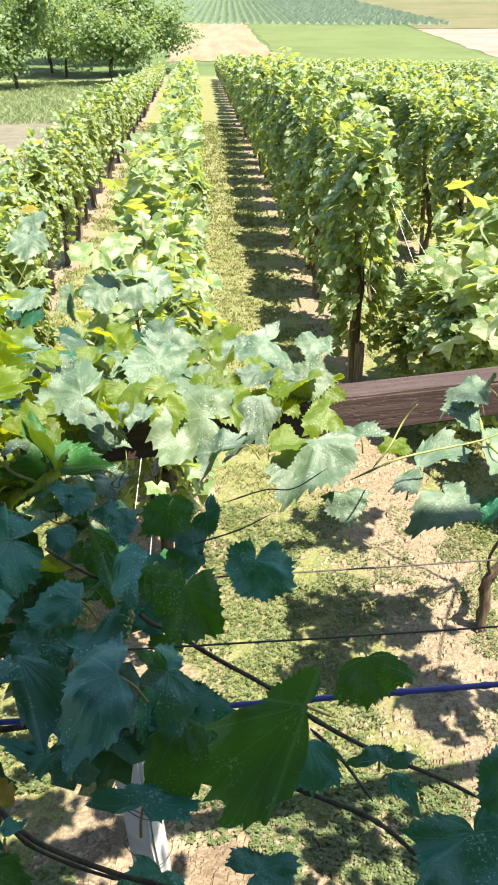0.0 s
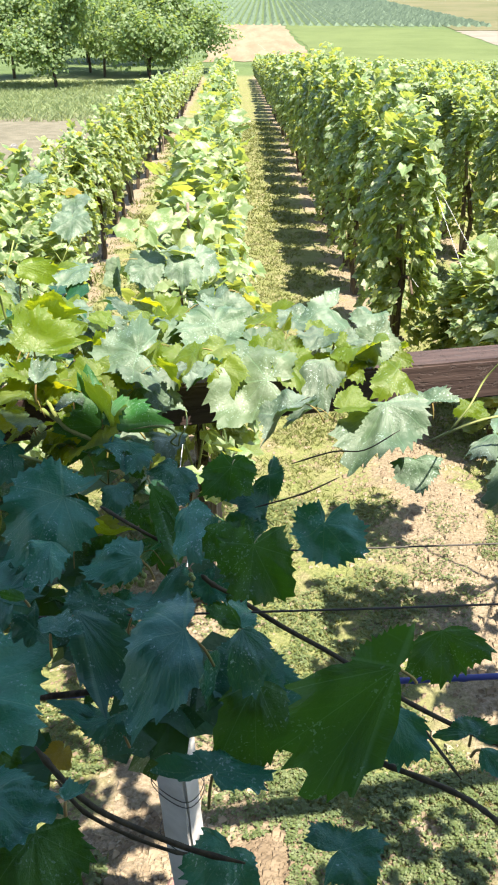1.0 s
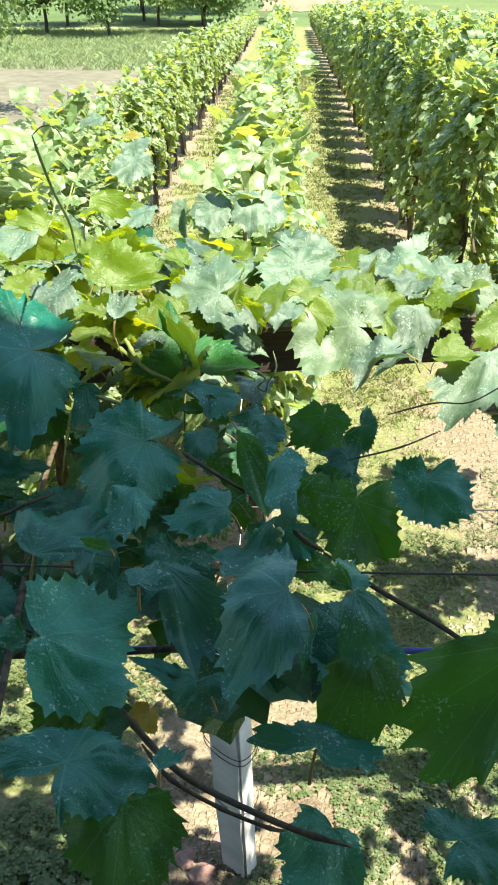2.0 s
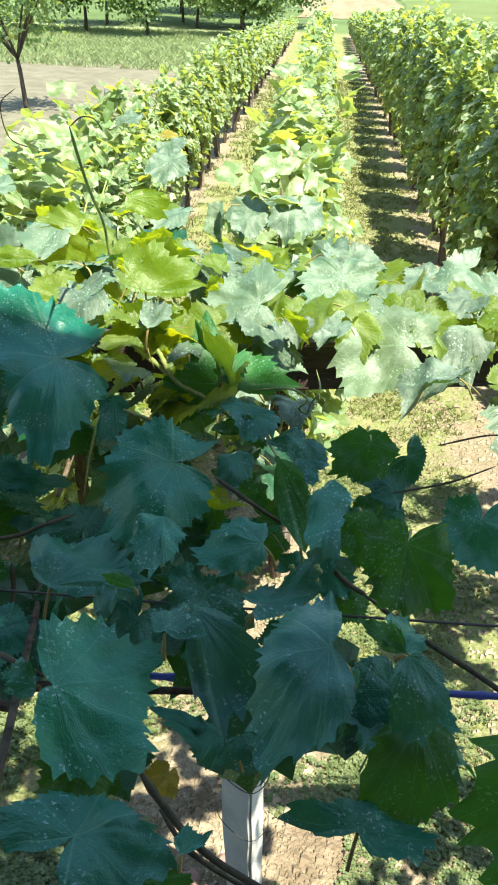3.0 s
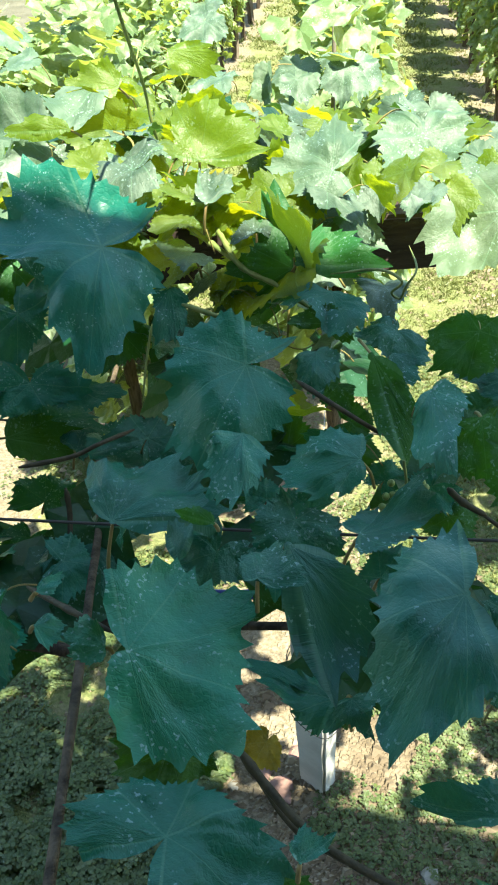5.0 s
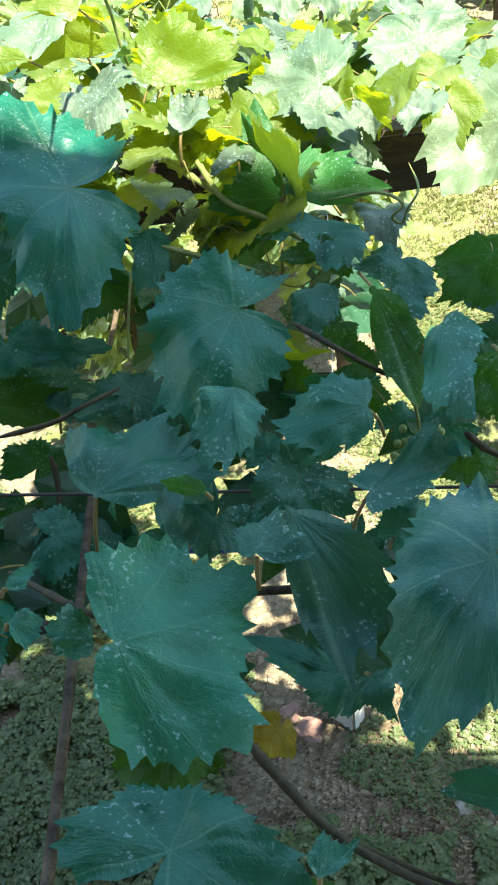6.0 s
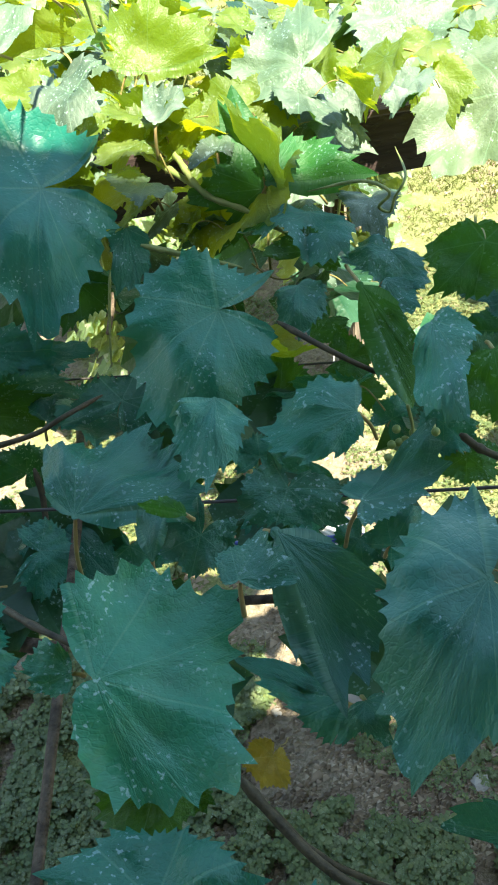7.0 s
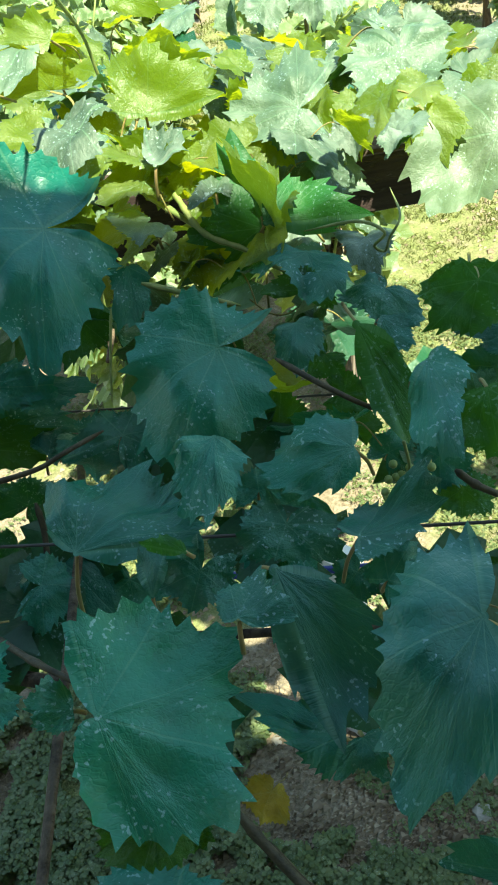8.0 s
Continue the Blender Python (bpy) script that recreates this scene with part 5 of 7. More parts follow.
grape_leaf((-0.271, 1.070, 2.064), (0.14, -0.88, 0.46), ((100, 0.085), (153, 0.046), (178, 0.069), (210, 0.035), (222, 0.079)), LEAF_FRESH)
grape_leaf((-0.238, 1.150, 2.031), (0.02, -0.19, 0.98), ((216, 0.021), (238, 0.045), (267, 0.049), (300, 0.040), (331, 0.032)), LEAF_DUSTED_LIT)
grape_leaf((-0.178, 1.065, 2.051), (0.00, -0.14, 0.99), ((158, 0.031), (222, 0.026), (251, 0.039), (283, 0.049), (303, 0.030), (388, 0.028)), LEAF_DUSTED_LIT)
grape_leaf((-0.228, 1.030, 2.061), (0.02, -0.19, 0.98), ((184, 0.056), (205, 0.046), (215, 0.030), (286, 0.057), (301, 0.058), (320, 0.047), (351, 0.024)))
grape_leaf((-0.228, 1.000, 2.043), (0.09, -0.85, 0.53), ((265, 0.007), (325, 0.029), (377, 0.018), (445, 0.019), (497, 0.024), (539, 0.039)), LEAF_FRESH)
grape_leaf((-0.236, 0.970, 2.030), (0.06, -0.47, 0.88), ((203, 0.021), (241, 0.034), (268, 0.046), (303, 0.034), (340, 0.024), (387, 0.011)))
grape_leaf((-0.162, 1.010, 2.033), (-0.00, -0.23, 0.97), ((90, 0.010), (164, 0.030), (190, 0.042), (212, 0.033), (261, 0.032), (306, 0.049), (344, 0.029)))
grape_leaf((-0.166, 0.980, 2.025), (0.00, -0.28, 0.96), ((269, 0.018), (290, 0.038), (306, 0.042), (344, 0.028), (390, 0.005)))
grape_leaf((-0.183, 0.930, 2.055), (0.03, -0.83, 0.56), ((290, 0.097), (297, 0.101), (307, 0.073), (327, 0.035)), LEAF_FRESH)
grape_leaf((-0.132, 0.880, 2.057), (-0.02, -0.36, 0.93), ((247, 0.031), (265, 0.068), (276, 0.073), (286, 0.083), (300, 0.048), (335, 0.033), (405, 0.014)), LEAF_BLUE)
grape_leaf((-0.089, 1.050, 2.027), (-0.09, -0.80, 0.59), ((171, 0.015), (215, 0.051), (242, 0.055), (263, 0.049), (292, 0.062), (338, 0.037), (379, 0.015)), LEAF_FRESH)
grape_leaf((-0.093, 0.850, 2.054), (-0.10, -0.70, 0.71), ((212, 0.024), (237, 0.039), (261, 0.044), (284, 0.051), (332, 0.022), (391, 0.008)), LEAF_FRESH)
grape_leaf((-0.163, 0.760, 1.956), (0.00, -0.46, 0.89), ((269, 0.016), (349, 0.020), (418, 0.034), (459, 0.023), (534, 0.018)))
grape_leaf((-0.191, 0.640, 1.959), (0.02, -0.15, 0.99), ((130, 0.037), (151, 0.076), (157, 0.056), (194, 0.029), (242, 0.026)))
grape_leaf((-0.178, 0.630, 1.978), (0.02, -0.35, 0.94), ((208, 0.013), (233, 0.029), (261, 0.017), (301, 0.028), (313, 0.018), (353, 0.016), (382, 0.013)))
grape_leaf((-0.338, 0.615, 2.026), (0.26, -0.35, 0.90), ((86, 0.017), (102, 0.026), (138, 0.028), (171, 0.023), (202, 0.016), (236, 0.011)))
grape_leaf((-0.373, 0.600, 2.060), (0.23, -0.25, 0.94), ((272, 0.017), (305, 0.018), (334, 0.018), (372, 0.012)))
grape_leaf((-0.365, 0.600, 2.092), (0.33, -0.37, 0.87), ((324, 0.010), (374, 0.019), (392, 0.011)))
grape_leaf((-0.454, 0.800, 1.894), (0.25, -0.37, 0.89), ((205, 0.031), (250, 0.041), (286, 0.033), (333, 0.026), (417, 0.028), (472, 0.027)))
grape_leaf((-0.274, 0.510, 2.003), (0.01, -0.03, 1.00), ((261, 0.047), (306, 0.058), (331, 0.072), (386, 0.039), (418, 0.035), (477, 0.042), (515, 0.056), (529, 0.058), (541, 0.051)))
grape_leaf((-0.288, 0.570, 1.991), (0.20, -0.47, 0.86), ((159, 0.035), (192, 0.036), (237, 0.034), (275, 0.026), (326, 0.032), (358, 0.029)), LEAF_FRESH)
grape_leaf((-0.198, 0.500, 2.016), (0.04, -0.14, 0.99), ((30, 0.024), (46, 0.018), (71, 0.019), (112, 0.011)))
grape_leaf((-0.246, 1.250, 2.096), (0.12, -0.52, 0.84), ((49, 0.056), (81, 0.078), (128, 0.066), (161, 0.077), (183, 0.077), (247, 0.045), (305, 0.038)), LEAF_DUSTED_LIT)
grape_leaf((-0.045, 1.260, 2.049), (0.03, -0.57, 0.82), ((5, 0.041), (48, 0.070), (102, 0.077), (150, 0.081), (199, 0.102), (226, 0.114), (253, 0.070), (302, 0.058)), LEAF_DUSTED_LIT)
grape_leaf((0.130, 1.150, 2.064), (-0.04, -0.51, 0.86), ((193, 0.053), (216, 0.093), (245, 0.112), (269, 0.093), (289, 0.084), (332, 0.071), (371, 0.062)), LEAF_DUSTED_LIT)
grape_leaf((0.172, 1.100, 1.997), (-0.09, -0.73, 0.68), ((191, 0.035), (230, 0.040), (283, 0.049), (336, 0.038), (370, 0.039)), LEAF_DUSTED_LIT)
grape_leaf((0.322, 1.080, 2.007), (-0.13, -0.47, 0.87), ((181, 0.038), (218, 0.059), (237, 0.089), (276, 0.057), (328, 0.066), (358, 0.054), (404, 0.042), (456, 0.029)), LEAF_DUSTED_LIT)
grape_leaf((0.281, 1.100, 2.041), (-0.06, -0.28, 0.96), ((230, 0.059), (245, 0.067), (266, 0.055), (290, 0.023)), LEAF_DUSTED_LIT)
grape_leaf((0.285, 1.120, 2.034), (-0.06, -0.28, 0.96), ((13, 0.043), (21, 0.080), (34, 0.095), (58, 0.090), (82, 0.063)), LEAF_DUSTED_LIT)
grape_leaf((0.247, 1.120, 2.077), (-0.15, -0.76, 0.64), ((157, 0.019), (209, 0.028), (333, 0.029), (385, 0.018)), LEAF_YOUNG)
grape_leaf((0.207, 1.200, 2.043), (-0.04, -0.30, 0.95), ((16, 0.045), (65, 0.040), (136, 0.037), (216, 0.043)), LEAF_DUSTED_LIT)
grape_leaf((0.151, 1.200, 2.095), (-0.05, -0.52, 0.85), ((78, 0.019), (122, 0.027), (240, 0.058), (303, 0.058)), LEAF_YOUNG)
grape_leaf((0.045, 1.320, 2.058), (-0.00, -0.42, 0.91), ((213, 0.052), (248, 0.076), (270, 0.083), (309, 0.053), (363, 0.039)), LEAF_DUSTED_LIT)
grape_leaf((0.110, 1.350, 2.054), (-0.02, -0.42, 0.91), ((233, 0.016), (336, 0.033), (364, 0.053), (402, 0.047), (438, 0.023)), LEAF_DUSTED_LIT)
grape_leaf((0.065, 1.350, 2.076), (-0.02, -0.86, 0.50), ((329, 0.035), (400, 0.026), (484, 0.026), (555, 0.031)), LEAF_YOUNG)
grape_leaf((0.066, 1.600, 2.045), (-0.00, -0.21, 0.98), ((64, 0.053), (116, 0.034), (213, 0.061), (261, 0.073), (299, 0.096)), LEAF_DUSTED_LIT)
grape_leaf((0.196, 2.000, 1.884), (-0.03, -0.32, 0.95), ((112, 0.040), (188, 0.054), (252, 0.063), (307, 0.060), (382, 0.043)), LEAF_DUSTED_LIT)
grape_leaf((-0.140, 1.440, 2.074), (0.05, -0.43, 0.90), ((132, 0.060), (193, 0.069), (230, 0.081), (254, 0.081), (284, 0.070), (336, 0.061), (384, 0.059), (426, 0.059)), LEAF_DUSTED_LIT)
grape_leaf((0.013, 1.700, 1.991), (0.00, -0.21, 0.98), ((55, 0.044), (138, 0.050), (239, 0.060), (305, 0.065)), LEAF_DUSTED_LIT)
grape_leaf((-0.086, 1.000, 2.043), (-0.00, -0.82, 0.57), ((129, 0.023), (188, 0.038), (225, 0.056), (260, 0.046), (345, 0.034), (402, 0.022)), LEAF_FRESH)
grape_leaf((-0.038, 1.050, 2.000), (-0.03, -0.59, 0.80), ((216, 0.030), (245, 0.059), (266, 0.075), (274, 0.035), (376, 0.021), (439, 0.029)))
grape_leaf((-0.057, 1.000, 1.988), (-0.00, -0.14, 0.99), ((137, 0.022), (175, 0.048), (189, 0.023), (282, 0.040)))
grape_leaf((0.033, 0.913, 2.013), (-0.08, -0.56, 0.82), ((109, 0.030), (157, 0.041), (198, 0.042), (251, 0.050), (293, 0.056), (326, 0.065), (361, 0.052), (410, 0.040)))
grape_leaf((-0.051, 0.800, 2.060), (-0.04, -0.79, 0.61), ((108, 0.023), (168, 0.039), (218, 0.047), (254, 0.064), (279, 0.065), (308, 0.070), (353, 0.043), (395, 0.039)), LEAF_FRESH)
grape_leaf((-0.058, 0.640, 2.081), (-0.01, -0.16, 0.99), ((26, 0.017), (63, 0.026), (91, 0.039), (114, 0.039)))
grape_leaf((-0.058, 0.640, 2.082), (-0.04, -0.75, 0.66), ((121, 0.023), (154, 0.038), (175, 0.020)), LEAF_FRESH)
grape_leaf((-0.056, 0.630, 2.088), (-0.03, -0.45, 0.89), ((244, 0.024), (263, 0.050), (284, 0.059), (314, 0.045), (344, 0.028), (374, 0.011)))
grape_leaf((-0.042, 0.620, 2.034), (-0.06, -0.68, 0.73), ((210, 0.036), (247, 0.079), (272, 0.082), (298, 0.063), (341, 0.031)), LEAF_FRESH)
grape_leaf((0.077, 0.570, 2.103), (-0.06, -0.69, 0.72), ((70, 0.036), (175, 0.037), (196, 0.089), (218, 0.120), (239, 0.131), (252, 0.106)), LEAF_FRESH)
grape_leaf((-0.081, 0.557, 1.984), (-0.00, -0.13, 0.99), ((313, 0.028), (341, 0.048), (362, 0.056), (406, 0.026), (499, 0.026), (534, 0.057), (544, 0.032)))
grape_leaf((0.184, 0.870, 1.879), (-0.12, -0.70, 0.71), ((212, 0.043), (238, 0.071), (274, 0.066), (307, 0.056), (344, 0.068), (372, 0.038)), LEAF_FRESH)
grape_leaf((0.157, 0.600, 1.994), (-0.12, -0.56, 0.82), ((353, 0.028), (375, 0.038), (396, 0.019), (530, 0.019), (554, 0.036)))
grape_leaf((0.169, 0.600, 1.974), (-0.06, -0.27, 0.96), ((275, 0.018), (307, 0.027), (313, 0.048), (337, 0.032), (362, 0.020)))
grape_leaf((0.236, 0.520, 1.988), (-0.10, -0.24, 0.97), ((166, 0.040), (196, 0.063), (221, 0.060), (246, 0.084), (284, 0.071), (337, 0.064), (395, 0.063), (439, 0.030)))
grape_leaf((0.262, 0.530, 2.049), (-0.27, -0.61, 0.75), ((59, 0.037), (121, 0.030), (166, 0.028), (241, 0.035), (324, 0.035)))
grape_leaf((0.031, 0.500, 1.961), (0.00, -0.23, 0.97), ((244, 0.030), (316, 0.039), (378, 0.041), (426, 0.021), (499, 0.032), (527, 0.031)))
grape_leaf((0.083, 0.600, 2.021), (-0.04, -0.49, 0.87), ((215, 0.026), (248, 0.045), (282, 0.047), (311, 0.050), (340, 0.034), (377, 0.012)))
grape_leaf((-0.506, 1.300, 2.172), (0.28, -0.88, 0.39), ((71, 0.017), (110, 0.037), (147, 0.051), (170, 0.065), (219, 0.035)), LEAF_YOUNG)
grape_leaf((-0.494, 1.500, 2.162), (0.24, -0.90, 0.36), ((268, 0.023), (331, 0.068), (348, 0.070), (364, 0.056)), LEAF_YOUNG)
grape_leaf((-0.383, 1.170, 2.136), (0.19, -0.81, 0.55), ((6, 0.070), (30, 0.073), (75, 0.066), (109, 0.063), (166, 0.029)), LEAF_YOUNG)
grape_leaf((-0.536, 1.200, 2.156), (0.34, -0.88, 0.33), ((118, 0.013), (159, 0.047), (176, 0.073)), LEAF_YOUNG)
grape_leaf((-0.452, 1.150, 2.131), (0.01, -0.05, 1.00), ((48, 0.044), (97, 0.075), (127, 0.045), (230, 0.040), (272, 0.059), (300, 0.058)), LEAF_DUSTED_LIT)
grape_leaf((-0.358, 1.080, 2.127), (0.07, -0.31, 0.95), ((33, 0.034), (54, 0.046), (97, 0.048)), LEAF_DUSTED_LIT)
grape_leaf((-0.306, 1.070, 2.103), (0.05, -0.31, 0.95), ((324, 0.014), (434, 0.025), (493, 0.017), (561, 0.028)), LEAF_DUSTED_LIT)
grape_leaf((-0.525, 1.300, 2.171), (0.03, -0.10, 0.99), ((104, 0.029), (232, 0.084), (250, 0.090), (275, 0.034)), LEAF_DUSTED_LIT)
grape_leaf((-0.293, 0.750, 1.979), (0.16, -0.46, 0.87), ((83, 0.033), (130, 0.035), (188, 0.032), (241, 0.029), (306, 0.031), (373, 0.027)))
grape_leaf((-0.555, 1.080, 2.036), (0.35, -0.63, 0.70), ((242, 0.040), (309, 0.031), (376, 0.040), (419, 0.058), (470, 0.050)))
grape_leaf((-0.547, 1.000, 1.896), (0.33, -0.53, 0.78), ((289, 0.026), (336, 0.069), (361, 0.056), (440, 0.028), (522, 0.039)))
grape_leaf((-0.540, 0.980, 1.964), (0.31, -0.65, 0.69), ((127, 0.036), (176, 0.062), (212, 0.047), (289, 0.029), (344, 0.064), (390, 0.039)))
grape_leaf((-0.561, 1.030, 2.018), (0.26, -0.54, 0.80), ((156, 0.046), (218, 0.060), (258, 0.056), (298, 0.034), (378, 0.035), (434, 0.037)))
grape_leaf((-0.229, 0.500, 1.973), (0.18, -0.54, 0.82), ((179, 0.048), (222, 0.059), (255, 0.070), (284, 0.069), (323, 0.055), (362, 0.036)), LEAF_FRESH)
grape_leaf((-0.064, 0.530, 1.916), (-0.02, -0.32, 0.95), ((149, 0.032), (203, 0.048), (237, 0.062), (267, 0.064), (303, 0.047), (356, 0.022)))
grape_leaf((-0.568, 1.000, 1.774), (0.31, -0.48, 0.82), ((268, 0.035), (319, 0.046), (364, 0.042), (433, 0.033), (489, 0.043), (533, 0.045)))
grape_leaf((-0.590, 0.980, 1.728), (0.35, -0.50, 0.79), ((98, 0.024), (154, 0.038), (208, 0.041), (263, 0.042), (318, 0.047), (357, 0.034)))
grape_leaf((-0.401, 0.850, 1.836), (0.25, -0.50, 0.83), ((104, 0.019), (156, 0.036), (198, 0.038), (261, 0.029), (313, 0.035), (357, 0.027)))
grape_leaf((-0.349, 0.840, 1.846), (0.20, -0.50, 0.84), ((299, 0.029), (344, 0.030), (401, 0.018), (497, 0.017), (561, 0.025)))
grape_leaf((0.130, 1.360, 2.075), (-0.04, -0.54, 0.84), ((221, 0.058), (289, 0.049), (361, 0.046), (426, 0.047), (499, 0.041)), LEAF_DUSTED_LIT)
grape_leaf((0.085, 1.340, 2.050), (-0.03, -0.63, 0.77), ((160, 0.032), (216, 0.046), (308, 0.048), (353, 0.040), (424, 0.022)), LEAF_YOUNG)
grape_leaf((0.160, 1.350, 2.055), (-0.07, -0.72, 0.69), ((182, 0.020), (250, 0.039), (346, 0.038), (413, 0.024)), LEAF_YOUNG)
grape_leaf((-0.269, 1.000, 1.886), (0.11, -0.63, 0.77), ((267, 0.040), (322, 0.033), (395, 0.033), (439, 0.044), (486, 0.035), (549, 0.029)), LEAF_FRESH)
grape_leaf((-0.088, 0.920, 1.976), (-0.10, -0.71, 0.70), ((63, 0.037), (108, 0.029), (154, 0.027), (224, 0.028), (271, 0.036), (321, 0.033)), LEAF_FRESH)
grape_leaf((-0.117, 0.950, 1.888), (-0.04, -0.55, 0.84), ((79, 0.022), (148, 0.023), (213, 0.026), (273, 0.029), (319, 0.034), (367, 0.030)))
grape_leaf((-0.277, 0.900, 1.900), (0.13, -0.58, 0.80), ((302, 0.027), (365, 0.021), (448, 0.021), (507, 0.025), (568, 0.025)))
grape_leaf((-0.195, 1.000, 1.884), (0.03, -0.57, 0.82), ((298, 0.021), (357, 0.027), (422, 0.025), (485, 0.025), (551, 0.022)), LEAF_FRESH)
grape_leaf((-0.217, 1.000, 1.972), (0.06, -0.69, 0.72), ((86, 0.013), (175, 0.018), (229, 0.025), (304, 0.026), (355, 0.018)), LEAF_FRESH)
grape_leaf((-0.192, 0.860, 1.836), (0.03, -0.52, 0.85), ((90, 0.020), (159, 0.023), (226, 0.027), (275, 0.028), (320, 0.029), (381, 0.026)))
grape_leaf((-0.242, 0.950, 1.840), (0.07, -0.52, 0.85), ((23, 0.031), (79, 0.030), (134, 0.033), (196, 0.030), (259, 0.028), (320, 0.030)))
grape_leaf((-0.097, 0.930, 1.867), (-0.07, -0.59, 0.81), ((156, 0.024), (216, 0.029), (272, 0.026), (324, 0.032), (377, 0.029), (443, 0.020)), LEAF_FRESH)
grape_leaf((-0.163, 0.980, 1.866), (0.00, -0.62, 0.79), ((269, 0.020), (325, 0.026), (382, 0.026), (437, 0.024), (491, 0.024), (556, 0.022)))
grape_leaf((-0.202, 0.990, 1.933), (0.04, -0.66, 0.75), ((203, 0.021), (258, 0.024), (312, 0.026), (371, 0.024), (437, 0.023), (496, 0.022)), LEAF_FRESH)
grape_leaf((-0.598, 1.120, 2.019), (0.33, -0.71, 0.62), ((71, 0.031), (140, 0.037), (209, 0.045), (253, 0.036), (303, 0.034), (361, 0.038)), LEAF_FRESH)
# smaller leaves along the shoots
leaf(-0.234, 0.609, 1.947, -0.243, 0.594, 1.933, -3, 1.1, "yellow")
leaf(-0.268, 1.069, 2.075, -0.293, 1.095, 2.135, 55, 0.7, "yfold")
leaf(0.396, 1.062, 1.993, 0.372, 1.057, 1.971, -7, 1, "fold")
leaf(0.179, 1.499, 2.002, 0.096, 1.478, 1.983, 16, 0.75, "yflat")
leaf(-0.135, 1.486, 2.054, -0.198, 1.447, 2.037, -8, 1.1, "dflat")
leaf(-0.131, 1.576, 2.063, -0.102, 1.529, 2.022, 20, 0.9, "dflat")
leaf(-0.418, 2.810, 1.793, -0.456, 2.709, 1.749, 25, 1.2, "dflat")
leaf(-0.311, 2.802, 1.795, -0.287, 2.701, 1.720, -8, 0.9, "dflat")
leaf(-0.480, 2.354, 1.892, -0.483, 2.310, 1.822, 40, 0.6, "dfold")
leaf(-0.578, 1.531, 2.098, -0.655, 1.533, 2.113, 20, 0.8, "yflat")
leaf(-0.672, 2.138, 1.944, -0.571, 2.174, 1.964, -20, 0.8, "yflat")
leaf(-0.585, 1.568, 2.084, -0.531, 1.565, 2.060, 10, 0.9, "yflat")
leaf(-0.427, 1.351, 2.090, -0.358, 1.385, 2.101, -50, 0.9, "yfold")
leaf(-0.462, 1.499, 2.072, -0.383, 1.499, 2.078, -30, 0.7, "yfold")
leaf(-0.330, 1.422, 2.081, -0.355, 1.440, 2.100, 4, 1, "ywave")
leaf(-0.835, 2.144, 1.913, -0.909, 2.063, 1.864, 25, 1.2, "dflat")
leaf(-0.647, 1.343, 2.092, -0.745, 1.364, 2.086, -30, 0.8, "dfold")
leaf(-0.505, 1.264, 2.133, -0.600, 1.274, 2.132, 60, 0.5, "yfold")
leaf(-1.181, 2.611, 1.853, -1.270, 2.571, 1.841, -7, 1.1, "dflat")
leaf(-0.856, 3.380, 1.775, -0.857, 3.285, 1.706, 3, 1.1, "dflat")
leaf(-0.320, 2.522, 1.857, -0.319, 2.469, 1.795, -7, 1, "dflat")
leaf(-0.437, 2.580, 1.848, -0.458, 2.519, 1.784, -4, 1.1, "dflat")
leaf(-1.033, 4.071, 1.720, -0.960, 4.031, 1.720, 2, 1, "yellow")
leaf(-0.444, 1.384, 2.066, -0.347, 1.362, 2.081, -35, 0.8, "yfold")
leaf(-0.450, 1.410, 2.063, -0.465, 1.413, 2.115, 35, 0.8, "yfold")
leaf(-0.376, 1.148, 2.096, -0.414, 1.150, 2.130, 45, 0.8, "yfold")
leaf(-0.381, 1.146, 2.096, -0.424, 1.151, 2.101, -12, 0.6, "yfold")
leaf(-0.201, 1.182, 2.105, -0.172, 1.177, 2.081, -35, 0.8, "yfold")
leaf(-0.145, 1.160, 2.099, -0.160, 1.140, 2.094, 15, 1.2, "dwave")
leaf(-0.315, 1.175, 2.083, -0.296, 1.148, 2.043, 7, 0.8, "yflat")
leaf(-0.873, 2.154, 1.892, -0.759, 2.110, 1.869, -30, 0.9, "yfold")
leaf(-0.506, 1.391, 2.035, -0.545, 1.426, 2.079, 20, 0.9, "yflat")
leaf(-0.159, 1.514, 2.050, -0.086, 1.472, 2.032, 20, 0.8, "dflat")
leaf(-0.334, 1.074, 2.046, -0.330, 1.048, 2.018, -1, 0.9, "yflat")
leaf(-0.302, 1.143, 2.035, -0.370, 1.124, 2.044, 5, 0.9, "yflat")
leaf(-0.405, 1.256, 2.115, -0.375, 1.332, 2.108, -9, 1.04, "yflat")
leaf(-0.453, 1.179, 2.104, -0.476, 1.219, 2.123, 25, 1.04, "dflat")
leaf(-0.495, 1.167, 2.121, -0.532, 1.192, 2.142, -6, 1, "yflat")
leaf(-0.370, 1.122, 2.109, -0.416, 1.154, 2.123, 11, 0.8, "yflat")
leaf(-0.372, 1.122, 2.109, -0.337, 1.128, 2.138, -4, 0.9, "yflat")
leaf(-0.302, 1.094, 2.082, -0.346, 1.104, 2.088, 20, 0.7, "yflat")
leaf(-0.271, 1.092, 2.061, -0.326, 1.027, 2.037, 20, 1.04, "yflat")
leaf(-0.136, 1.179, 2.104, -0.161, 1.152, 2.088, 9, 1, "dflat")
leaf(-0.298, 1.160, 2.099, -0.339, 1.154, 2.101, -19, 0.9, "yfold")
leaf(-0.380, 1.073, 2.056, -0.421, 1.069, 2.038, 3, 0.9, "yflat")
leaf(-0.361, 1.076, 2.047, -0.394, 1.076, 2.020, -14, 0.9, "dflat")
leaf(-0.337, 1.054, 2.041, -0.364, 1.054, 2.013, -4, 0.9, "yflat")
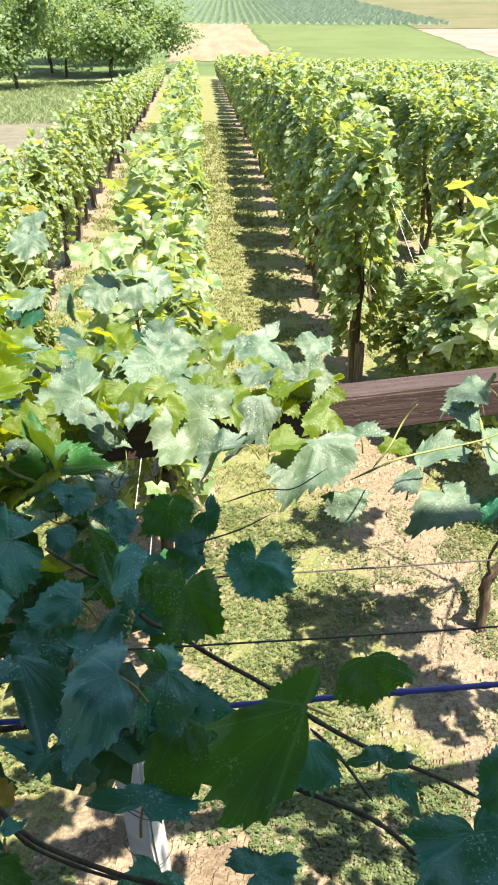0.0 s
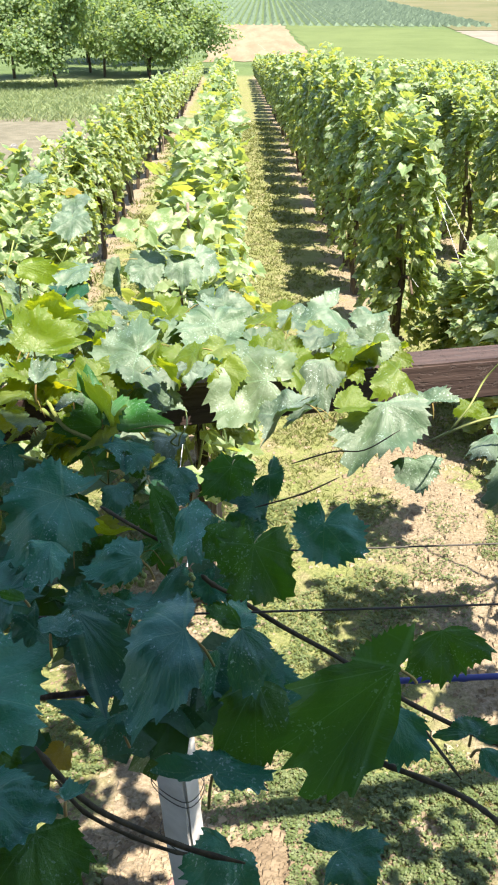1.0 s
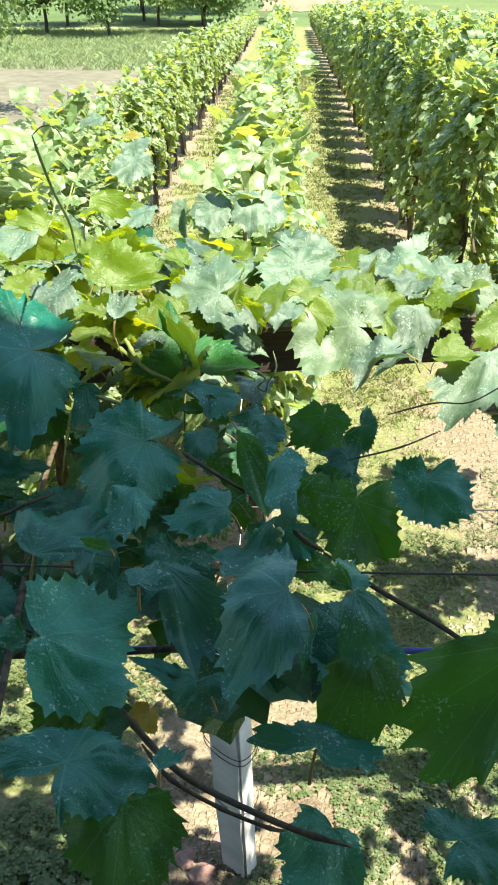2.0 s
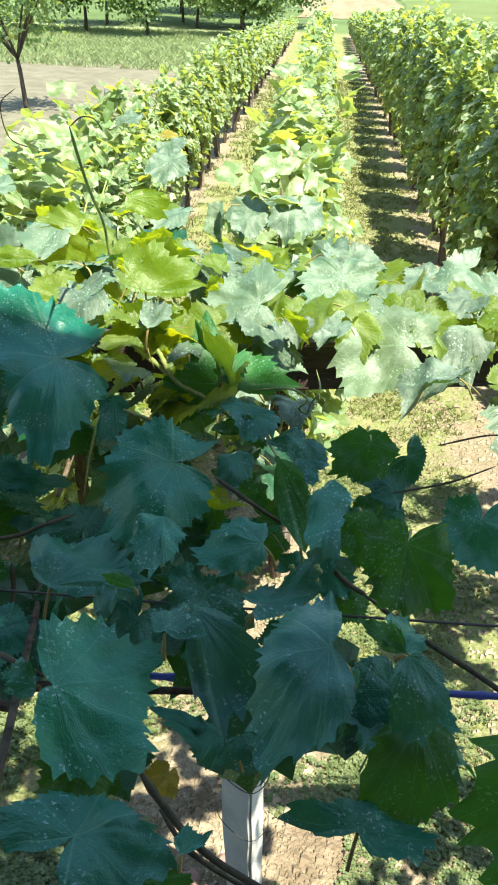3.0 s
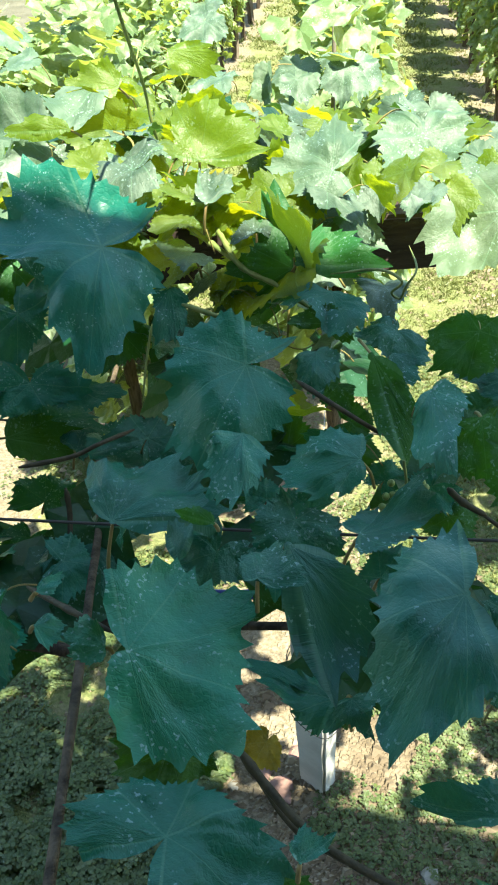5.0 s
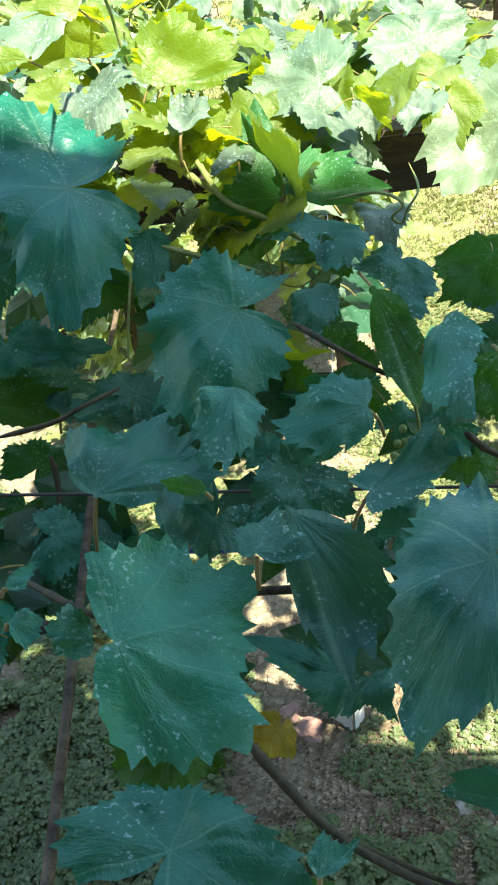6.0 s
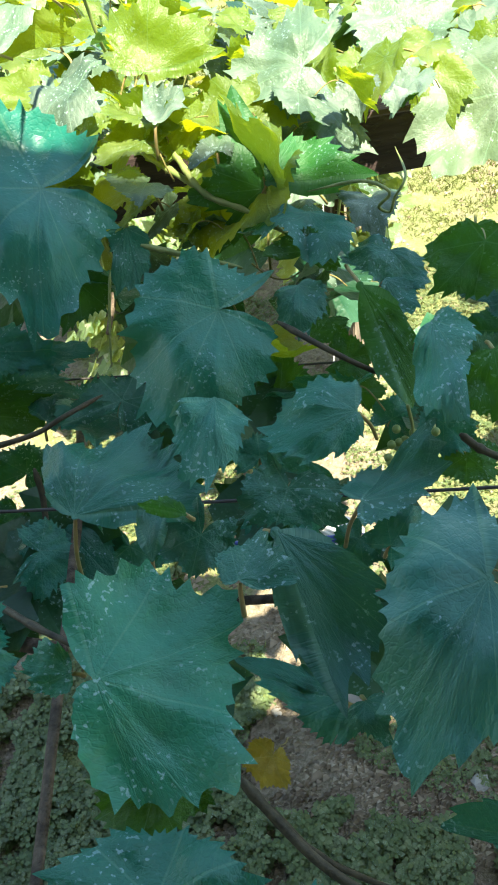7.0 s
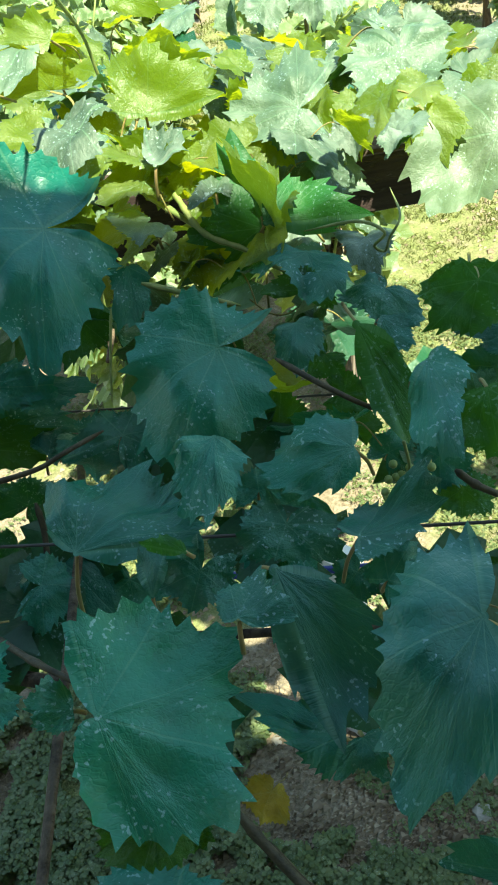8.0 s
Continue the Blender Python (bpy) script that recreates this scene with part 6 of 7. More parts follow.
leaf(-0.160, 1.564, 2.064, -0.083, 1.534, 2.030, -12, 1.04, "dflat")
leaf(-0.171, 1.810, 1.991, -0.196, 1.755, 1.921, 28, 1.04, "dflat")
leaf(-1.558, 3.299, 1.754, -1.464, 3.252, 1.720, -2, 1.2, "dflat")
leaf(-0.811, 2.168, 1.910, -0.889, 2.100, 1.873, 11, 0.7, "dflat")
leaf(-0.989, 3.998, 1.700, -0.962, 3.899, 1.660, 18, 1, "dflat")
leaf(-0.632, 2.508, 1.839, -0.693, 2.421, 1.809, 2, 0.9, "dflat")
leaf(-1.228, 4.295, 1.750, -1.298, 4.214, 1.723, -9, 0.9, "dflat")
leaf(-1.421, 3.692, 1.720, -1.321, 3.660, 1.687, 7, 1.1, "dflat")
leaf(-0.438, 2.500, 1.840, -0.400, 2.448, 1.798, -3, 1.1, "dflat")
leaf(-0.419, 1.128, 2.111, -0.465, 1.121, 2.092, -4, 0.9, "yflat")
leaf(-0.377, 1.097, 2.103, -0.426, 1.123, 2.105, -13, 0.9, "yflat")
leaf(-0.338, 1.121, 2.109, -0.380, 1.124, 2.093, -40, 0.9, "yflat")
leaf(-0.308, 1.103, 2.104, -0.348, 1.123, 2.104, 6, 0.8, "yfold")
leaf(-0.592, 1.114, 2.107, -0.632, 1.088, 2.080, 9, 0.9, "ywave")
leaf(-0.311, 1.451, 2.008, -0.324, 1.486, 2.005, 0, 1.02, "ywave")
leaf(-0.174, 1.571, 2.035, -0.220, 1.541, 2.052, 16, 1.00, "yfold")
leaf(-0.335, 1.230, 2.053, -0.340, 1.155, 2.043, -31, 0.98, "yflat")
leaf(-0.127, 1.500, 2.032, -0.129, 1.528, 2.034, -31, 0.94, "dflat")
leaf(-0.383, 1.500, 2.055, -0.338, 1.486, 2.026, -27, 0.93, "dflat")
leaf(-0.388, 1.562, 2.004, -0.393, 1.596, 1.975, -24, 0.86, "ywave")
leaf(-0.815, 1.488, 2.004, -0.842, 1.435, 1.982, 19, 0.88, "yflat")
leaf(-0.118, 1.620, 2.021, -0.118, 1.545, 2.020, 2, 1.04, "dwave")
leaf(-0.501, 1.511, 2.004, -0.448, 1.464, 2.006, 5, 0.96, "yfold")
leaf(-0.020, 1.601, 1.998, -0.037, 1.544, 2.015, 32, 0.86, "yfold")
leaf(-0.350, 1.432, 2.077, -0.293, 1.439, 2.047, 10, 1.00, "dflat")
leaf(-0.845, 1.345, 2.079, -0.914, 1.327, 2.079, -4, 0.87, "yflat")
leaf(-0.323, 1.454, 2.012, -0.394, 1.416, 2.003, -29, 1.00, "yfold")
leaf(-0.652, 1.404, 2.065, -0.676, 1.421, 2.062, 30, 0.93, "dflat")
leaf(-0.210, 1.398, 2.028, -0.228, 1.340, 2.033, -13, 0.98, "yfold")
leaf(-0.516, 1.193, 2.039, -0.464, 1.161, 2.036, 30, 0.95, "yfold")
leaf(-0.190, 1.130, 2.025, -0.226, 1.162, 2.033, 34, 0.87, "dwave")
leaf(-0.504, 1.182, 2.069, -0.476, 1.191, 2.071, -9, 0.87, "dflat")
leaf(-0.794, 1.299, 2.053, -0.833, 1.300, 2.030, 1, 0.97, "dflat")
leaf(-0.003, 1.136, 2.066, -0.062, 1.091, 2.042, 20, 0.91, "dwave")
leaf(0.070, 1.146, 2.058, 0.113, 1.147, 2.065, 11, 1.04, "yfold")
leaf(-0.575, 1.516, 2.067, -0.576, 1.453, 2.063, -12, 1.03, "yfold")
leaf(-0.821, 1.133, 2.087, -0.821, 1.173, 2.105, -5, 0.87, "yflat")
leaf(-0.650, 1.493, 2.072, -0.642, 1.520, 2.087, -11, 1.03, "dflat")
leaf(0.109, 1.443, 2.043, 0.064, 1.405, 2.034, -24, 0.86, "dflat")
leaf(-0.815, 1.205, 2.088, -0.757, 1.174, 2.090, -28, 0.91, "dwave")
leaf(0.061, 1.550, 2.003, 0.118, 1.517, 1.977, -2, 1.02, "dflat")
leaf(-0.748, 1.202, 2.059, -0.755, 1.224, 2.084, -9, 1.02, "yfold")
leaf(-0.600, 1.199, 2.039, -0.591, 1.221, 2.026, -34, 0.98, "yfold")
leaf(0.108, 1.362, 2.066, 0.092, 1.291, 2.083, 20, 0.99, "yflat")
leaf(-0.227, 1.226, 2.048, -0.188, 1.236, 2.020, 29, 0.89, "dflat")
leaf(-0.274, 1.572, 2.031, -0.294, 1.517, 2.040, -26, 0.97, "yflat")
leaf(-0.814, 1.223, 2.083, -0.767, 1.235, 2.082, 21, 0.92, "dwave")
leaf(0.038, 1.406, 2.066, 0.080, 1.434, 2.060, 27, 0.96, "ywave")
leaf(-0.051, 1.325, 2.052, -0.097, 1.330, 2.063, -32, 1.02, "yfold")
leaf(-0.626, 1.149, 2.063, -0.582, 1.153, 2.047, 18, 0.89, "dflat")
leaf(-0.432, 1.157, 2.022, -0.496, 1.162, 2.006, -13, 0.98, "yflat")
leaf(-0.311, 1.200, 2.035, -0.368, 1.217, 2.003, 31, 0.93, "yfold")
leaf(-0.244, 1.271, 2.023, -0.178, 1.258, 2.003, 25, 1.03, "dwave")
leaf(-0.186, 1.554, 2.025, -0.163, 1.581, 2.045, -28, 0.94, "yflat")
leaf(0.022, 1.199, 2.029, -0.020, 1.211, 1.997, 3, 1.02, "dwave")
leaf(-0.068, 1.371, 2.068, -0.023, 1.392, 2.047, 24, 0.88, "dwave")
leaf(0.112, 1.181, 2.031, 0.168, 1.165, 2.037, -7, 0.98, "ywave")
leaf(-0.695, 1.257, 2.024, -0.700, 1.181, 2.020, -9, 1.04, "yflat")
leaf(-0.153, 1.581, 2.029, -0.147, 1.598, 2.026, -27, 0.90, "dwave")
leaf(-0.037, 1.270, 2.021, -0.061, 1.291, 2.021, 5, 0.90, "ywave")
leaf(-0.195, 1.375, 2.039, -0.241, 1.349, 2.040, -22, 0.88, "ywave")
leaf(-0.366, 1.457, 2.047, -0.297, 1.423, 2.025, 27, 0.91, "dflat")
leaf(-0.439, 1.312, 2.046, -0.410, 1.339, 2.065, 3, 1.01, "dwave")
leaf(-0.239, 1.588, 2.018, -0.223, 1.514, 2.004, -12, 0.98, "dflat")
leaf(-0.807, 1.501, 2.002, -0.775, 1.532, 1.970, -23, 0.93, "dflat")
leaf(-0.068, 1.459, 2.066, -0.117, 1.475, 2.038, -1, 1.03, "ywave")
leaf(-0.403, 1.561, 2.059, -0.457, 1.530, 2.063, 0, 0.96, "dflat")
leaf(-0.193, 1.558, 2.033, -0.241, 1.526, 2.022, 28, 0.98, "dflat")
leaf(-0.292, 1.282, 2.040, -0.349, 1.276, 2.039, 16, 0.87, "dwave")
leaf(-0.243, 1.381, 2.033, -0.241, 1.408, 2.039, -28, 0.88, "dwave")
leaf(-0.529, 1.430, 2.073, -0.513, 1.365, 2.068, -34, 1.05, "dflat")
leaf(-0.524, 1.410, 2.078, -0.575, 1.348, 2.091, 18, 0.95, "dflat")
leaf(-0.622, 1.439, 2.068, -0.557, 1.438, 2.060, 13, 1.01, "ywave")
# leaves mostly out of view on the right, added to dapple the soil
leaf(0.403, 1.265, 2.086, 0.395, 1.207, 2.113, 31, 0.88, "dwave")
leaf(0.730, 1.163, 2.071, 0.779, 1.118, 2.081, -30, 1.03, "dwave")
leaf(0.436, 1.139, 2.056, 0.448, 1.155, 2.065, 18, 0.94, "dfold")
leaf(0.400, 1.260, 2.042, 0.352, 1.257, 2.065, -22, 1.02, "dflat")
leaf(0.420, 1.116, 2.048, 0.384, 1.054, 2.071, -17, 1.03, "dfold")
leaf(0.627, 1.103, 2.067, 0.609, 1.135, 2.036, -14, 1.05, "dflat")
leaf(0.733, 1.145, 2.077, 0.673, 1.159, 2.070, 23, 0.93, "dfold")
leaf(0.643, 1.078, 2.067, 0.625, 1.011, 2.032, 25, 0.94, "dwave")
leaf(0.411, 1.295, 2.079, 0.348, 1.284, 2.047, -1, 0.88, "dflat")
leaf(0.628, 1.122, 2.057, 0.622, 1.149, 2.076, 21, 0.98, "dfold")
# leaves hanging over the beam
leaf(-0.600, 1.214, 2.081, -0.601, 1.179, 2.059, 7, 0.97, "dflat")
leaf(-0.625, 1.152, 2.038, -0.676, 1.128, 2.022, -14, 0.99, "ywave")
leaf(-0.546, 1.187, 2.079, -0.522, 1.166, 2.055, 19, 0.98, "ywave")
leaf(-0.516, 1.191, 2.027, -0.475, 1.145, 2.010, 9, 1.00, "dwave")
leaf(-0.468, 1.261, 2.058, -0.472, 1.218, 2.041, 17, 0.90, "dflat")
leaf(-0.471, 1.214, 2.062, -0.499, 1.191, 2.037, -16, 1.00, "dflat")
leaf(-0.399, 1.275, 2.060, -0.420, 1.231, 2.044, -8, 0.97, "dflat")
leaf(-0.383, 1.205, 2.072, -0.437, 1.160, 2.056, -15, 1.01, "ywave")
leaf(-0.330, 1.235, 2.045, -0.339, 1.198, 2.015, -11, 0.92, "dwave")
leaf(-0.274, 1.277, 2.073, -0.290, 1.236, 2.065, -10, 1.03, "ywave")
leaf(-0.281, 1.242, 2.077, -0.286, 1.195, 2.053, -23, 0.90, "yflat")
leaf(-0.238, 1.312, 2.076, -0.259, 1.279, 2.032, 2, 0.99, "yflat")
leaf(-0.251, 1.235, 2.078, -0.203, 1.199, 2.060, -15, 0.98, "dflat")
leaf(-0.164, 1.295, 2.080, -0.192, 1.259, 2.044, 19, 1.04, "yflat")
leaf(-0.192, 1.259, 2.068, -0.192, 1.223, 2.056, 14, 1.00, "dwave")
leaf(-0.122, 1.322, 2.079, -0.161, 1.284, 2.075, -7, 0.91, "ywave")
leaf(-0.115, 1.277, 2.063, -0.098, 1.241, 2.033, 21, 0.95, "yflat")
leaf(-0.076, 1.348, 2.072, -0.075, 1.310, 2.061, -8, 1.04, "dflat")
leaf(-0.078, 1.299, 2.045, -0.094, 1.264, 2.022, -17, 1.04, "ywave")
leaf(-0.017, 1.351, 2.073, -0.028, 1.308, 2.037, -22, 1.02, "yflat")
leaf(-0.008, 1.299, 2.063, 0.022, 1.263, 2.020, 2, 1.00, "ywave")
leaf(0.045, 1.363, 2.085, 0.018, 1.322, 2.078, -1, 1.02, "dwave")
leaf(0.057, 1.319, 2.052, 0.032, 1.278, 2.025, -5, 1.03, "ywave")
# leaves deeper in the canopy
leaf(-0.809, 0.950, 1.964, -0.771, 0.925, 1.925, 29, 1.01, "cup")
leaf(-0.628, 0.714, 1.889, -0.578, 0.744, 1.870, 59, 1.05, "curl")
leaf(-0.196, 0.914, 1.966, -0.234, 0.914, 1.935, 56, 1.09, "cup")
leaf(-0.395, 0.845, 1.937, -0.407, 0.810, 1.905, 46, 1.05, "wave")
leaf(-0.793, 0.729, 1.952, -0.832, 0.707, 1.965, -51, 1.05, "curl")
leaf(-0.455, 0.972, 1.897, -0.394, 0.950, 1.876, -10, 1.05, "cup")
leaf(-0.762, 0.789, 1.922, -0.780, 0.736, 1.919, 6, 0.99, "droop")
leaf(-0.583, 1.003, 1.969, -0.635, 1.020, 1.941, -9, 0.98, "flat")
leaf(-0.292, 0.997, 1.930, -0.231, 1.003, 1.942, -31, 1.05, "yfold")
leaf(-0.946, 0.674, 1.874, -0.912, 0.615, 1.881, -60, 1.03, "curl")
leaf(-0.085, 0.700, 1.973, -0.092, 0.665, 1.944, -40, 0.96, "fold")
leaf(-0.637, 0.876, 1.919, -0.590, 0.857, 1.914, -12, 0.96, "cup")
leaf(-0.607, 0.956, 1.960, -0.597, 1.006, 1.973, 16, 1.09, "wave")
leaf(-0.941, 0.796, 1.898, -0.997, 0.791, 1.909, -35, 1.04, "curl")
leaf(-0.605, 0.885, 1.876, -0.658, 0.868, 1.868, 28, 1.09, "droop")
leaf(-0.370, 1.056, 1.928, -0.343, 1.011, 1.910, 20, 0.97, "flat")
leaf(-0.491, 0.706, 1.887, -0.511, 0.648, 1.903, -44, 0.94, "flat")
leaf(-0.862, 0.687, 1.918, -0.881, 0.644, 1.887, 8, 0.96, "fold")
leaf(-0.919, 0.965, 1.955, -0.861, 0.945, 1.960, 55, 1.09, "curl")
leaf(-0.240, 0.994, 1.898, -0.265, 1.039, 1.863, 6, 1.01, "droop")
leaf(-0.630, 0.879, 1.881, -0.582, 0.926, 1.887, 42, 1.06, "flat")
leaf(-0.540, 0.702, 1.945, -0.556, 0.656, 1.960, -59, 0.97, "flat")
leaf(-0.803, 0.674, 1.888, -0.809, 0.718, 1.875, -15, 1.01, "wave")
leaf(-0.857, 1.099, 1.938, -0.896, 1.130, 1.905, 64, 1.09, "dflat")
leaf(-0.054, 0.713, 1.966, -0.067, 0.656, 1.935, -1, 0.99, "cup")
leaf(-0.738, 0.933, 1.926, -0.804, 0.903, 1.922, -4, 1.01, "yfold")
leaf(-0.469, 0.700, 1.944, -0.454, 0.651, 1.924, 53, 1.1, "flat")
leaf(-0.816, 0.691, 1.866, -0.801, 0.653, 1.843, -60, 1.08, "wave")
leaf(-0.833, 0.802, 1.927, -0.776, 0.802, 1.946, 48, 0.96, "flat")
leaf(-0.708, 0.830, 1.938, -0.755, 0.794, 1.910, 3, 1.03, "fold")
leaf(-0.283, 0.926, 1.866, -0.331, 0.958, 1.876, 46, 0.97, "droop")
leaf(-0.737, 0.912, 1.969, -0.688, 0.904, 1.972, -57, 0.95, "wave")
leaf(-0.493, 0.678, 1.921, -0.534, 0.675, 1.885, -19, 1.09, "droop")
leaf(-0.701, 0.853, 1.885, -0.642, 0.856, 1.895, 37, 1.09, "flat")
leaf(-0.659, 0.664, 1.917, -0.701, 0.632, 1.933, -7, 1, "flat")
leaf(-0.872, 0.733, 1.875, -0.899, 0.686, 1.886, -30, 0.99, "fold")
leaf(-0.587, 1.022, 1.935, -0.637, 1.043, 1.891, 54, 1.08, "ywave")
leaf(-0.785, 0.780, 1.945, -0.747, 0.738, 1.928, 18, 1.07, "fold")
leaf(-0.309, 1.079, 2.018, -0.363, 1.094, 1.999, 38, 0.99, "dwave")
leaf(-0.778, 0.833, 1.924, -0.738, 0.810, 1.896, 27, 0.95, "droop")
leaf(-0.059, 0.996, 1.957, -0.092, 0.971, 1.933, -4, 1.03, "wave")
leaf(-0.791, 0.742, 1.856, -0.760, 0.679, 1.859, -28, 1.08, "cup")
leaf(-0.349, 1.075, 1.966, -0.414, 1.053, 1.960, 11, 0.92, "dfold")
leaf(-0.884, 0.752, 1.939, -0.815, 0.727, 1.936, -67, 1.08, "droop")
leaf(-0.508, 0.696, 1.910, -0.515, 0.645, 1.876, -5, 0.98, "wave")
leaf(-0.032, 0.725, 1.893, 0.036, 0.698, 1.893, -48, 1.01, "wave")
leaf(-0.869, 0.977, 1.988, -0.827, 0.934, 1.955, 42, 1.09, "flat")
leaf(-0.676, 0.869, 1.879, -0.700, 0.824, 1.842, 14, 1, "wave")
leaf(-0.732, 0.847, 1.908, -0.700, 0.790, 1.916, 26, 1.03, "flat")
leaf(-0.786, 0.775, 1.872, -0.836, 0.737, 1.868, -10, 1.08, "cup")
leaf(-0.415, 1.058, 1.986, -0.396, 1.008, 2.001, -37, 1.06, "wave")
leaf(-0.873, 0.893, 1.930, -0.904, 0.873, 1.898, -12, 1.02, "wave")
leaf(-0.589, 0.683, 1.956, -0.633, 0.628, 1.948, 12, 0.93, "fold")
leaf(-0.720, 1.004, 1.922, -0.739, 0.944, 1.887, -33, 1.02, "flat")
leaf(-0.788, 0.866, 1.920, -0.833, 0.858, 1.905, -32, 0.99, "flat")
leaf(-0.458, 0.844, 1.855, -0.410, 0.831, 1.829, -2, 0.97, "droop")
leaf(-0.781, 0.661, 1.886, -0.732, 0.696, 1.896, 87, 0.99, "curl")
leaf(-0.833, 0.988, 1.925, -0.800, 0.936, 1.919, 55, 1.03, "flat")
leaf(-0.098, 0.981, 1.934, -0.122, 0.935, 1.946, -21, 1.03, "fold")
leaf(-0.037, 0.692, 1.949, -0.075, 0.670, 1.922, -44, 1.05, "curl")
leaf(-0.490, 0.667, 1.887, -0.479, 0.621, 1.873, 39, 0.99, "wave")
leaf(-0.696, 0.750, 1.942, -0.677, 0.681, 1.917, 29, 1.06, "fold")
leaf(-0.239, 1.114, 1.936, -0.269, 1.070, 1.917, 30, 1.03, "dwave")
leaf(-0.253, 0.866, 1.872, -0.261, 0.811, 1.859, 14, 0.97, "wave")
leaf(-0.900, 1.042, 1.965, -0.892, 0.991, 1.970, -10, 0.97, "fold")
leaf(-0.559, 0.829, 1.851, -0.603, 0.857, 1.813, 28, 0.93, "wave")
leaf(-0.399, 1.077, 1.941, -0.436, 1.084, 1.909, 30, 0.95, "dwave")
leaf(-0.835, 0.730, 1.953, -0.902, 0.722, 1.954, -10, 1.07, "flat")
leaf(-0.589, 0.733, 1.946, -0.550, 0.720, 1.910, -13, 0.92, "flat")
leaf(-0.497, 0.709, 1.873, -0.540, 0.749, 1.876, 4, 0.99, "curl")
leaf(-0.847, 0.707, 1.938, -0.856, 0.755, 1.929, 0, 0.96, "fold")
leaf(-0.251, 1.110, 1.948, -0.217, 1.163, 1.958, 108, 1.04, "dfold")
leaf(-0.590, 0.930, 1.965, -0.606, 0.866, 1.985, 19, 1.01, "fold")
leaf(-0.476, 0.866, 1.856, -0.423, 0.823, 1.871, 5, 0.99, "droop")
leaf(-0.048, 0.755, 1.897, -0.025, 0.700, 1.867, -2, 1.08, "cup")
leaf(-0.757, 1.052, 1.952, -0.730, 1.013, 1.930, -1, 0.93, "fold")
leaf(-0.868, 1.283, 2.024, -0.883, 1.228, 2.046, -15, 1.06, "ywave")
leaf(-0.305, 1.390, 2.013, -0.362, 1.407, 2.010, -64, 0.99, "dflat")
leaf(-0.928, 1.124, 2.025, -0.945, 1.056, 2.006, 37, 1.04, "yfold")
leaf(-0.635, 1.276, 2.031, -0.674, 1.231, 2.007, 70, 1, "yfold")
leaf(-0.951, 1.210, 2.063, -0.905, 1.208, 2.024, 8, 0.94, "dfold")
leaf(-0.903, 1.255, 2.066, -0.884, 1.199, 2.100, -52, 1, "yfold")
leaf(-0.806, 1.297, 2.068, -0.773, 1.293, 2.109, -42, 0.94, "yfold")
leaf(-0.639, 1.370, 2.022, -0.582, 1.389, 2.036, -56, 0.98, "dwave")
leaf(-0.748, 1.273, 2.057, -0.731, 1.224, 2.104, 25, 1, "dflat")
leaf(-0.896, 1.333, 2.033, -0.887, 1.394, 1.994, -3, 1.06, "yfold")
leaf(-0.874, 1.210, 2.043, -0.882, 1.141, 2.048, -7, 1, "yflat")
leaf(-0.840, 1.122, 2.010, -0.885, 1.114, 2.013, 38, 0.96, "yflat")
leaf(-0.962, 1.384, 2.054, -0.922, 1.357, 2.077, 19, 1.03, "ywave")
leaf(-0.670, 1.178, 2.066, -0.655, 1.134, 2.109, -40, 0.94, "ywave")
leaf(-0.875, 1.227, 2.027, -0.882, 1.191, 2.058, 16, 0.93, "ywave")
leaf(-0.280, 1.311, 2.071, -0.322, 1.320, 2.051, -16, 1.04, "ywave")
leaf(-0.307, 1.352, 2.057, -0.286, 1.323, 2.102, -34, 0.93, "yflat")
leaf(-0.982, 1.507, 2.019, -0.919, 1.486, 1.983, 27, 1.08, "ywave")
leaf(-0.317, 2.177, 1.779, -0.368, 2.223, 1.781, -24, 0.92, "dfold")
leaf(-0.316, 2.077, 1.853, -0.282, 2.094, 1.897, 48, 1.06, "yfold")
leaf(-0.288, 1.538, 2.023, -0.242, 1.520, 2.070, 2, 1.03, "ywave")
leaf(-0.643, 1.985, 1.852, -0.590, 1.994, 1.890, -17, 1.02, "yflat")
leaf(-0.711, 1.820, 1.871, -0.645, 1.804, 1.831, 23, 0.99, "ywave")
leaf(-1.007, 1.940, 1.864, -1.012, 1.896, 1.914, 32, 1.03, "dfold")
leaf(-0.931, 1.708, 1.934, -0.975, 1.655, 1.933, -41, 0.99, "yflat")
leaf(-0.348, 1.914, 1.947, -0.285, 1.897, 1.942, -23, 1.1, "ywave")
leaf(-0.045, 2.187, 1.817, -0.009, 2.127, 1.808, 42, 1.1, "ywave")
leaf(-0.846, 1.426, 2.008, -0.821, 1.375, 2.060, -14, 1, "yfold")
leaf(-0.700, 1.774, 1.964, -0.732, 1.736, 2.021, -2, 1, "yfold")
leaf(-0.990, 1.644, 1.961, -0.986, 1.680, 2.000, 37, 1.08, "dwave")
leaf(-0.716, 2.153, 1.881, -0.741, 2.111, 1.936, -45, 0.96, "dflat")
leaf(-0.928, 1.488, 2.039, -0.966, 1.438, 1.996, -42, 1.09, "ywave")
leaf(-0.941, 1.903, 1.845, -0.940, 1.848, 1.812, 47, 0.94, "yfold")
leaf(-0.208, 2.100, 1.883, -0.154, 2.085, 1.906, -25, 0.94, "yfold")
leaf(-0.827, 1.604, 1.990, -0.800, 1.548, 2.005, 41, 1.09, "ywave")
leaf(-0.378, 1.637, 1.935, -0.329, 1.618, 1.944, 24, 0.95, "yfold")
leaf(-0.540, 1.967, 1.927, -0.539, 1.911, 1.915, 8, 1.08, "yflat")
leaf(-0.321, 1.616, 2.029, -0.372, 1.613, 2.065, 4, 1.04, "dflat")
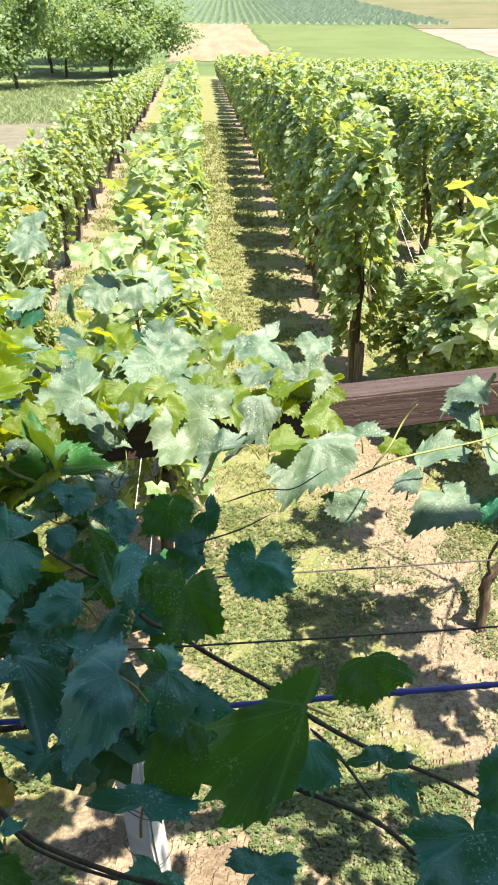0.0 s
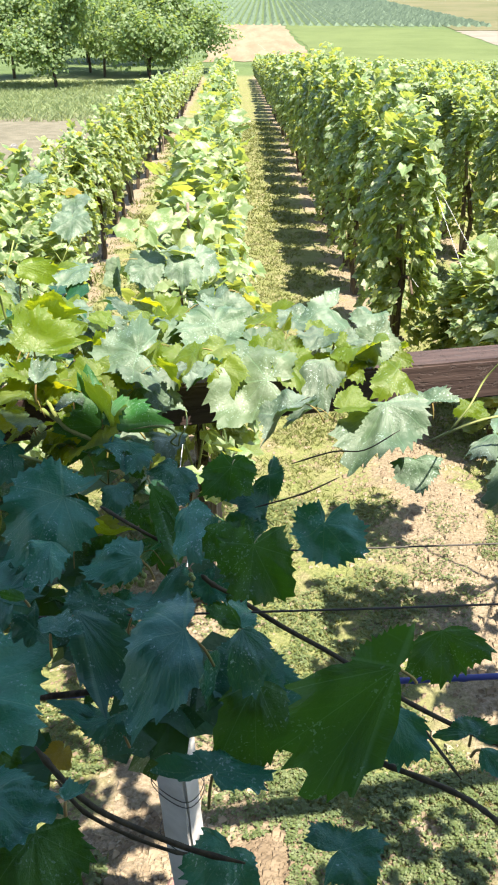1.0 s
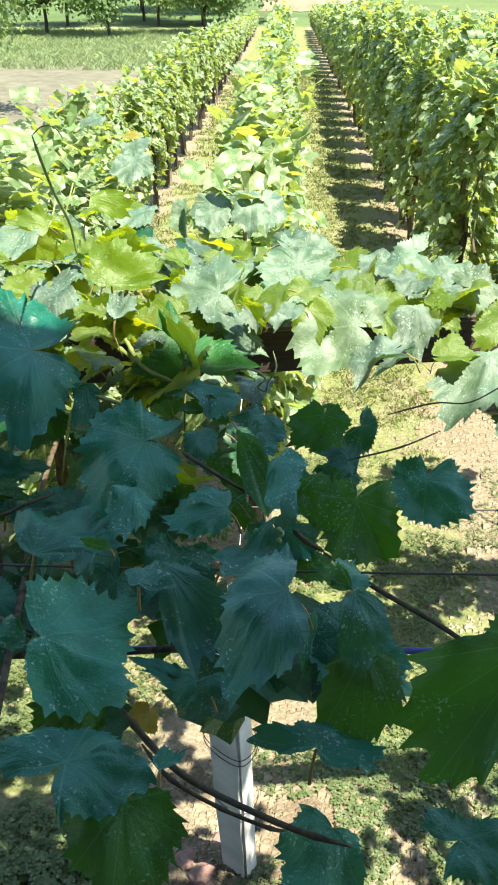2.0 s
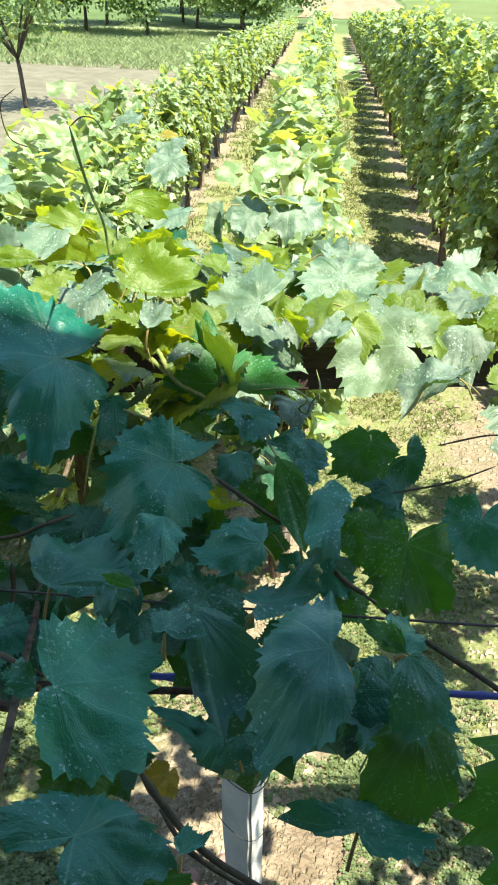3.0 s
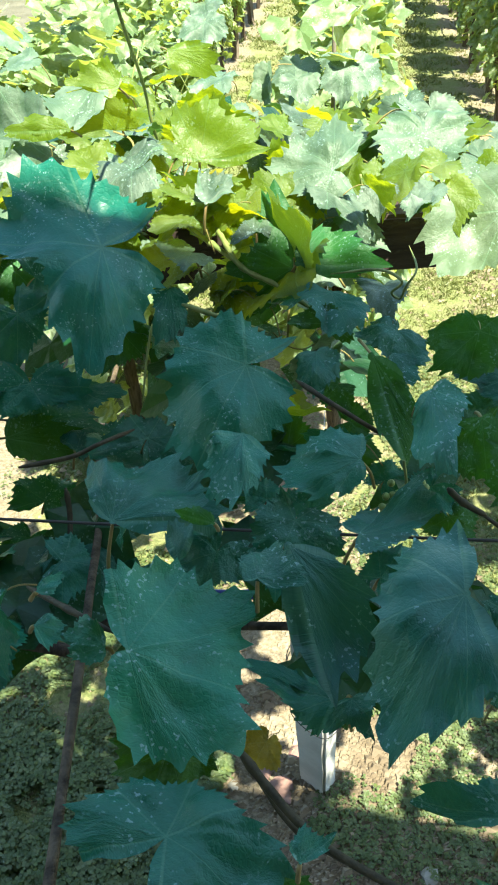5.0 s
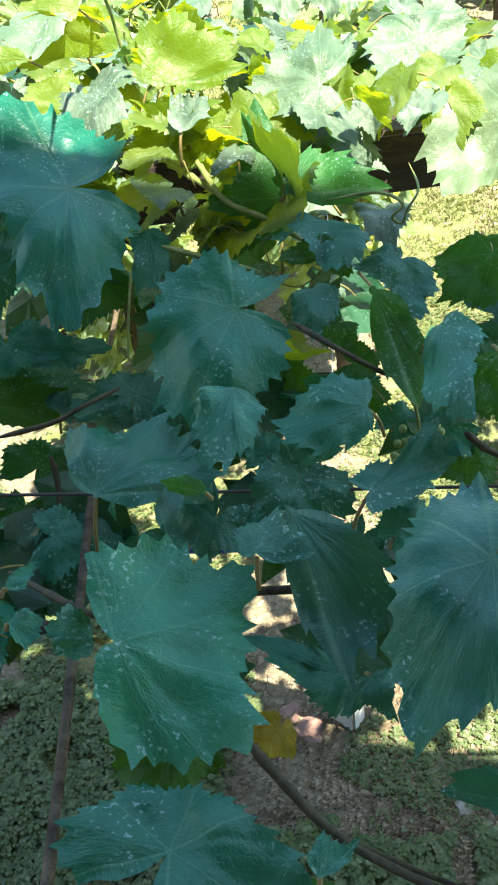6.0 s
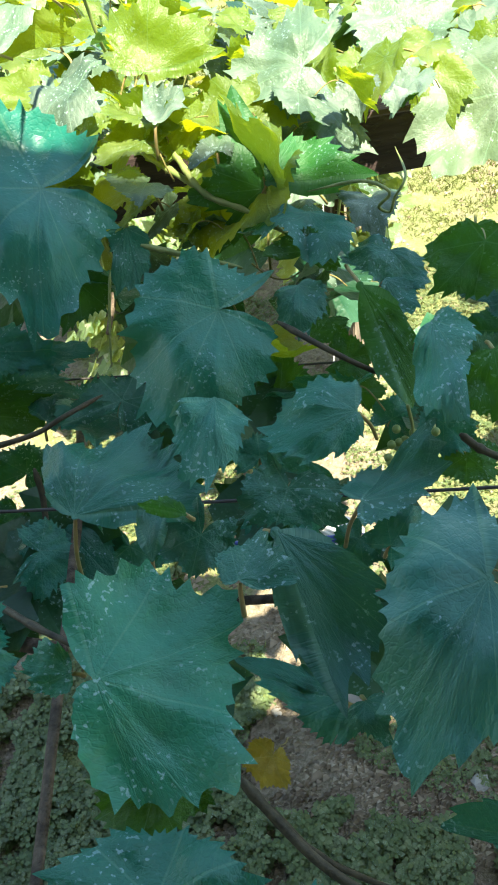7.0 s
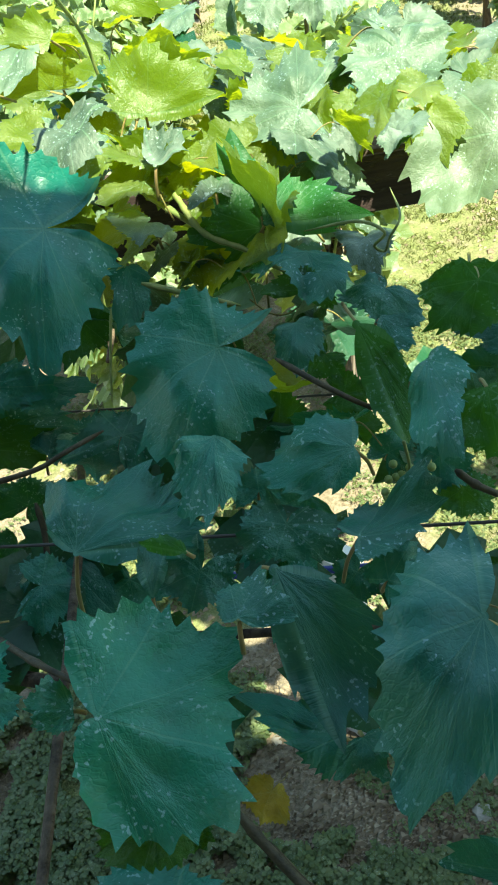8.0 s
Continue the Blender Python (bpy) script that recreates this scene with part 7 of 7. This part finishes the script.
leaf(-0.629, 1.961, 1.917, -0.664, 1.935, 1.883, -11, 1.09, "yflat")
leaf(-0.770, 1.214, 2.094, -0.741, 1.166, 2.042, -15, 1.05, "dwave")
leaf(-0.790, 1.200, 2.110, -0.765, 1.159, 2.089, 26, 0.96, "ywave")
leaf(-0.695, 1.248, 2.126, -0.722, 1.219, 2.087, -46, 0.99, "dwave")
leaf(-0.691, 1.209, 2.111, -0.705, 1.168, 2.086, 4, 1, "dwave")
leaf(-0.733, 1.160, 2.088, -0.742, 1.116, 2.060, 2, 1, "yflat")
leaf(-0.772, 1.151, 2.127, -0.732, 1.119, 2.076, -10, 0.97, "dwave")
leaf(-0.794, 1.101, 2.089, -0.790, 1.062, 2.072, 69, 0.96, "dwave")
leaf(-0.658, 1.134, 2.124, -0.666, 1.095, 2.106, 1, 0.98, "dflat")
leaf(-0.710, 1.230, 2.093, -0.740, 1.209, 2.070, 7, 0.99, "dflat")
leaf(-0.637, 1.225, 2.110, -0.654, 1.178, 2.067, 23, 0.99, "dwave")
leaf(-0.568, 1.212, 2.117, -0.564, 1.157, 2.068, -41, 1.09, "dflat")
leaf(-0.783, 1.093, 2.102, -0.791, 1.059, 2.082, -24, 1, "ywave")
# unseen leaves right of the view, added to throw shadows on the grass
inner(0.76, 1.44, 2.03)
inner(1.12, 1.52, 1.80)
inner(0.77, 1.31, 1.80)
inner(0.88, 1.60, 1.84)
inner(0.89, 1.20, 1.84)
inner(1.01, 1.56, 1.92)
inner(1.08, 1.36, 2.00)
inner(0.94, 1.58, 1.88)
inner(1.05, 1.19, 1.80)
inner(1.09, 1.16, 1.87)
inner(0.85, 1.20, 1.91)
inner(1.03, 1.21, 1.79)
inner(1.08, 1.18, 1.84)
inner(1.01, 1.26, 1.83)
inner(1.05, 1.38, 2.03)
inner(0.89, 1.18, 1.81)
inner(1.14, 1.53, 1.90)
inner(0.86, 1.58, 2.05)
inner(0.85, 1.43, 1.82)
inner(1.02, 1.57, 1.86)
inner(0.89, 1.22, 1.96)
inner(0.98, 1.49, 1.99)
inner(0.94, 1.38, 2.04)
inner(0.83, 1.57, 1.89)
inner(1.02, 1.45, 2.04)
# the dim inside of the canopy, its dimness partly in the leaf colour
inner(-0.87, 0.90, 1.78)
inner(-0.63, 0.89, 1.74)
inner(-0.71, 0.94, 1.89)
inner(-0.54, 0.86, 1.76)
inner(-0.51, 0.89, 1.76)
inner(-0.24, 0.92, 1.80)
inner(-0.87, 0.84, 1.86)
inner(-0.74, 0.84, 1.87)
inner(-0.43, 1.13, 1.85)
inner(-0.80, 0.93, 1.73)
inner(-0.10, 0.87, 1.79)
inner(-0.90, 1.04, 1.77)
inner(-0.79, 1.01, 1.75)
inner(-0.07, 0.93, 1.73)
inner(-0.78, 0.85, 1.82)
inner(-0.55, 0.83, 1.75)
inner(-0.87, 0.84, 1.85)
inner(-0.61, 0.74, 1.71)
inner(-0.74, 0.94, 1.70)
inner(-0.79, 0.90, 1.85)
inner(-0.18, 0.85, 1.70)
inner(-0.65, 0.80, 1.83)
inner(-0.87, 1.01, 1.89)
inner(-0.13, 0.88, 1.83)
inner(-0.91, 0.76, 1.71)
inner(-0.94, 1.07, 1.80)
inner(-0.81, 0.86, 1.79)
inner(-0.89, 0.84, 1.82)
inner(-0.21, 0.80, 1.74)
inner(-0.48, 0.95, 1.80)
inner(-0.83, 0.74, 1.78)
inner(-0.45, 0.87, 1.83)
inner(-0.33, 1.14, 1.77)
inner(-0.35, 0.81, 1.70)
inner(-0.59, 0.89, 1.75)
inner(-0.63, 0.70, 1.87)
inner(-0.94, 1.14, 1.94)
inner(-0.71, 0.77, 1.80)
inner(-0.89, 0.81, 1.82)
inner(-0.92, 0.81, 1.68)
inner(-0.36, 1.12, 1.89)
inner(-0.65, 0.73, 1.74)
inner(-0.45, 0.87, 1.87)
inner(-0.90, 1.10, 1.85)
inner(-0.27, 0.97, 1.70)
inner(-0.34, 1.12, 1.85)
inner(-0.10, 0.94, 1.70)
inner(-0.48, 0.90, 1.81)
inner(-0.50, 0.91, 1.76)
inner(-0.53, 0.81, 1.76)
inner(-0.74, 0.86, 1.84)
inner(-0.90, 0.86, 1.78)
inner(-0.79, 0.96, 1.73)
inner(-0.85, 0.83, 1.77)
inner(-0.11, 1.14, 1.82)
inner(-0.29, 0.98, 1.74)
inner(-0.35, 1.14, 1.80)
inner(-0.81, 1.08, 1.74)
inner(-0.67, 0.69, 1.77)
inner(-0.89, 0.91, 1.79)
inner(-0.08, 0.90, 1.79)
inner(-0.27, 0.89, 1.83)
inner(-0.95, 0.75, 1.75)
inner(-0.80, 0.80, 1.68)
inner(-0.48, 0.81, 1.84)
inner(-0.61, 0.78, 1.71)
inner(-0.75, 0.94, 1.88)
inner(-0.22, 1.12, 1.92)
inner(-0.95, 0.98, 1.79)
inner(-0.37, 0.99, 1.85)
inner(-0.91, 0.74, 1.76)
inner(-0.07, 0.90, 1.74)
inner(-0.94, 1.11, 1.89)
inner(-0.13, 0.92, 1.74)
inner(-0.83, 1.02, 1.74)
inner(-0.69, 1.00, 1.75)
inner(-0.70, 0.88, 1.75)
inner(-0.54, 0.84, 1.81)
inner(-0.26, 0.91, 1.79)
inner(-0.46, 0.78, 1.86)
inner(-0.85, 0.88, 1.87)
inner(-0.66, 0.85, 1.68)
inner(-0.56, 0.74, 1.79)
inner(-0.41, 1.07, 1.80)
inner(-0.63, 0.73, 1.73)
inner(-0.63, 0.74, 1.74)
inner(-0.33, 0.99, 1.72)
inner(-0.34, 0.74, 1.77)
inner(-0.89, 0.76, 1.86)
inner(-0.85, 0.89, 1.80)
inner(-0.80, 0.94, 1.78)
inner(-0.79, 0.93, 1.76)
inner(-0.75, 0.83, 1.75)
inner(-0.19, 0.75, 1.83)
inner(-0.68, 0.70, 1.69)
inner(-0.29, 0.86, 1.86)
inner(-0.71, 1.01, 1.76)
inner(-0.57, 0.75, 1.82)
inner(-0.78, 0.97, 1.80)
inner(-0.80, 0.68, 1.73)
inner(-0.74, 0.96, 1.70)
inner(-0.39, 0.97, 1.88)
inner(-0.87, 0.71, 1.78)
inner(-0.16, 0.81, 1.78)
inner(-0.61, 0.80, 1.83)
inner(-0.91, 0.87, 1.83)
inner(-0.28, 1.00, 1.89)
inner(-0.95, 1.12, 1.88)
inner(-0.68, 0.66, 1.77)
inner(-0.87, 0.89, 1.87)
inner(-0.83, 1.13, 1.93)
inner(-0.62, 0.72, 1.80)
inner(-0.82, 0.97, 1.85)
inner(-0.60, 0.87, 1.84)
inner(-0.67, 0.96, 1.73)
inner(-0.49, 0.76, 1.87)
inner(-0.33, 1.02, 1.81)
inner(-0.37, 1.00, 1.83)
inner(-0.79, 1.07, 1.79)
inner(-0.95, 0.68, 1.69)
inner(-0.73, 0.68, 1.71)
inner(-0.94, 1.12, 1.93)
inner(-0.74, 0.92, 1.79)
inner(-0.45, 1.12, 1.77)
inner(-0.93, 0.89, 1.72)
inner(-0.13, 1.00, 1.83)
inner(-0.67, 0.76, 1.79)
inner(-0.38, 0.84, 1.73)
inner(-0.82, 0.97, 1.86)
inner(-0.06, 0.77, 1.83)
inner(-0.74, 0.91, 1.79)
inner(-0.82, 0.71, 1.86)
inner(-0.15, 0.83, 1.79)
inner(-0.74, 0.77, 1.85)
inner(-0.66, 0.89, 1.71)
inner(-0.38, 1.06, 1.83)
inner(-0.85, 1.03, 1.88)
inner(-0.09, 0.79, 1.85)
inner(-0.87, 1.09, 1.93)
inner(-0.56, 0.72, 1.80)
inner(-0.52, 0.84, 1.83)
inner(-0.48, 0.77, 1.85)
inner(-0.95, 0.97, 1.88)
inner(-0.88, 0.86, 1.81)
inner(-0.13, 0.98, 1.86)
inner(-0.93, 1.01, 1.80)
inner(-0.02, 0.75, 1.87)
inner(-0.94, 0.72, 1.70)
inner(-0.92, 0.86, 1.74)
inner(-0.69, 0.91, 1.72)
inner(-0.78, 1.21, 1.86)
inner(-0.68, 1.16, 1.98)
inner(-0.79, 1.38, 1.98)
inner(-0.89, 1.30, 1.92)
inner(-0.45, 1.41, 1.97)
inner(-0.35, 1.41, 1.91)
inner(-0.88, 1.17, 1.85)
inner(-0.25, 1.18, 1.86)
inner(-0.89, 1.23, 1.87)
inner(-0.94, 1.11, 1.94)
inner(-0.98, 1.26, 1.86)
inner(-0.42, 1.10, 1.95)
inner(-0.88, 1.20, 1.93)
inner(-0.76, 1.41, 1.78)
inner(-0.86, 1.42, 1.86)
inner(-0.98, 1.38, 1.90)
inner(-0.77, 1.16, 2.00)
inner(-0.72, 1.22, 1.82)
inner(-0.25, 1.34, 1.79)
inner(-0.85, 1.24, 1.97)
inner(-0.85, 1.11, 1.95)
inner(-0.60, 1.41, 1.87)
inner(-0.60, 1.17, 1.89)
inner(-0.23, 1.21, 1.86)
inner(-0.37, 1.12, 1.93)
inner(-0.74, 1.10, 1.97)
inner(-0.20, 1.29, 1.84)
inner(-0.75, 1.35, 1.82)
inner(-0.69, 1.15, 1.99)
inner(-0.89, 1.22, 1.84)
inner(-0.87, 1.41, 1.96)
inner(-0.93, 1.17, 1.83)
inner(-0.92, 1.30, 1.85)
inner(-0.98, 1.44, 1.81)
inner(-0.87, 1.23, 1.89)
inner(-0.91, 1.22, 1.94)
inner(-0.30, 1.43, 1.84)
inner(-0.64, 1.29, 1.93)
inner(-0.58, 1.15, 1.97)
inner(-0.90, 1.30, 1.83)
inner(-0.93, 1.12, 1.98)
inner(-0.36, 1.41, 1.79)
inner(-0.95, 1.31, 1.84)
inner(-0.84, 1.95, 1.84)
inner(-0.86, 1.69, 1.88)
inner(-0.46, 1.74, 1.96)
inner(-1.10, 1.53, 1.87)
inner(-0.34, 2.01, 1.72)
inner(-0.64, 2.01, 1.72)
inner(-0.40, 2.26, 1.71)
inner(-0.29, 1.89, 1.75)
inner(-0.21, 2.45, 1.72)
inner(-0.93, 1.82, 1.94)
inner(-0.33, 1.86, 1.89)
inner(-0.62, 2.17, 1.69)
inner(-0.46, 2.15, 1.78)
inner(-0.95, 2.32, 1.82)
inner(-0.25, 2.59, 1.66)
inner(-0.31, 1.77, 1.81)
inner(-0.29, 2.32, 1.78)
inner(-0.24, 2.47, 1.70)
inner(-1.00, 1.51, 2.01)
inner(-0.72, 2.11, 1.71)
inner(-1.02, 1.69, 1.96)
inner(-0.38, 1.72, 1.84)
inner(-0.54, 1.51, 2.00)
inner(-1.01, 1.92, 1.90)
inner(-0.67, 1.75, 1.83)
inner(-0.26, 2.37, 1.64)
inner(-0.09, 1.81, 1.81)
inner(-0.62, 1.89, 1.92)
inner(-0.86, 2.30, 1.73)
inner(-0.95, 1.89, 1.86)
inner(-0.25, 2.21, 1.73)
inner(-0.81, 2.35, 1.76)
inner(-0.17, 2.60, 1.63)
inner(-0.38, 1.95, 1.73)
inner(-0.93, 1.64, 1.88)
inner(-0.50, 1.76, 1.84)
inner(-0.70, 2.59, 1.74)
inner(-0.10, 1.54, 1.96)
inner(-1.04, 1.52, 1.88)
inner(-0.62, 2.42, 1.81)
inner(-1.09, 2.21, 1.78)
inner(-0.93, 2.27, 1.83)
inner(-1.00, 2.42, 1.70)
inner(-0.94, 1.65, 1.99)
inner(-0.96, 2.01, 1.71)
inner(-0.47, 1.62, 1.84)
inner(-0.92, 2.00, 1.86)
inner(-0.89, 2.17, 1.72)
inner(-1.07, 2.13, 1.83)
inner(-0.42, 2.32, 1.71)
inner(-0.40, 1.95, 1.92)
inner(-0.18, 2.28, 1.67)
inner(-0.54, 1.78, 1.80)
inner(-0.90, 1.64, 1.98)
inner(-0.03, 1.77, 1.79)
inner(-0.97, 2.33, 1.82)
inner(-0.38, 1.63, 1.92)
inner(-0.27, 2.18, 1.67)
inner(-0.31, 1.86, 1.89)
inner(-0.91, 2.21, 1.77)
inner(-0.60, 2.20, 1.77)
inner(-0.36, 2.13, 1.73)
inner(-0.28, 1.88, 1.84)
# more unseen leaves on the right, added for their ground shadows
inner(0.96, 1.41, 1.93)
inner(1.21, 1.56, 1.87)
inner(0.84, 1.37, 1.96)
inner(0.88, 1.51, 1.96)
inner(0.99, 1.27, 1.94)
inner(1.21, 1.30, 2.02)
inner(1.16, 1.20, 1.82)
inner(0.90, 1.32, 1.97)
inner(0.97, 1.37, 1.96)
inner(1.24, 1.37, 1.80)
inner(1.21, 1.40, 1.87)
inner(0.75, 1.25, 1.98)
inner(0.78, 1.47, 1.82)
inner(1.24, 1.25, 2.02)
inner(1.22, 1.53, 1.80)
inner(1.02, 1.39, 1.93)
inner(0.88, 1.40, 2.00)
inner(1.22, 1.27, 1.91)
inner(0.90, 1.34, 1.92)
inner(1.04, 1.46, 1.91)
inner(1.21, 1.31, 2.04)
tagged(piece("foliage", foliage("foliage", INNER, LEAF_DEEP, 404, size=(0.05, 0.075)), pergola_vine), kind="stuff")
